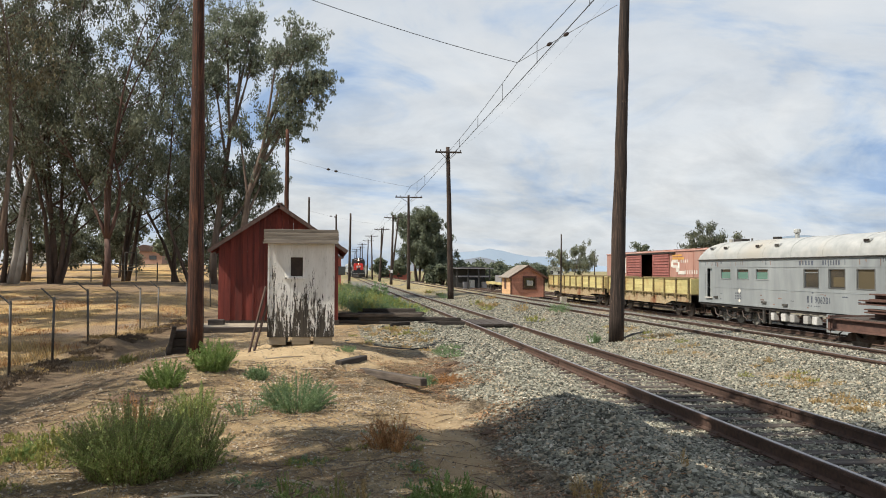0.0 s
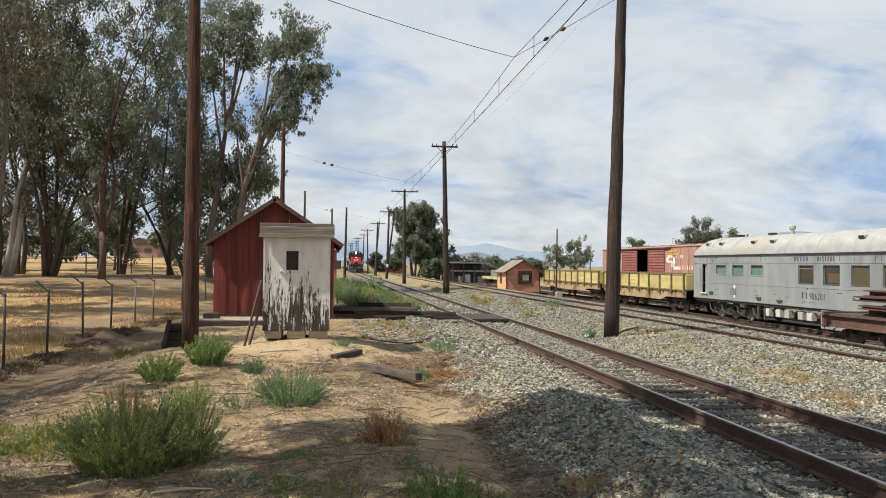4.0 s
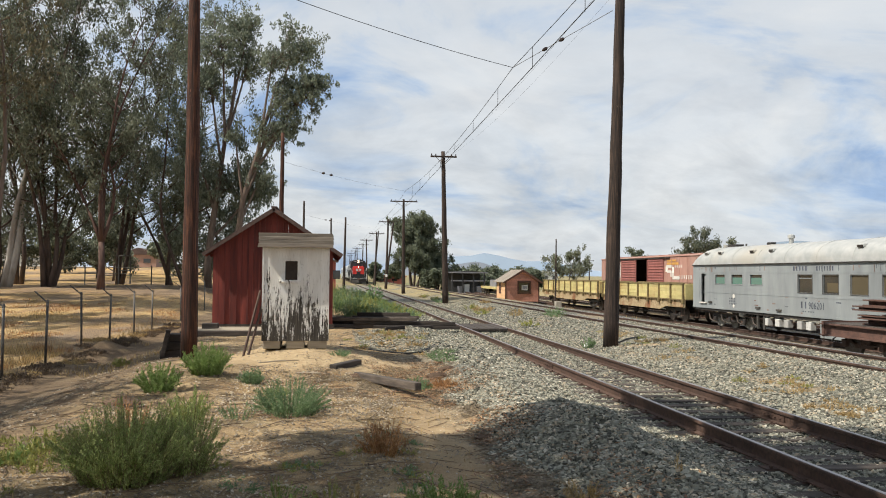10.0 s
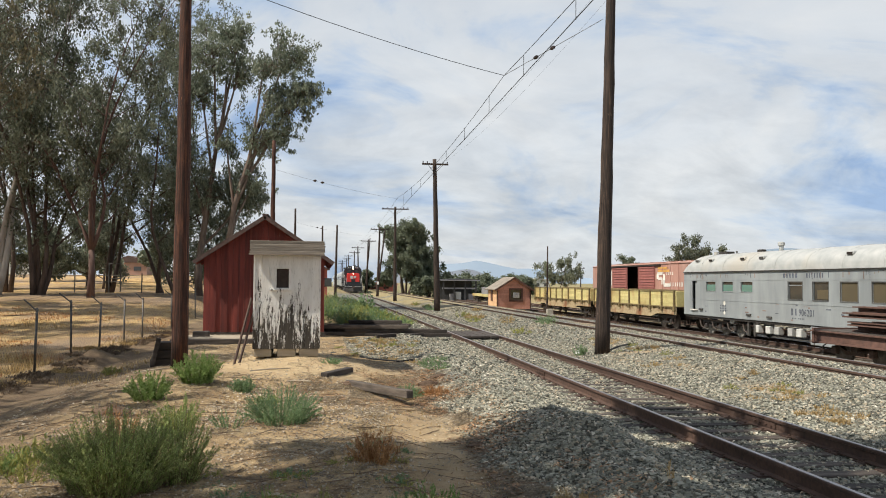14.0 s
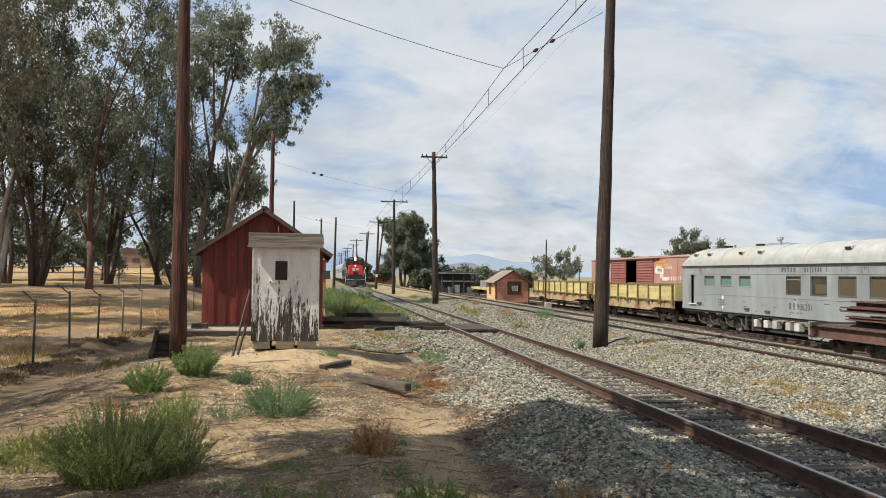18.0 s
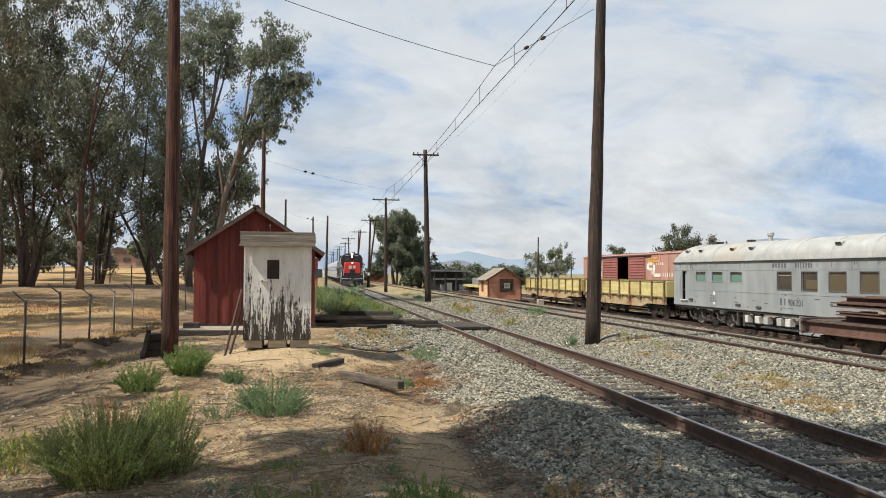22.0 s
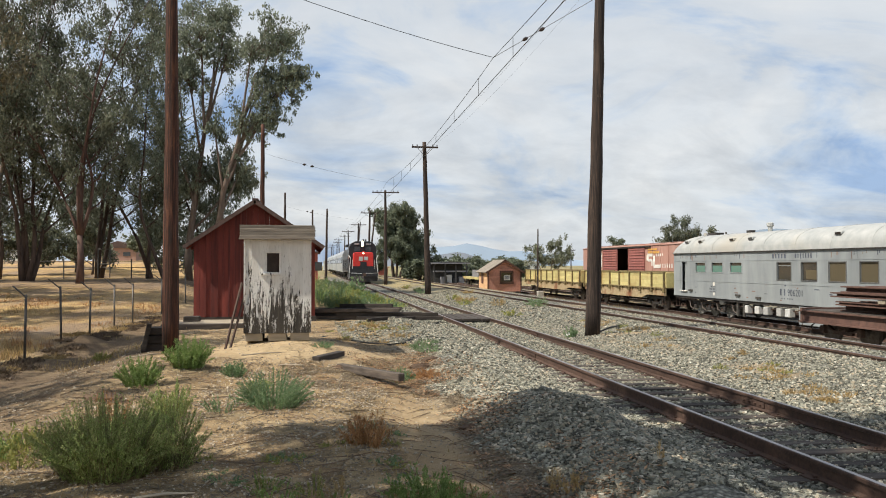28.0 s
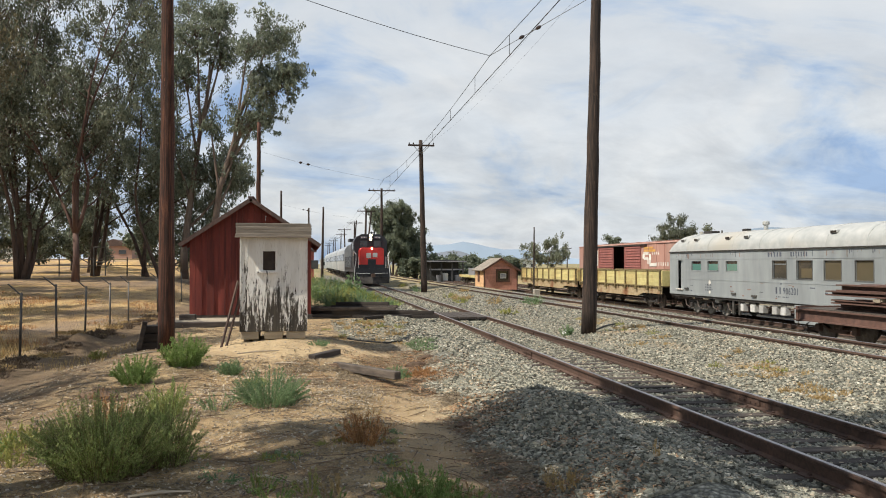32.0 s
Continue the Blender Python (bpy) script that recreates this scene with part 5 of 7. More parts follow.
def beam_flatcar():
    y1, L = 24.9, 13.0
    yc = y1 - L / 2
    f = thing("flatcar", pose(FLAT_X, yc, FLAT_Z), "brown flatcar loaded with rusty steel beams", "railway car")
    h, hw = L / 2, 1.4
    for s in (-1, 1):
        part("side_channel", G().box((s * (hw - 0.05), 0, 0.845), (0.06, L, 0.38)).box((s * hw, 0, 1.02), (0.16, L, 0.04)).box((s * hw, 0, 0.67), (0.16, L, 0.04)), M_FLATRED, f)
        truck(f, s * (h - 1.7), frame_mat=M_RUST)
        coupler(f, s * h, s)
        part("end_sill", box((0, s * (h - 0.06), 0.86), (hw * 2, 0.14, 0.5)), M_FLATRED, f)
    part("deck", box((0, 0, 1.033), (hw * 2 - 0.1, L, 0.06)), M_TIE, f)
    part("centre_sill", box((0, 0, 0.7), (0.5, L, 0.4)), M_UNDER, f)
    part("grab_iron", G().tube([(-hw - 0.05, h - 0.2, 1.1), (-hw - 0.05, h - 0.2, 0.45), (-hw - 0.05, h - 0.7, 0.45)], 0.02, 5), M_RUST, f)
    part("brake_hose", G().tube([(-0.8, h - 0.1, 0.7), (-0.9, h + 0.15, 0.5), (-0.9, h + 0.2, 0.25)], 0.03, 6), M_UNDER, f)

    def girder(x, y, z, l, hh, ww, rz=0):
        g = G().box((0, 0, 0.02), (ww, l, 0.04)).box((0, 0, hh / 2), (0.04, l, hh)).box((0, 0, hh - 0.02), (ww, l, 0.04))
        single("steel_beam", g, M_FLATRED, pose(FLAT_X + x, yc + y, FLAT_Z + z, 0, 0, rz), "rusty brown steel beam stacked on a flatcar", "beam", "beams on the flatcar")

    for i in range(3):
        girder(-0.65 + i * 0.7, -0.3 - 0.1 * i, 1.065, 11.0, 0.2, 0.42, 0.3 * i)
    for i in range(4):
        girder(-1.12 + i * 0.72, -0.65 - 0.15 * i, 1.266, 11.0, 0.13, 0.3)
    for i in range(3):
        single("dunnage", box((0, 0, 0.05), (0.35, 0.3, 0.1)), M_BLOCK, pose(FLAT_X - 1.15, yc + 2.7 - 3.2 * i, FLAT_Z + 1.398), "pale timber block under a steel beam", "timber", "dunnage")
    for i in range(3):
        single("dunnage", box((0, 0, 0.04), (2.6, 0.24, 0.08)), M_BLOCK, pose(FLAT_X, yc + 2.6 - 4 * i, FLAT_Z + 1.398 + 0.038), "pale timber spacer between steel beams", "timber", "dunnage")
    for i in range(3):
        girder(-1.1 + i * 0.9, -0.5 - 0.4 * i, 1.518, 11.0, 0.15, 0.5)
    for i in range(3):
        girder(-1.1 + i * 0.85, -0.97, 1.669, 11.0, 0.2, 0.44)


beam_flatcar()

# ---- salmon hut ----


def hut():
    x0, x1, y0, y1, zb = 17.4, 20.75, 79.6, 84.0, -0.72
    w, d, hh, rise = x1 - x0, y1 - y0, 2.05, 1.05
    p = thing("trackside_hut", pose((x0 + x1) / 2, y0, zb), "small salmon-pink boarded hut with a gabled roof", "hut")
    for i in range(12):
        z = hh / 12 * (i + 0.5)
        for a, b in ((-w / 2, -0.35), (0.75, w / 2)) if 5 <= i <= 10 else ((-w / 2, w / 2),):
            part("board", box(((a + b) / 2, 0, z), (b - a, 0.06, hh / 12 - 0.005)), M_PINK, p)
        part("board", box((-w / 2 + 0.03, d / 2 + 0.03, z), (0.06, d - 0.07, hh / 12 - 0.005)), M_PINKLIT, p)
        part("board", box((w / 2 - 0.03, d / 2 + 0.03, z), (0.06, d - 0.07, hh / 12 - 0.005)), M_PINK, p)
    for i in range(5):
        z = hh + rise / 5 * (i + 0.5)
        part("board", box((0, 0, z), (w * (1 - (i + 0.6) / 5), 0.06, rise / 5 - 0.012)), M_PINK, p)
    part("back_wall", box((0, d, hh / 2), (w, 0.06, hh)), M_PINK, p)
    win = part("window", box((0.2, 0.02, 1.4), (1.1, 0.03, 1.05)), M_DARKPANE, p, "dark window with a brown frame and white notice")
    for c, s in (((0.2, -0.05, 1.97), (1.4, 0.08, 0.18)), ((0.2, -0.05, 0.82), (1.4, 0.08, 0.16)), ((-0.42, -0.05, 1.4), (0.16, 0.08, 1.0)), ((0.82, -0.05, 1.4), (0.16, 0.08, 1.0))):
        part("window_frame", box(c, s), M_TRIM, win)
    part("notice", box((0.25, -0.01, 1.38), (0.62, 0.01, 0.5)), M_PAPER, win)
    for k in range(3):
        part("notice_line", box((0.25, -0.017, 1.5 - 0.11 * k), (0.45, 0.004, 0.045)), M_MARKD, win)
    side = part("side_window", box((-w / 2 - 0.02, 2.6, 1.35), (0.04, 0.9, 1.2)), M_TRIM, p)
    for s in (-1, 1):
        part("corner_board", box((s * (w / 2), -0.02, hh / 2), (0.12, 0.1, hh)), M_TRIM, p)
    ang = math.degrees(math.atan2(rise, w / 2))
    sl = math.hypot(w / 2, rise) + 0.4
    for s in (-1, 1):
        m = pose(0, 0, hh + rise + 0.05) @ pose(0, 0, 0, 0, s * ang, 0)
        r = part("roof", box((s * sl / 2, d / 2, 0), (sl, d + 0.7, 0.07), m), M_SHINGLE, p, "weathered board roof slope")
        part("barge_board", box((s * sl / 2, -0.38, -0.06), (sl, 0.05, 0.16), m), M_TRIM, r)


hut()

# ---- the coming train ----


def locomotive():
    """Nose towards -y, origin on the track under the nose lamp."""
    c = thing("diesel_locomotive", pose(TRACK_X, 74, 0), "dark grey diesel locomotive with scarlet nose and lit headlights", "locomotive")
    hood = [(-0.95, 1.5), (0.95, 1.5), (0.95, 3.0), (0.75, 3.28), (-0.75, 3.28), (-0.95, 3.0)]
    part("nose", G().prism([(-1.08, 1.55), (1.08, 1.55), (1.08, 3.12), (0.92, 3.3), (-0.92, 3.3), (-1.08, 3.12)], -1.3, 0.6), M_SCARLET, c, "scarlet low nose", bevel=0.05)
    part("nose_base", box((0, -1.32, 1.62), (2.5, 0.08, 0.36)), M_LOCO, c)
    part("nose_door", box((0, -1.325, 2.0), (0.7, 0.05, 0.55)), M_LOCO, c)
    # the emblem as plain shapes
    for k, (x, z, w, t) in enumerate(((-0.28, 2.6, 0.42, 0.46), (0.28, 2.64, 0.42, 0.38))):
        part("emblem", box((x, -1.31 - 0.002 * k, z), (w, 0.02, t)), M_GRILL, c)
    cab = part("cab", G().prism([(-1.5, 1.5), (1.5, 1.5), (1.5, 3.9), (1.25, 4.32), (0.8, 4.55), (-0.8, 4.55), (-1.25, 4.32), (-1.5, 3.9)], 0.3, 2.8), M_LOCO, c, bevel=0.04)
    for s in (-1, 1):
        part("windscreen", box((s * 0.62, 0.27, 3.68), (0.66, 0.03, 0.52)), M_DARKPANE, cab)
        part("windscreen_frame", box((s * 0.62, 0.265, 3.96), (0.74, 0.05, 0.05)), M_LOCO, cab)
        part("side_window", box((s * 1.51, 1.5, 3.5), (0.03, 1.2, 0.6)), M_DARKPANE, cab)
        nb = part("number_board", box((s * 0.62, 0.27, 4.25), (0.62, 0.08, 0.2)), M_MARKD, cab)
        for k in range(4):
            part("figure", box((s * 0.62 - 0.2 + k * 0.135, 0.222, 4.25), (0.08, 0.01, 0.14)), M_GRILL, nb)
    part("headlight_housing", box((0, 0.22, 4.25), (0.36, 0.2, 0.6)), M_LOCO, cab, bevel=0.03)
    for z in (4.4, 4.1):
        part("headlight", G().tube([(0, 0.13, z), (0, 0.09, z)], [0.14, 0.13], 14), M_LAMP, cab, "glowing warm headlight")
    part("nose_lamp", G().tube([(0, -1.3, 3.2), (0, -1.38, 3.2)], [0.1, 0.09], 14), M_LAMP, c, "glowing warm lamp")
    part("lamp_housing", G().tube([(0, -1.1, 3.2), (0, -1.31, 3.2)], 0.2, 12), M_SCARLET, c)
    part("hood", G().prism([(-0.9, 1.5), (0.9, 1.5), (0.9, 4.0), (0.6, 4.4), (-0.6, 4.4), (-0.9, 4.0)], 2.8, 17.0), M_LOCO, c, bevel=0.04)
    for i in range(9):
        part("hood_door", box((-0.91, 4.0 + i * 1.35, 2.6), (0.03, 1.15, 1.7)), M_LOCO, c, bevel=0.01)
    part("radiator", box((0, 14.6, 4.35), (2.5, 3.4, 0.3)), M_LOCO, c, bevel=0.03)
    part("horn", G().tube([(0.4, 1.5, 4.6), (0.4, 1.0, 4.7)], [0.04, 0.1], 8).tube([(0.15, 1.5, 4.62), (0.15, 1.1, 4.72)], [0.04, 0.1], 8), M_UNDER, c)
    part("walkway", box((0, 7.9, 1.42), (3.05, 18.9, 0.16)), M_LOCO, c)
    part("side_sill", G().box((-1.5, 7.9, 1.25), (0.05, 18.6, 0.3)).box((1.5, 7.9, 1.25), (0.05, 18.6, 0.3)), M_LOCO, c)
    part("pilot", G().prism([(-1.5, 0.3), (1.5, 0.3), (1.55, 0.9), (1.45, 1.5), (-1.45, 1.5), (-1.55, 0.9)], -1.75, -1.6), M_LOCO, c)
    part("snowplough", G().add([(-1.5, -1.7, 0.75), (1.5, -1.7, 0.75), (1.5, -1.75, 0.16), (-1.5, -1.75, 0.16), (0, -2.15, 0.7), (0, -2.35, 0.14)], [(0, 4, 5, 3), (4, 1, 2, 5), (0, 1, 4), (3, 5, 2), (0, 3, 2, 1)]), M_UNDER, c)
    coupler(c, -1.7, -1)
    for s in (-1, 1):
        part("step_well", G().box((s * 1.35, -1.45, 0.95), (0.3, 0.5, 0.04)).box((s * 1.35, -1.45, 0.6), (0.3, 0.5, 0.04)).box((s * 1.35, -1.45, 1.25), (0.3, 0.5, 0.04)), M_GRILL, c)
        part("handrail", G().tube([(s * 1.58, -1.72, 0.45), (s * 1.52, -1.72, 1.5), (s * 1.42, -1.7, 2.2), (s * 1.42, -1.7, 2.7), (s * 1.58, -1.3, 2.95), (s * 1.54, 0.3, 2.6)], 0.04, 6), M_GRILL, c, "white painted handrail")
        part("handrail", G().tube([(s * 1.2, -1.72, 1.5), (s * 1.2, -1.72, 2.5)], 0.03, 6), M_GRILL, c)
        part("handrail", G().tube([(s * 1.5, 2.9, 2.55), (s * 1.5, 17.0, 2.55)], 0.03, 6), M_LOCO, c)
        for i in range(8):
            part("stanchion", G().tube([(s * 1.5, 2.9 + i * 2.0, 1.5), (s * 1.5, 2.9 + i * 2.0, 2.55)], 0.025, 5), M_LOCO, c)
        part("uncoupling_lever", G().tube([(s * 0.2, -1.85, 1.0), (s * 1.4, -1.85, 1.05)], 0.025, 5), M_GRILL, c)
        for k in range(3):
            part("air_hose", G().tube([(s * (0.5 + 0.16 * k), -1.8, 1.1), (s * (0.52 + 0.16 * k), -1.98, 0.8), (s * (0.5 + 0.16 * k), -1.95, 0.5)], 0.03, 5), M_UNDER, c)
    part("fuel_tank", box((0, 7.8, 0.75), (2.6, 4.2, 0.75)), M_UNDER, c, bevel=0.12)
    for y in (2.4, 13.4):
        truck(c, y, 2, None, 2.7, M_UNDER)
    return c


def coach(k):
    c = thing("passenger_coach", pose(TRACK_X, 100, 0), "silver passenger coach with a dark window band", "railway car", "coaches of the train")
    L = 24.0
    prof = [(-1.5, 1.0), (1.5, 1.0), (1.53, 2.4), (1.5, 3.4), (1.2, 3.85), (0.6, 4.1), (0, 4.15), (-0.6, 4.1), (-1.2, 3.85), (-1.5, 3.4), (-1.53, 2.4)]
    part("body", G().prism(prof, -L / 2, L / 2), M_COACH, c)
    for s in (-1, 1):
        part("window_band", box((s * 1.53, 0, 2.55), (0.05, L - 2.0, 0.8)), M_COACHBAND, c, "dark window band")
        for i in range(10):
            part("window", box((s * 1.56, -9.4 + i * 2.08, 2.55), (0.02, 1.4, 0.62)), M_GREYPANE, c)
        for z in (1.25, 1.45, 1.65, 1.85):
            part("flute", box((s * 1.53, 0, z), (0.05, L - 0.4, 0.05)), M_COACH, c)
    for e in (-1, 1):
        part("end_door", box((0, e * (L / 2 + 0.02), 2.2), (1.0, 0.08, 2.2)), M_UNDER, c)
        truck(c, e * (L / 2 - 2.8), 2, None, 2.4)
    part("underframe", box((0, 0, 0.85), (2.2, L - 8, 0.4)), M_UNDER, c)
    return c


LOCO = locomotive()
COACHES = [coach(0)]
for k in range(3):
    COACHES.append(copy_thing(COACHES[0], pose(TRACK_X, 130, 0)))
# nose-lamp place along the line, second by second
RUN = [(0, 192.5), (3, 182.5), (6, 173.0), (9, 162.8), (12, 151.6), (14, 143.8), (17, 132.9), (19, 126.2), (22, 115.2), (25, 103.9), (28, 90.8), (30, 82.6), (32, 73.9)]

# ---- trees ----


def leaves(centres, radii, per, size, rr, droop=0.5, slim=0.28, tall=0.8):
    """Many small two-triangle leaves in clumps; returns vertices and faces."""
    n = len(centres)
    c = np.repeat(np.array(centres), per, axis=0)
    r = np.repeat(np.array(radii), per)[:, None]
    k = len(c)
    d = rr.normal(size=(k, 3))
    d /= np.linalg.norm(d, axis=1)[:, None]
    p = c + d * r * (rr.random((k, 1)) ** 0.5) * np.array([1, 1, tall])
    ax = rr.normal(size=(k, 3))
    ax[:, 2] -= droop * 2
    ax /= np.linalg.norm(ax, axis=1)[:, None]
    sd = np.cross(ax, rr.normal(size=(k, 3)))
    sd /= np.linalg.norm(sd, axis=1)[:, None]
    s = (size * (0.6 + 0.8 * rr.random((k, 1))))
    a, b = ax * s, sd * s * slim
    v = np.stack([p - a * 0.5, p + b, p + a * 0.5, p - b], 1).reshape(-1, 3)
    f = np.arange(4 * k).reshape(-1, 4)
    return v, f


def tree(x, y, h, spread, seed, leaf_mat, bark, label, r0=0.35, lean=(0.0, 0.0), first=0.35, limbs=9, per=90, size=0.3, clump=1.0, slim=0.28, sub=4, z=None, droop=0.5, group="trees", stems=1, rise=1.0, tall=0.8):
    rr = np.random.default_rng(seed)
    z0 = lie(x, y) - 0.1 if z is None else z
    t = thing("tree", pose(x, y, z0), label, "tree", group)
    wood = G()
    cs, rs = [], []

    def limb(p, d, length, r, level):
        pts, rad = [p], [r]
        n = 5 if level < 2 else 3
        for i in range(n):
            d = (d + Vector(rr.normal(size=3)) * 0.13 + Vector((0, 0, 0.07 if level else 0.02))).normalized()
            p = p + d * (length / n)
            pts.append(p)
            rad.append(r * (1 - 0.75 * (i + 1) / n))
        wood.tube(pts, rad, 8 if level == 0 else (5 if level == 1 else 4), level == 0)
        return pts, d

    for s in range(stems):
        off = Vector((rr.normal() * 0.4, rr.normal() * 0.4, 0)) if s else Vector((0, 0, 0))
        d0 = Vector((lean[0] + rr.normal() * (0.08 if stems == 1 else 0.11), lean[1] + rr.normal() * 0.08, 1)).normalized()
        pts, rad = [off], [r0 * 1.25]
        p, d, n = off, d0, 10
        hh = h * (1 - 0.14 * s)
        for i in range(n):
            d = (d + Vector((rr.normal() * 0.05, rr.normal() * 0.05, 0.03))).normalized()
            p = p + d * (hh / n)
            pts.append(p)
            rad.append(r0 * (1 - 0.88 * (i + 1) / n))
        wood.tube(pts, rad, 10)
        cs.append(tuple(pts[-1])); rs.append(clump)
        for k in range(limbs):
            u = first + (0.98 - first) * (k + rr.random()) / limbs
            i = min(n - 1, int(u * n))
            q = pts[i].lerp(pts[i + 1], u * n - i)
            a = k * 2.4 + rr.random() * 1.2
            reach = spread * (1.05 - 0.55 * u) * (0.7 + 0.5 * rr.random())
            dd = Vector((math.cos(a), math.sin(a), rise * (0.25 + 0.9 * u) + 0.4 * rr.random())).normalized()
            lp, ld = limb(q, dd, reach * 1.35, rad[i] * 0.55, 1)
            for m in range(sub):
                j = 2 + (m % 4)
                d2 = (ld + Vector(rr.normal(size=3)) * 0.75).normalized()
                sp, _ = limb(lp[min(j, len(lp) - 1)], d2, reach * 0.5, rad[i] * 0.2, 2)
                cs.append(tuple(sp[-1])); rs.append(clump * (0.7 + 0.6 * rr.random()))
                cs.append(tuple(sp[-2])); rs.append(clump * (0.5 + 0.4 * rr.random()))
    part("trunk", wood, bark, t, smooth=True)
    v, f = leaves(cs, rs, per, size, rr, droop, slim, tall)
    me = bpy.data.meshes.new("crown")
    me.from_pydata(v.tolist(), [], f.tolist())
    me.materials.append(leaf_mat)
    part("crown", me, leaf_mat, t)
    return t


def gum_tree(x, y, stems, seed, label, leaf_mat, bark, r0=0.3, first=0.2, limbs=13, reach=4.0, sub=6, per=26, size=0.215, fork=0.0, steep=0.9):
    """A gum of several stems (lean across, lean in depth, height), with rising limbs and drooping leaf sprays."""
    rr = np.random.default_rng(seed)
    t = thing("tree", pose(x, y, lie(x, y) - 0.1), label, "tree", "gum trees")
    wood, cs, rs = G(), [], []

    def path(p, d, length, n, wander, lift):
        out = [p]
        for i in range(n):
            d = (d + Vector(rr.normal(size=3)) * wander + Vector((0, 0, lift))).normalized()
            p = p + d * (length / n)
            out.append(p)
        return out, d

    base = [Vector((0, 0, 0)), Vector((0.05, 0, fork * 0.5)), Vector((0.0, 0, fork))] if fork else None
    if fork:
        wood.tube(base, [r0 * 1.7, r0 * 1.25, r0 * 1.1], 10)
    for lx, ly, hh in stems:
        start = base[-1] if fork else Vector((lx * 1.2 + rr.normal() * 0.15, ly, 0))
        n = 12
        pts, _ = path(start, Vector((lx * 1.5, ly, 1)).normalized(), hh - start.z, n, 0.08, 0.03)
        rad = [r0 * (1.1 - 1.04 * (i / n) ** 0.6) for i in range(n + 1)]
        wood.tube(pts, rad, 8)
        cs.append(tuple(pts[-1])); rs.append(0.6)
        for k in range(limbs):
            u = first + (0.97 - first) * (k + rr.random()) / limbs
            i = min(n - 1, int(u * n))
            q = pts[i].lerp(pts[i + 1], u * n - i)
            a = k * 2.4 + rr.random() * 1.4
            d = Vector((math.cos(a), math.sin(a), steep * (0.3 + 0.9 * rr.random())))
            length = reach * (1.2 - 0.55 * u) * (0.65 + 0.6 * rr.random())
            lp, ld = path(q, d.normalized(), length, 6, 0.15, 0.08)
            rl = max(0.03, rad[i] * 0.5)
            wood.tube(lp, [rl * (1 - 0.8 * j / 6) for j in range(7)], 5, False)
            for m in range(sub):
                j = 2 + m % 5
                d2 = (ld + Vector(rr.normal(size=3)) * 0.8).normalized()
                sp, _ = path(lp[j], d2, length * (0.22 + 0.2 * rr.random()), 4, 0.25, -0.03)
                wood.tube(sp, [0.022, 0.017, 0.013, 0.009, 0.005], 3, False)
                for w in (2, 3, 4):
                    c = sp[w] + Vector(rr.normal(size=3)) * 0.2
                    cs.append((c.x, c.y, c.z - 0.15)); rs.append(rr.uniform(0.26, 0.62))
    part("trunk", wood, bark, t, smooth=True)
    v, f = leaves(cs, rs, per, size, rr, 0.9, 0.2, 1.35)
    me = bpy.data.meshes.new("crown")
    me.from_pydata(v.tolist(), [], f.tolist())
    me.materials.append(leaf_mat)
    part("crown", me, leaf_mat, t)
    return t


GUMS = "tall gum tree with dark drooping leaves and rising limbs"
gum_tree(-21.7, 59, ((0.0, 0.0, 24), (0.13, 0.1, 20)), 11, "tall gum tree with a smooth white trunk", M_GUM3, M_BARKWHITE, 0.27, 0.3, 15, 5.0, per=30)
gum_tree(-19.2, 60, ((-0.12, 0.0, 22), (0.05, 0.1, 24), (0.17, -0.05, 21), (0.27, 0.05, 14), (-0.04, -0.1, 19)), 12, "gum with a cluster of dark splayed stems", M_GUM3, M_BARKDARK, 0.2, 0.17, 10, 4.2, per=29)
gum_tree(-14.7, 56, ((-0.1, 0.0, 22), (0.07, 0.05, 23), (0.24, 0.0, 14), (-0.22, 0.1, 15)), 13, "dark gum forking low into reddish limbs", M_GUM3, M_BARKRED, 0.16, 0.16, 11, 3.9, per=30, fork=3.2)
gum_tree(-10.2, 61, ((-0.13, 0.0, 19), (-0.03, 0.1, 21)), 14, GUMS, M_GUM, M_BARKDARK, 0.15, 0.2, 12, 3.3, per=30)
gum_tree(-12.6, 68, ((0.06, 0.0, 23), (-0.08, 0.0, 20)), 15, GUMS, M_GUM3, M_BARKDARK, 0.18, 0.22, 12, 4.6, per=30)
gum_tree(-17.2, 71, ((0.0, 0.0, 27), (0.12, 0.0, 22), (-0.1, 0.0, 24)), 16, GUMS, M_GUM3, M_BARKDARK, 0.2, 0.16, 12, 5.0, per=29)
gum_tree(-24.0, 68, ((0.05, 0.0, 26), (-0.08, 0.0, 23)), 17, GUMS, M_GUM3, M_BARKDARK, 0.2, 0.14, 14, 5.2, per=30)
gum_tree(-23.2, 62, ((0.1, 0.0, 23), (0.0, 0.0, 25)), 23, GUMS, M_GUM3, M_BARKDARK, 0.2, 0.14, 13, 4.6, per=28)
gum_tree(-7.7, 64, ((-0.1, 0.0, 10), (0.08, 0.0, 9.5)), 24, "young gum with low dense leaves behind the shed", M_GUM, M_BARKDARK, 0.12, 0.12, 12, 2.8, per=30)
gum_tree(-16.9, 43, ((0.05, 0.0, 19), (-0.06, 0.0, 17)), 19, "brownish gum with bare pale limbs over the field", M_GUMBROWN, M_BARK, 0.2, 0.5, 10, 4.2, sub=5, per=26)
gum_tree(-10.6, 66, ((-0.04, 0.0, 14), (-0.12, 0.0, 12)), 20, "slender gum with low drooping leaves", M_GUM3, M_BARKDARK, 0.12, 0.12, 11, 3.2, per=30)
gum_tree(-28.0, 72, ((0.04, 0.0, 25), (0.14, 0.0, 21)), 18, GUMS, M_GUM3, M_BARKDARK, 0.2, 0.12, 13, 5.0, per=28)
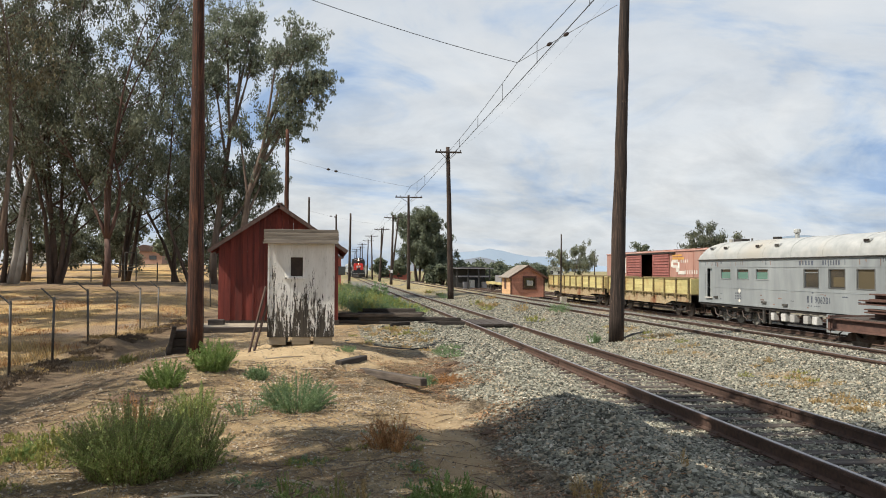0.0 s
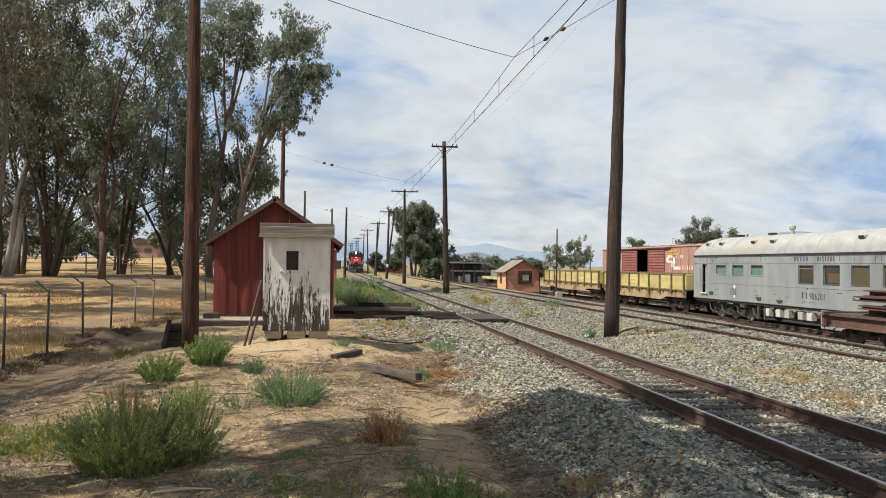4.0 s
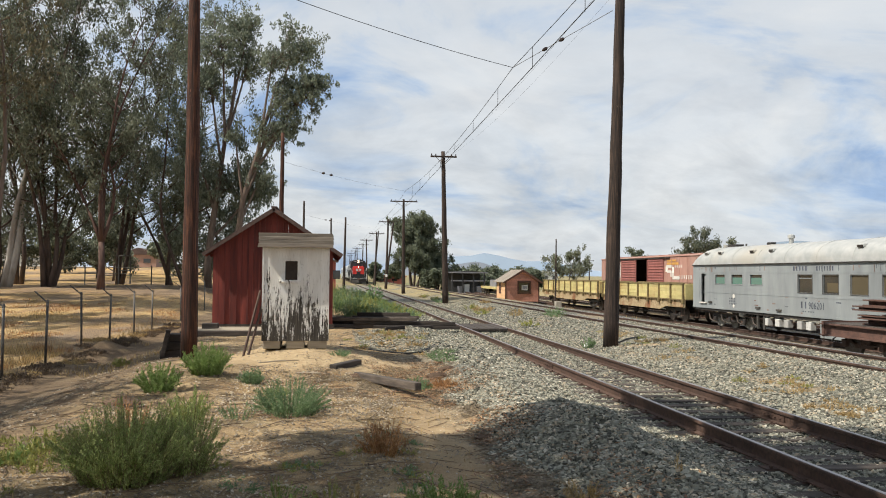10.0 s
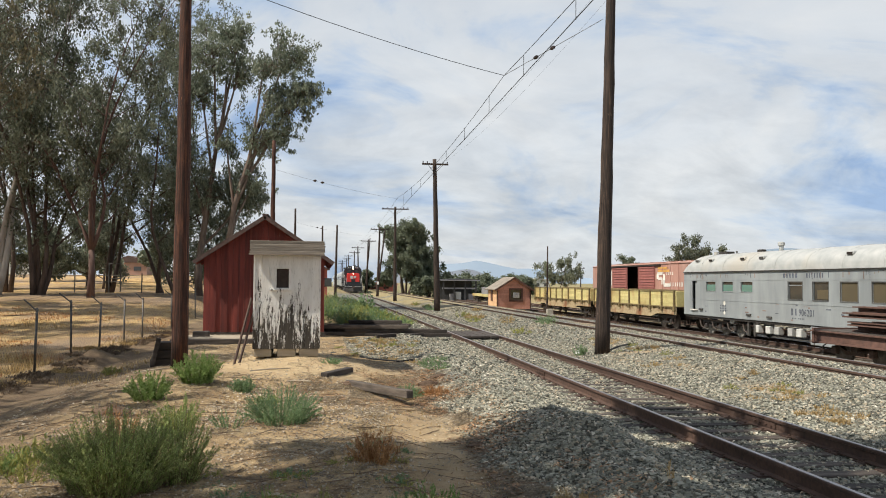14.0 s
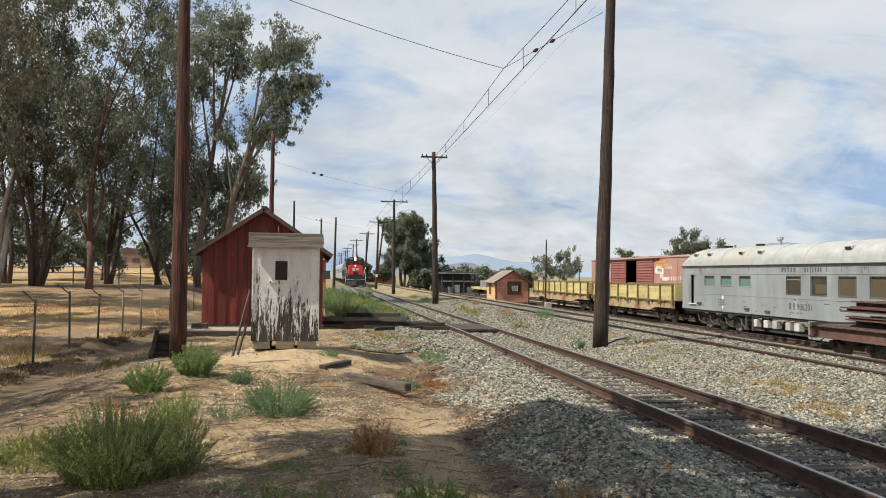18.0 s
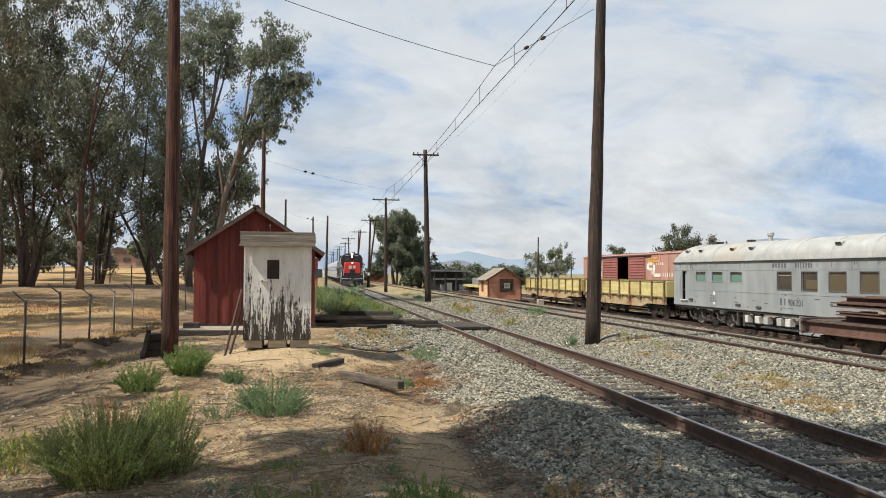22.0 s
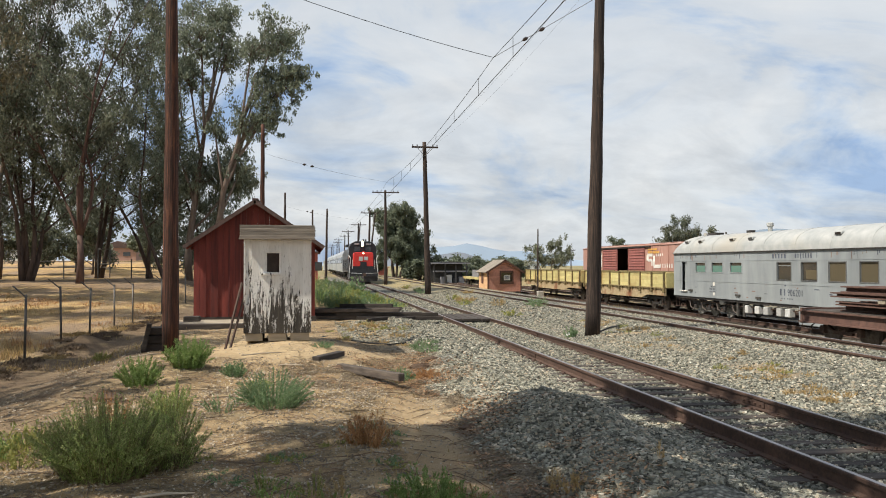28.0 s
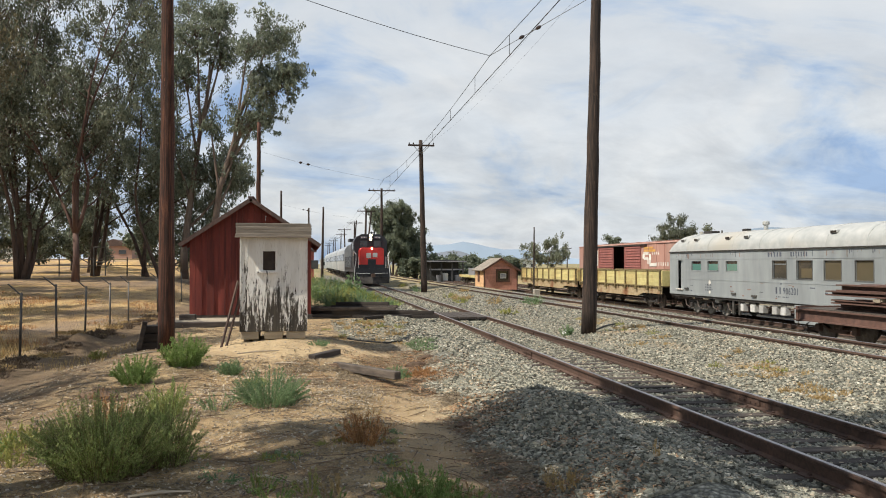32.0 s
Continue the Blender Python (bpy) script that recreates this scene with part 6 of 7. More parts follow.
for i in (0, 2, 4, 5, 6, 9):
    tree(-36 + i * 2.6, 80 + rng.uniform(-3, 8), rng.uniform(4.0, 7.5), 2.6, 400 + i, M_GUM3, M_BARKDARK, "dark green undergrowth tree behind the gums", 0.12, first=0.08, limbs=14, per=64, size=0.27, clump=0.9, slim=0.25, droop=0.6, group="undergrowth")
# the open-crowned gums over the red shed


def open_gum(x, y, h, lean, lumps, seed, label):
    """A forked gum: each limb ends in a lump of crown (across, depth, height, reach, clumps)."""
    rr = np.random.default_rng(seed)
    t = thing("tree", pose(x, y, lie(x, y) - 0.1), label, "tree", "gum trees")
    wood, cs, rs = G(), [], []
    n = 9
    spine = [Vector((lean * h * (i / n) ** 1.4 + rr.normal() * 0.1, rr.normal() * 0.1, h * i / n)) for i in range(n + 1)]
    wood.tube(spine, [0.3 * (1 - 0.8 * i / n) for i in range(n + 1)], 9)
    for lx, ly, lz, r, k in lumps:
        i = max(2, min(n - 1, int(n * (lz - r * 1.6) / h * 0.8)))
        p, e = spine[i], Vector((lx, ly, lz))
        pts = [p, p.lerp(e, 0.33) + Vector((0, 0, -0.12 * r)), p.lerp(e, 0.7) + Vector((rr.normal() * 0.15, 0, 0.1)), e]
        wood.tube(pts, [0.13, 0.1, 0.07, 0.03], 6, False)
        for m in range(k):
            d = Vector(rr.normal(size=3)).normalized() * r * rr.random() ** 0.45
            q = e + Vector((d.x, d.y, d.z * 0.8))
            f = pts[2].lerp(pts[3], rr.random())
            wood.tube([f, f.lerp(q, 0.5) + Vector((0, 0, 0.1)), q], [0.035, 0.022, 0.008], 4, False)
            cs.append(tuple(q)); rs.append(rr.uniform(0.25, 0.5))
            for w in range(4):
                g = q + Vector(rr.normal(size=3)) * 0.42
                wood.tube([f.lerp(q, 0.6), g], [0.012, 0.004], 3, False)
                cs.append((g.x, g.y, g.z - 0.1)); rs.append(rr.uniform(0.18, 0.42))
    part("trunk", wood, M_BARK, t, smooth=True)
    v, f = leaves(cs, rs, 27, 0.22, rr, 0.9, 0.2, 1.2)
    me = bpy.data.meshes.new("crown")
    me.from_pydata(v.tolist(), [], f.tolist())
    me.materials.append(M_GUM)
    part("crown", me, M_GUM, t)


OPEN = "open-crowned gum with pale forked limbs over the red shed"
open_gum(-7.0, 60, 15.5, 0.2, ((4.5, 0.4, 18.3, 1.9, 26), (2.9, -0.6, 17.4, 1.5, 16), (5.3, 0.3, 15.0, 1.7, 24), (3.6, -0.3, 14.6, 1.4, 16), (5.9, 0.0, 15.6, 0.8, 10), (2.9, 0.4, 12.0, 1.6, 22), (3.9, 0.0, 12.4, 0.9, 8), (0.2, 0.3, 11.5, 0.9, 9), (1.8, 0.6, 8.9, 1.3, 14)), 41, OPEN)
open_gum(-8.6, 61.5, 16.5, 0.1, ((2.2, 0.3, 19.3, 1.7, 24), (0.6, -0.4, 18.0, 1.7, 22), (2.4, 0.2, 16.4, 1.6, 18), (-0.2, 0.0, 14.8, 1.6, 16), (0.6, 0.4, 7.8, 1.7, 22), (3.0, 0.5, 7.2, 1.5, 18), (-0.8, 0.2, 10.6, 1.3, 12)), 47, OPEN)
# unseen trees left of the viewer, added to shade foreground, field and grove
SHADE = "tall gum tree out of view, added for its shade"
for i, (x, y, h, s) in enumerate(((-5.4, 6.8, 15, 3.6), (-7.9, 6.2, 15, 3.4), (-17.0, 14.5, 13, 3.6), (-3.2, -1.5, 17, 4.4), (-13.0, 2.5, 16, 4.5), (-18.5, 16.0, 13, 4.0), (-19.5, 25, 16, 4.5), (-22.5, 34, 18, 4.5), (-24.5, 43, 18, 4.2), (-33, 46, 19, 5), (-13.6, 13.0, 10.5, 3.2), (-13.0, 18.0, 13, 3.4), (-14.6, 23.0, 15, 3.4), (-31.5, 56, 25, 4.5), (-31, 63, 26, 4.5), (-36, 60, 27, 5), (-5.2, 4.4, 13.0, 3.6))):
    tree(x, y, h, s, 60 + i, M_GUM, M_BARK, SHADE, 0.33, first=0.62 if i in (0, 1) else 0.45, limbs=(11, 17, 15)[(0, 1, 16).index(i)] if i in (0, 1, 16) else 11, per=(26, 28, 36, 20, 12, 60, 60, 70, 70, 60, 16, 26, 24, 70, 70, 70, 28)[i], size=0.32, clump=(0.5, 0.6, 0.52)[(0, 1, 16).index(i)] if i in (0, 1, 16) else 1.15, sub=4, group="gum trees")
# right of the line and far off
gum_tree(15.4, 149, ((-0.26, 0.0, 12.2), (-0.12, 0.1, 13.4), (0.03, 0.0, 13.6), (0.2, -0.1, 12.8), (0.36, 0.0, 10.5)), 81, "large dark green round-crowned tree", M_OAK, M_BARKDARK, 0.26, 0.22, 15, 3.9, 8, 34, 0.34)
gum_tree(20.0, 152, ((0.05, 0.0, 7.5), (-0.15, 0.0, 6.0)), 82, "dark green tree beside a larger crown", M_OAK, M_BARKDARK, 0.2, 0.15, 11, 3.0, 6, 28, 0.36)
gum_tree(41.6, 140, ((-0.25, 0.0, 6.6), (0.06, 0.0, 7.0), (0.3, 0.0, 6.0)), 83, "open grey-green gum behind the gondolas", M_GUM2, M_BARK, 0.15, 0.35, 8, 2.7, 4, 26, 0.33)
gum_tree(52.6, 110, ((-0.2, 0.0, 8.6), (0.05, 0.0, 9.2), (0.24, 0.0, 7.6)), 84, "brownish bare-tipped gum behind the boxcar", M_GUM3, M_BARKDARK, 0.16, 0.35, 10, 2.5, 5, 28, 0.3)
tree(57.0, 112, 6.3, 2.4, 85, M_GUM2, M_BARKDARK, "small grey-green gum behind the silver car", 0.2, first=0.35, limbs=8, per=60, size=0.3, clump=0.8)
tree(49.3, 125, 6.2, 2.0, 86, M_OAK, M_BARKDARK, "small green tree behind the boxcar", 0.2, limbs=8, per=60, size=0.3, clump=0.8)
for i in range(12):
    x = 26 + i * 1.5
    tree(x, 165 + rng.uniform(-8, 8), rng.uniform(2.6, 3.5), 1.7, 90 + i, M_OAK, M_BARKDARK, "dark green tree in a far row", 0.2, first=0.08, limbs=9, per=70, size=0.34, clump=0.9, slim=0.4, droop=0.1, group="far tree row")
for i, (x, y, h) in enumerate(((10.5, 185, 3.5), (13, 165, 3.0), (21, 150, 4.2), (23, 148, 3.2), (17.8, 146, 2.0), (19.4, 146, 2.8), (24.5, 139, 2.2), (26.5, 142, 2.6), (-18, 96, 4), (-24, 92, 3.4), (-29, 96, 5), (-13, 104, 3.0))):
    tree(x, y, h, 1.6, 120 + i, M_OAK, M_BARKDARK, "low green shrub by the far track", 0.1, first=0.05, limbs=8, per=60, size=0.35, clump=0.8, slim=0.5, droop=0.0, group="far shrubs")

# ---- weeds and grass ----
M_RUSTWEED = leafy("rust_red_dry_weed", (0.3, 0.15, 0.06), (0.55, 0.31, 0.14), 0.35)
M_WEEDSTEM = leafy("brownish_weed_stems", (0.16, 0.13, 0.06), (0.3, 0.26, 0.12), 0.2)
M_DEAD = leafy("dead_brush", (0.06, 0.04, 0.028), (0.2, 0.14, 0.085), 0.1)


def weed(x, y, r, h, n, mat, seed, label, leaf=0.035, stem_mat=None, name="weed_clump", per=26, slim=0.13, spike=0.6):
    rr = np.random.default_rng(seed)
    z = lie(x, y) - 0.02
    w = thing(name, pose(x, y, z), label, "weed", "weeds")
    stems, cs, dirs = G(), [], []
    for i in range(n):
        a, k = rr.random() * 6.283, math.sqrt(rr.random())
        b = Vector((math.cos(a) * k * r * 0.5, math.sin(a) * k * r * 0.5, 0))
        tip = Vector((math.cos(a) * k * r, math.sin(a) * k * r, h * (1.0 - 0.45 * k * k) * rr.uniform(0.5, 1.15)))
        mid = b.lerp(tip, 0.5) + Vector((0, 0, h * 0.1))
        stems.tube([b, mid, tip], [0.004, 0.003, 0.0015], 3, False)
        for j in range(per):
            u = rr.uniform(0.06, 1.0)
            q = b.lerp(mid, u * 2) if u < 0.5 else mid.lerp(tip, u * 2 - 1)
            cs.append(tuple(q))
    tagged(part("stalk", stems, stem_mat or mat, w), kind="stuff")
    v, f = leaves(cs, [leaf * spike] * len(cs), 1, leaf, rr, -0.8, slim)
    me = bpy.data.meshes.new("foliage")
    me.from_pydata(v.tolist(), [], f.tolist())
    me.materials.append(mat)
    tagged(part("foliage", me, mat, w), kind="stuff")
    return w


weed(-1.84, 7.95, 0.7, 0.74, 520, M_WEEDDARK, 1, "large olive-green bushy weed on bare soil", 0.026, M_WEEDSTEM, per=80, slim=0.14, spike=0.6)
weed(-1.36, 8.25, 0.45, 0.66, 150, M_WEEDDARK, 2, "olive-green weed beside a larger clump", 0.026, M_WEEDSTEM, per=70, slim=0.14, spike=0.6)
weed(-1.7, 10.6, 0.42, 0.5, 40, M_WEEDDARK, 31, "wispy olive weed on the soil bank", 0.045, per=36, slim=0.12, spike=0.45)
weed(-2.35, 10.3, 0.34, 0.5, 50, M_RUSTWEED, 32, "dry reddish weed stalks on the soil", 0.04, per=14, slim=0.12)
weed(-2.1, 14.9, 0.48, 0.55, 150, M_WEED, 3, "bright green weed clump on the sandy hump", 0.04, per=52, slim=0.15)
weed(-2.65, 13.5, 0.4, 0.46, 110, M_WEED, 4, "bright green weed clump on bare soil", 0.04, per=46, slim=0.15)
weed(-0.5, 11.6, 0.62, 0.52, 200, M_WEEDBLUE, 5, "blue-green wispy weed clump on bare soil", 0.03, per=52, slim=0.14, spike=0.6)
weed(-1.28, 14.3, 0.24, 0.28, 50, M_WEEDBLUE, 6, "small round blue-green weed", 0.04, per=40)
weed(0.95, 6.75, 0.36, 0.34, 70, M_WEED, 7, "fresh green low weed at the path's edge", 0.035, per=45)
weed(-1.15, 11.1, 0.3, 0.3, 26, M_WEEDBLUE, 8, "small blue-green weed on bare soil", 0.03)
weed(-0.75, 12.9, 0.22, 0.2, 30, M_WEEDDARK, 9, "small olive weed on bare soil", 0.035)
weed(1.55, 14.9, 0.32, 0.2, 40, M_WEEDBLUE, 10, "low green weed at the ballast edge", 0.04)
for i, (x, y) in enumerate(((2.5, 18.6), (2.75, 19.3), (2.6, 17.9))):
    weed(x, y, 0.4, 0.16, 50, M_WEEDBLUE, 720 + i, "low green weed on the ballast shoulder", 0.04, per=18)
weed(1.6, 14.5, 0.3, 0.22, 50, M_WEEDBLUE, 725, "low green weed at the ballast edge", 0.035, per=24)
weed(2.05, 14.6, 0.34, 0.18, 60, M_RUSTWEED, 12, "low brownish weed at the ballast edge", 0.04)
weed(0.62, 8.9, 0.36, 0.36, 80, M_RUSTWEED, 11, "dry orange-brown grass tuft on bare soil", 0.06, per=14, slim=0.09, spike=0.3)
weed(0.25, 17.0, 0.35, 0.12, 30, M_WEEDBLUE, 13, "low green weed beside a charred timber", 0.04)
weed(7.35, 22.6, 0.25, 0.35, 40, M_WEEDBLUE, 14, "green weed at a pole's foot", 0.05)
weed(2.25, 7.0, 0.3, 0.22, 40, M_STRAW, 16, "dry reddish weed at the foot of the ballast", 0.05, per=10, slim=0.1)
for i in range(22):
    weed(rng.uniform(-0.7, 1.5), rng.uniform(6.2, 7.3), 0.2, rng.uniform(0.1, 0.24), 12, (M_YGRASS, M_WEED, M_STRAW)[i % 3], 700 + i, "thin pale green grass stalks on soil", 0.035, per=16, name="grass_tuft", slim=0.12, spike=0.4)
weed(2.95, 6.6, 0.05, 0.22, 6, M_STRAW, 15, "thin dry grass stalk on the ballast", 0.05, per=5, slim=0.1)
for i, (x, y, r, h, mat) in enumerate(((-3.0, 9.4, 0.5, 0.3, M_YGRASS), (-1.75, 10.9, 0.35, 0.35, M_YGRASS), (-1.9, 9.9, 0.4, 0.25, M_WEED), (-4.6, 19.4, 0.25, 0.2, M_YGRASS))):
    weed(x, y, r, h, 45, mat, 20 + i, "yellow-green grass tuft on bare soil", 0.06, per=12, name="grass_tuft", slim=0.14)
for i in range(12):
    weed(rng.uniform(-3.6, -2.7), rng.uniform(7.2, 10.4), 0.28, rng.uniform(0.1, 0.22), 20, (M_YGRASS, M_WEED, M_YGRASS)[i % 3], 500 + i, "low yellow-green grass on bare soil", 0.05, per=14, name="grass_tuft", slim=0.12)
for i in range(16):
    weed(rng.uniform(-1.2, 0.9), rng.uniform(6.4, 10.2), 0.25, rng.uniform(0.03, 0.09), 16, (M_WEEDBLUE, M_YGRASS)[i % 2], 540 + i, "low green grass at the path's edge", 0.035, per=14, name="grass_tuft", slim=0.14)
for i in range(96):
    x, y = rng.uniform(0.2, 4.0), 35 + 45 * rng.random() ** 1.3
    weed(x, y, rng.uniform(0.45, 0.8), rng.uniform(0.5, 1.0) * (1.45 - 0.27 * x), 24, (M_WEEDBLUE, M_WEEDDARK, M_WEEDBLUE, M_WEEDBLUE, M_WEED, M_WEEDBLUE, M_YGRASS)[i % 7], 40 + i, "tall green weeds beside the track", 0.1, per=22, slim=0.1, spike=0.4)
weed(2.9, 52.0, 0.55, 1.45, 14, M_WEEDBLUE, 99, "tall broad-leaved weed beside the track", 0.24, per=9, slim=0.3)
for i in range(16):
    x, y = 8.6 + rng.uniform(-0.6, 1.6), rng.uniform(30, 75)
    weed(x, y, 0.5, rng.uniform(0.25, 0.5), 26, (M_STRAW, M_YGRASS, M_WEEDBLUE)[i % 3], 140 + i, "dry grass between the tracks", 0.1, per=10, name="grass_tuft", slim=0.14)


# low tufts drawn for the shaded litter strip at the fence foot
for i in range(46):
    y = 13.0 + i * 0.52
    weed(FENCE_X + 0.35 + rng.uniform(-0.2, 0.25), y, 0.42, rng.uniform(0.06, 0.15), 40, M_DEAD if i % 5 else M_STRAW, 200 + i, "low brown tufts for the dark strip along the fence", 0.06, per=14, name="dead_brush", slim=0.14)

for i in range(46):
    x, y = rng.choice(((9.2, 22.3), (8.75, 14.9), (8.0, 12.0), (8.9, 19.8), (9.4, 26.0), (8.75, 15.4)))
    weed(x + rng.gauss(0, 0.35), y + rng.gauss(0, 0.7), rng.uniform(0.12, 0.3), rng.uniform(0.06, 0.16), 22, (M_STRAW, M_STRAW, M_STRAW, M_STRAW, M_YGRASS)[i % 5], 300 + i, "short dry straw on the ballast", 0.05, per=7, name="grass_tuft", slim=0.12)


for i in range(34):
    x, y = rng.gauss(1.7, 0.7), rng.gauss(23.0, 2.0)
    weed(x, y, rng.uniform(0.12, 0.28), rng.uniform(0.08, 0.2), 22, (M_STRAW, M_STRAW, M_YGRASS)[i % 3], 600 + i, "short dry straw on the sandy mound", 0.05, per=7, name="grass_tuft", slim=0.12)


def dry_grass():
    """Thin straw over the field and in streaks on the yard."""
    rr = np.random.default_rng(5)
    g = []
    for x0, x1, y0, y1, n, h in ((-22, -6.9, 17, 48, 36000, 0.085), (-13, -7.0, 17, 27, 9000, 0.2), (-5.8, -3.6, 16, 34, 2500, 0.09), (-3, 1.8, 6, 17, 1500, 0.06), (13, 16, 15, 60, 1500, 0.12)):
        xs, ys = rr.uniform(x0, x1, n), rr.uniform(y0, y1, n)
        for x, y in zip(xs, ys):
            if noise.noise(Vector((x * 0.5, y * 0.35, 9.0))) < 0.09:
                continue
            z = lie(x, y)
            a, k = rr.random() * 6.283, h * rr.uniform(0.5, 1.5)
            c, s = math.cos(a), math.sin(a)
            w = 0.004 + 0.0003 * y
            g.append(((x - s * w, y + c * w, z), (x + s * w, y - c * w, z), (x + c * k * 0.5, y + s * k * 0.5, z + k)))
    v = [p for q in g for p in q]
    me = bpy.data.meshes.new("dry_grass")
    me.from_pydata(v, [], [(3 * i, 3 * i + 1, 3 * i + 2) for i in range(len(g))])
    me.materials.append(M_STRAW)
    me.materials.append(M_RUSTWEED)
    me.polygons.foreach_set("material_index", [1 if noise.noise(Vector((g[i][0][0] * 0.35, g[i][0][1] * 0.2, 3.0))) > 0.02 and g[i][0][0] < -6.5 else 0 for i in range(len(g))])
    tagged(new("dry_grass", me), "thin straw-coloured dry grass on the field", "grass", kind="stuff")


dry_grass()

# ---- loose stone, litter ----


def scatter(name, areas, mat, label, seed, flat=0.7):
    """Small uneven stones, eight corners each."""
    rr = np.random.default_rng(seed)
    base = np.array([(a, b, c) for a in (-0.7, 0.7) for b in (-0.7, 0.7) for c in (-0.7, 0.7)], float)
    tri = np.array([(0, 1, 3, 2), (4, 6, 7, 5), (0, 4, 5, 1), (2, 3, 7, 6), (0, 2, 6, 4), (1, 5, 7, 3)])
    vs, fs, k = [], [], 0
    for x0, x1, y0, y1, n, r, edge in areas:
        xs, ys = rr.uniform(x0, x1, n), y0 + (y1 - y0) * rr.random(n) ** 1.25
        for x, y in zip(xs, ys):
            if edge and x < edge + 0.5 * noise.noise(Vector((y * 0.7, 0, 2))) + 0.35 * rr.random():
                continue
            if any(((x - p[0]) / p[2]) ** 2 + ((y - p[1]) / p[3]) ** 2 + 0.5 * rr.random() < 1 and rr.random() < p[4] for p in PATCHES):
                continue
            s = r * rr.uniform(0.5, 1.5)
            q = base * s * rr.uniform(0.7, 1.25, (8, 1)) + rr.normal(size=(8, 3)) * s * 0.2
            q[:, 2] *= flat
            a = rr.random() * 6.283
            c, w = math.cos(a), math.sin(a)
            e = rr.normal() * 0.5
            q = q @ np.array([(1, 0, 0), (0, math.cos(e), -math.sin(e)), (0, math.sin(e), math.cos(e))])
            q = q @ np.array([(c, -w, 0), (w, c, 0), (0, 0, 1)])
            q += (x, y, lie(x, y) + s * 0.25)
            vs.append(q)
            fs.append(tri + 8 * k)
            k += 1
    me = bpy.data.meshes.new(name)
    me.from_pydata(np.concatenate(vs).tolist(), [], np.concatenate(fs).tolist())
    me.materials.append(mat)
    tagged(new(name, me), label, "stones", kind="stuff")


scatter("ballast_stones", [(1.5, 4.6, 6, 15, 44000, 0.021, 2.0), (2.0, 4.6, 15, 30, 18000, 0.024, 2.5), (4.5, 6.9, 6.5, 26, 17000, 0.02, 0), (6.9, 10.6, 8, 28, 36000, 0.02, 0), (10.6, 16, 12, 34, 16000, 0.022, 0), (4.6, 6.8, 26, 60, 5000, 0.03, 0), (2.6, 4.6, 30, 60, 3500, 0.03, 0), (6.9, 10.4, 28, 60, 9000, 0.028, 0), (0.8, 2.8, 20, 28, 2500, 0.025, 0)], M_STONE, "loose grey crushed ballast stones", 3)
scatter("pebbles", [(-5, 2.4, 5.5, 27, 4200, 0.014, 0), (-3.4, 2.4, 5.8, 13, 9000, 0.009, 0), (-1.6, 1.2, 11.5, 16, 3500, 0.012, 0)], M_PEBBLE, "pale pebbles on the trodden soil", 8)


def litter():
    """Chips of bark and dead leaves on the soil."""
    rr = np.random.default_rng(12)
    g = []
    for i in range(60000):
        x, y = rr.uniform(-5, 2.6), 5.8 + 12 * rr.random() ** 1.2
        if i % 5 == 0:
            x, y = rr.normal(0.7, 0.7), rr.normal(14.6, 1.3)
        elif i % 5 == 2:
            x, y = rr.uniform(-1.0, 2.8), rr.uniform(17, 27)
        elif i % 5 == 1:
            x, y = rr.normal(2.1, 0.3), rr.uniform(6, 15)
        if noise.noise(Vector((x * 1.9, y * 1.3, 4.0))) + 0.5 * noise.noise(Vector((x * 5.0, y * 3.5, 2.0))) < -0.12 + 0.2 * rr.random():
            continue
        if (((x + 0.4) / 1.7) ** 2 + ((y - 17.2) / 1.5) ** 2 < 1 or ((x - 1.35) / 0.5) ** 2 + ((y - 10) / 3.6) ** 2 < 1) and i % 7:
            continue
        z = lie(x, y) + 0.006
        a, l, w = rr.random() * 6.283, rr.uniform(0.012, 0.06), rr.uniform(0.004, 0.014)
        if i % 14 == 0:
            l, w = rr.uniform(0.06, 0.2), rr.uniform(0.006, 0.012)
        c, s = math.cos(a), math.sin(a)
        g.append([(x - c * l, y - s * l, z), (x + s * w, y - c * w, z + 0.004), (x + c * l, y + s * l, z + rr.random() * 0.02), (x - s * w, y + c * w, z + 0.004)])
    me = bpy.data.meshes.new("bark_litter")
    me.from_pydata([p for q in g for p in q], [], [(4 * i, 4 * i + 1, 4 * i + 2, 4 * i + 3) for i in range(len(g))])
    me.materials.append(M_BARKCHIP)
    tagged(new("bark_litter", me), "brown bark chips and dead leaves on soil", "litter", kind="stuff")


def leaf_litter():
    """Reddish dead leaves gathered at the foot of the ballast."""
    rr = np.random.default_rng(77)
    g = []
    for i in range(9000):
        x, y = rr.normal(2.25, 0.33), 5.8 + 12 * rr.random() ** 1.1
        if i % 3 == 0:
            x, y = rr.normal(1.3, 0.8), rr.normal(15.2, 1.1)
        if noise.noise(Vector((x * 1.1, y * 0.8, 14.0))) < -0.08:
            continue
        z = lie(x, y) + 0.012 + 0.02 * rr.random()
        a, l, w = rr.random() * 6.283, rr.uniform(0.015, 0.05), rr.uniform(0.006, 0.016)
        c, s = math.cos(a), math.sin(a)
        g.append([(x - c * l, y - s * l, z), (x + s * w, y - c * w, z + 0.01), (x + c * l, y + s * l, z + rr.random() * 0.025), (x - s * w, y + c * w, z + 0.01)])
    me = bpy.data.meshes.new("leaf_litter")
    me.from_pydata([p for q in g for p in q], [], [(4 * i, 4 * i + 1, 4 * i + 2, 4 * i + 3) for i in range(len(g))])
    me.materials.append(M_DEADLEAF)
    tagged(new("leaf_litter", me), "reddish dead leaves along the foot of ballast", "litter", kind="stuff")


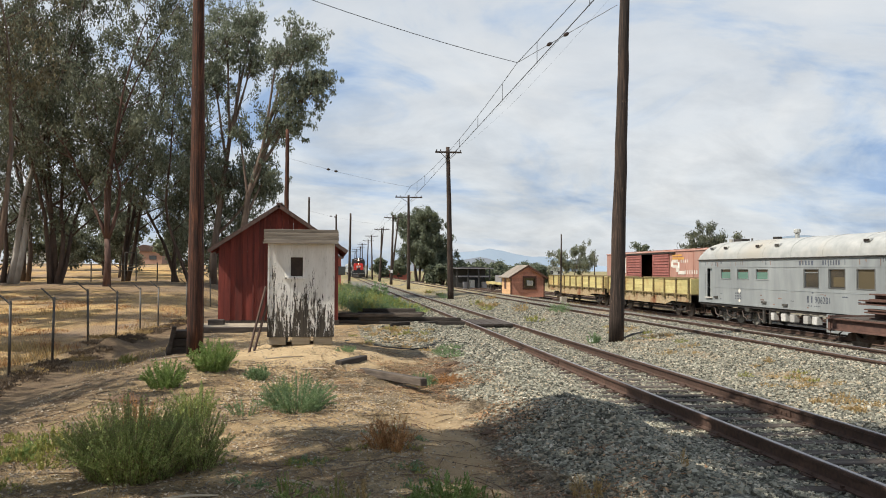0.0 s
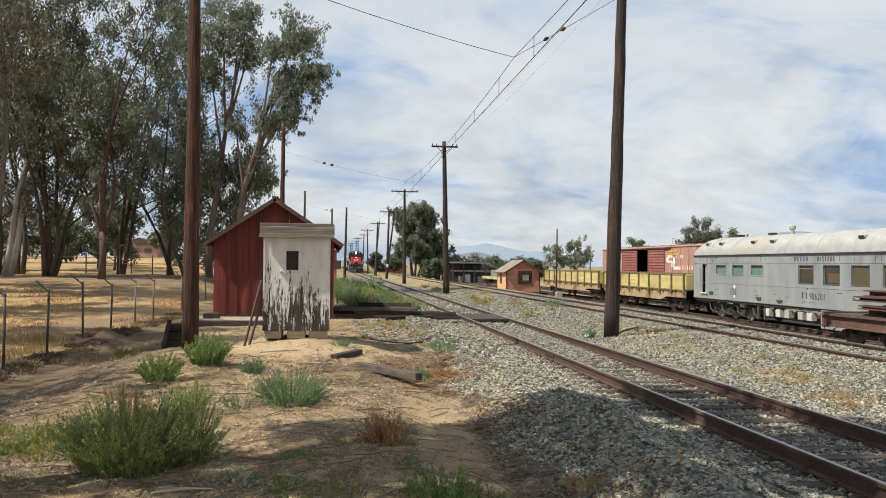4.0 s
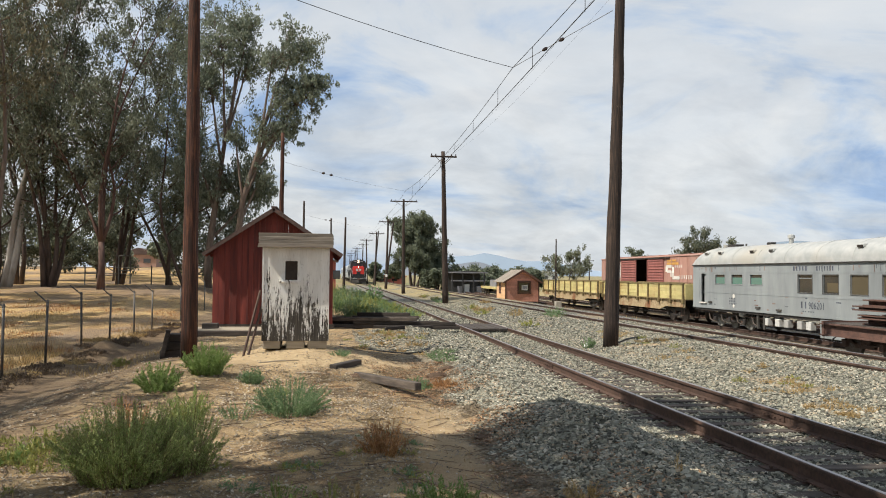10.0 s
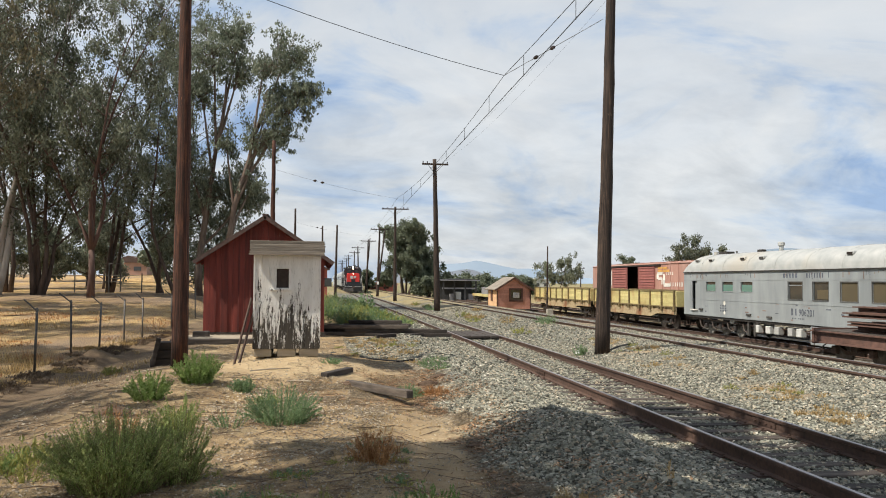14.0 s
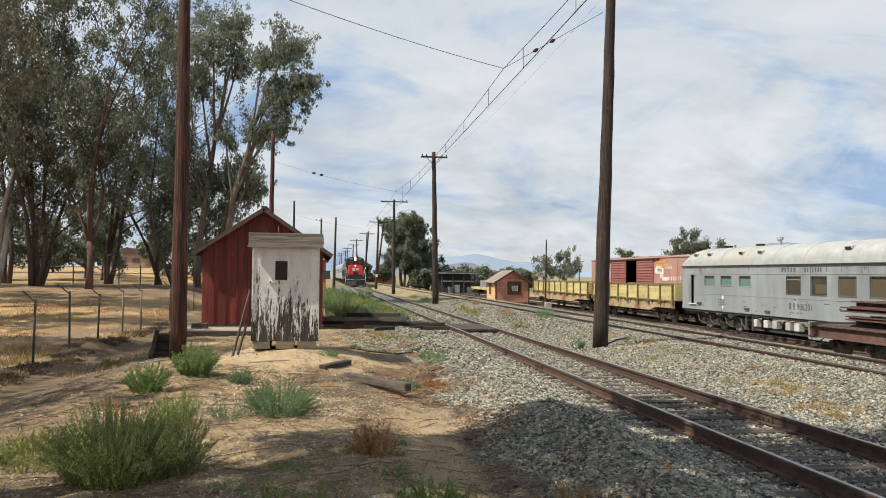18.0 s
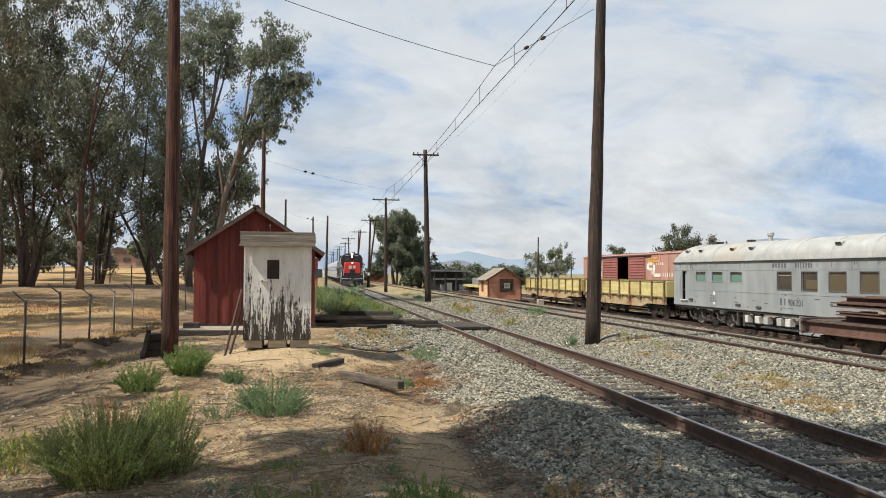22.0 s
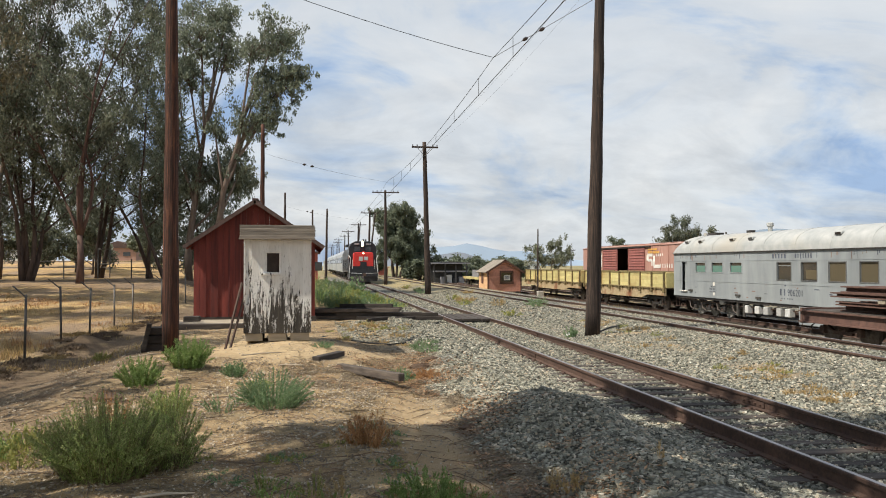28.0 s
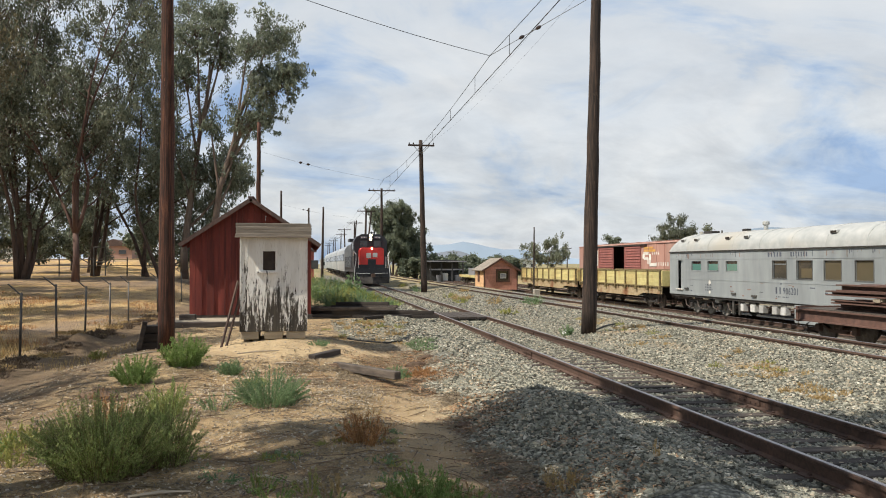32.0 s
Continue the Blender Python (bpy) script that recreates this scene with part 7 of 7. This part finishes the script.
M_DEADLEAF = leafy("reddish_dead_leaves", (0.14, 0.07, 0.035), (0.42, 0.25, 0.13), 0.1)
leaf_litter()
M_BARKCHIP = leafy("bark_chips", (0.065, 0.047, 0.03), (0.29, 0.22, 0.135), 0.05)
litter()
for i, (x, y, l, a) in enumerate(((-1.2, 7.15, 0.5, 10), (-0.35, 7.6, 0.34, -35), (0.1, 9.2, 0.3, 60), (-3.4, 18.3, 1.3, 55), (-0.9, 16.2, 0.9, 30), (-0.3, 15.4, 0.6, -20))):
    z = lie(x, y) + 0.015
    c, s = math.cos(radians(a)) * l / 2, math.sin(radians(a)) * l / 2
    single("dead_branch", G().tube([(x - c, y - s, z), (x, y + 0.02, z + 0.01), (x + c, y + s, z)], [0.012, 0.016, 0.006], 5), M_BLOCK, pose(0, 0, 0), "bleached dead branch lying on soil", "branch", "dead branches")

def clod(x, y, r, seed):
    rr = random.Random(seed)
    g = G()
    rows = [[(x + r * 1.5 * k * math.cos(a * 0.785) * rr.uniform(0.8, 1.2), y + r * k * math.sin(a * 0.785) * rr.uniform(0.8, 1.2), lie(x, y) + r * h * rr.uniform(0.8, 1.15) - 0.03) for a in range(8)] for k, h in ((1.1, 0.0), (0.95, 0.35), (0.6, 0.62), (0.2, 0.74))]
    g.v = [p for q in rows for p in q]
    g.f = [(i * 8 + j, i * 8 + (j + 1) % 8, i * 8 + 8 + (j + 1) % 8, i * 8 + 8 + j) for i in range(3) for j in range(8)] + [tuple(range(24, 32))]
    single("earth_clod", g, M_CLOD, pose(0, 0, 0), "reddish-brown clod of earth on the soil", "earth clod", "earth clods")


M_CLOD = plain("reddish_earth", (0.075, 0.045, 0.027), (0.16, 0.1, 0.06), 22, 0.95, bump=1.0, dist=0.03)
for i, (x, y, r) in enumerate(((2.15, 15.9, 0.16), (2.45, 16.6, 0.13), (1.75, 15.2, 0.14), (0.55, 15.35, 0.13), (-2.95, 12.5, 0.17), (1.35, 10.6, 0.05), (1.05, 10.9, 0.06), (1.5, 11.2, 0.045), (2.0, 10.2, 0.1), (-0.2, 9.6, 0.05))):
    clod(x, y, r, i)

def twigs():
    """Fallen twigs strewn over the soil."""
    rr = np.random.default_rng(31)
    g = G()
    for i in range(420):
        x, y = rr.uniform(-4.5, 2.2), 6.2 + 11 * rr.random() ** 1.2
        if ((x + 0.4) / 1.7) ** 2 + ((y - 17.2) / 1.5) ** 2 < 1:
            continue
        a, l = rr.random() * 6.283, rr.uniform(0.08, 0.35)
        c, s = math.cos(a) * l, math.sin(a) * l
        g.tube([(x - c, y - s, lie(x - c, y - s) + 0.008), (x + 0.02, y, lie(x, y) + 0.02), (x + c, y + s, lie(x + c, y + s) + 0.012)], [0.003, 0.006, 0.003], 4, False)
    me = g.mesh("twigs", M_BROWNWOOD)
    tagged(new("twigs", me), "brown fallen twigs strewn over soil", "twigs", kind="stuff")


twigs()
single("cable", G().tube([(x, y, lie(x, y) + 0.02) for x, y in ((0.3, 20.6), (1.2, 19.8), (1.9, 19.6), (2.3, 20.0), (2.75, 21.2), (3.2, 21.8))], 0.022, 6), M_WIRE, pose(0, 0, 0), "black cable lying across soil towards the track", "cable")
single("cable", G().tube([(8.1, 22.3, 0.02), (8.6, 22.8, 0.1), (9.4, 24.2, 0.04), (10.2, 25.6, 0.02), (10.9, 26.2, 0.03)], 0.025, 6), M_WIRE, pose(0, 0, 0), "black cable lying on the ballast by a pole", "cable")

single("marker_block", box((0, 0, 0.25), (0.5, 0.5, 0.6)), M_CONCRETE, pose(19.2, 67.2, lie(19.2, 67.2)), "tan concrete block at the foot of a thin post", "block", bevel=0.03)
single("white_stone", G().add([(0.12, 0, 0), (0.03, 0.11, 0), (-0.11, 0.05, 0), (-0.08, -0.1, 0), (0.06, -0.1, 0.02), (0.02, 0.02, 0.13), (-0.05, -0.02, 0.11)], [(0, 1, 5), (1, 2, 6, 5), (2, 3, 6), (3, 4, 5, 6), (4, 0, 5), (4, 3, 2, 1, 0)]), M_PAPER, pose(7.5, 23.2, lie(7.5, 23.2) + 0.01), "white stone on the ballast beside a pole", "stone")

# ---- far things ----


def ridge(name, y, x0, x1, peaks, mat, label):
    g = G()
    n = 90
    for i in range(n + 1):
        x = x0 + (x1 - x0) * i / n
        z = sum(h * math.exp(-((x - c) / w) ** 2) for c, w, h in peaks) + 14 * noise.noise(Vector((x * 0.006, 1.0, 0))) + 9 * noise.noise(Vector((x * 0.013, 2.0, 0)))
        z += 2.5 * noise.noise(Vector((x * 0.02, 4.0, 0)))
        g.v += [(x, y, -20), (x, y + 60, max(z, -10))]
    g.f = [(2 * i, 2 * i + 2, 2 * i + 3, 2 * i + 1) for i in range(n)]
    single(name, g, mat, pose(0, 0, 0), label, "mountain", kind="structure", smooth=True)


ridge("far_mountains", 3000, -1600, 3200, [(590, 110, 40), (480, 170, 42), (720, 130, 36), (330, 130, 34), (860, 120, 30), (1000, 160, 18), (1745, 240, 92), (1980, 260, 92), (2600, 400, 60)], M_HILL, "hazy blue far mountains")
ridge("near_hill", 1800, 150, 460, [(270, 80, 22), (345, 60, 17), (190, 60, 18)], M_HILLNEAR, "low hill in haze-tinted grey-blue")


def far_building(x, y, w, d, h, mat, roof_mat, label, rise=0.6, posts=0):
    b = thing("far_building", pose(x, y, lie(x, y)), label, "building")
    if posts:
        for i in range(posts):
            part("post", box((-w / 2 + 0.2 + (w - 0.4) * i / (posts - 1), -d / 2, h / 2), (0.2, 0.2, h)), mat, b)
        part("wall", box((0, d / 2, h / 2), (w, 0.2, h)), mat, b)
        part("fascia", box((0, -d / 2 - 0.32, h + 0.06), (w + 0.7, 0.06, 0.16)), M_TARP, b, "pale grey roof edge")
        part("cross_beam", box((0, -d / 2, h * 0.62), (w, 0.12, 0.22)), M_TARP, b)
        for i in range(5):
            part("stored_crate", box((-w / 2 + 0.7 + i * 1.0, -d / 2 + 0.9, 0.4 + 0.15 * (i % 3)), (0.8, 0.8, 0.8 + 0.3 * (i % 3))), (M_DARKBLD, M_TARP, M_PALEBLD)[i % 3], b)
    else:
        part("wall", box((0, 0, h / 2), (w, d, h)), mat, b)
        for i in range(max(1, int(w / 3))):
            part("window", box((-w / 2 + 1.5 + i * 3, -d / 2 - 0.03, h * 0.55), (1.2, 0.06, h * 0.3)), M_GREYPANE, b)
    part("roof", G().prism([(-w / 2 - 0.3, h), (w / 2 + 0.3, h), (w / 2 + 0.3, h + 0.15), (0, h + rise), (-w / 2 - 0.3, h + 0.15)], -d / 2 - 0.3, d / 2 + 0.3), roof_mat, b)


far_building(22.0, 131, 5.6, 5, 3.2, M_DARKBLD, M_DARKBLD, "open dark shed under a low dark roof", 0.35, 4)
far_building(80, 300, 9, 8, 4.0, M_PALEBLD, M_PALEBLD, "pale long building beyond the yard")
far_building(14.0, 190, 7.0, 5, 1.6, M_REDBLD, M_REDBLD, "low red shed far along the track")
far_building(9.0, 320, 8, 8, 3.4, M_PALEBLD, M_PALEBLD, "pale house far down the line", 1.0)
far_building(0.0, 96, 1.6, 7, 3.2, M_REDBLD, M_ROOFDARK, "small red trackside building with a lean roof", 0.4)
far_building(-32.5, 150, 6, 6, 2.3, M_TERRA, M_ROOFDARK, "low terracotta house beyond the dry slope", 1.2)
far_building(-50.0, 152, 10, 8, 2.4, M_PALEBLD, M_ROOFDARK, "low pale house beyond the dry slope", 1.2)

# ---- what moves ----


def place(t):
    """The nose lamp's place at t seconds, between the rows of RUN."""
    for (a, ya), (b, yb) in zip(RUN, RUN[1:]):
        if t <= b:
            return ya + (yb - ya) * (t - a) / (b - a)
    return RUN[-1][1]


def motions():
    for car in [LOCO] + COACHES:
        for w in [o for o in car.children_recursive if o.name.startswith("wheel")]:
            home = w.matrix_basis.copy()
            turn = 1 if home.to_3x3()[0][0] > 0 else -1
            walk(w, [(k / 10, home @ pose(0, 0, 0, turn * math.degrees((RUN[0][1] - place(k / 10)) / 0.455))) for k in range(321)])
    walk(LOCO, [(t, pose(TRACK_X, y - 0.1, 0)) for t, y in RUN])
    for k, c in enumerate(COACHES):
        walk(c, [(t, pose(TRACK_X, y + 30.5 + k * 25.3, 0)) for t, y in RUN])


motions()
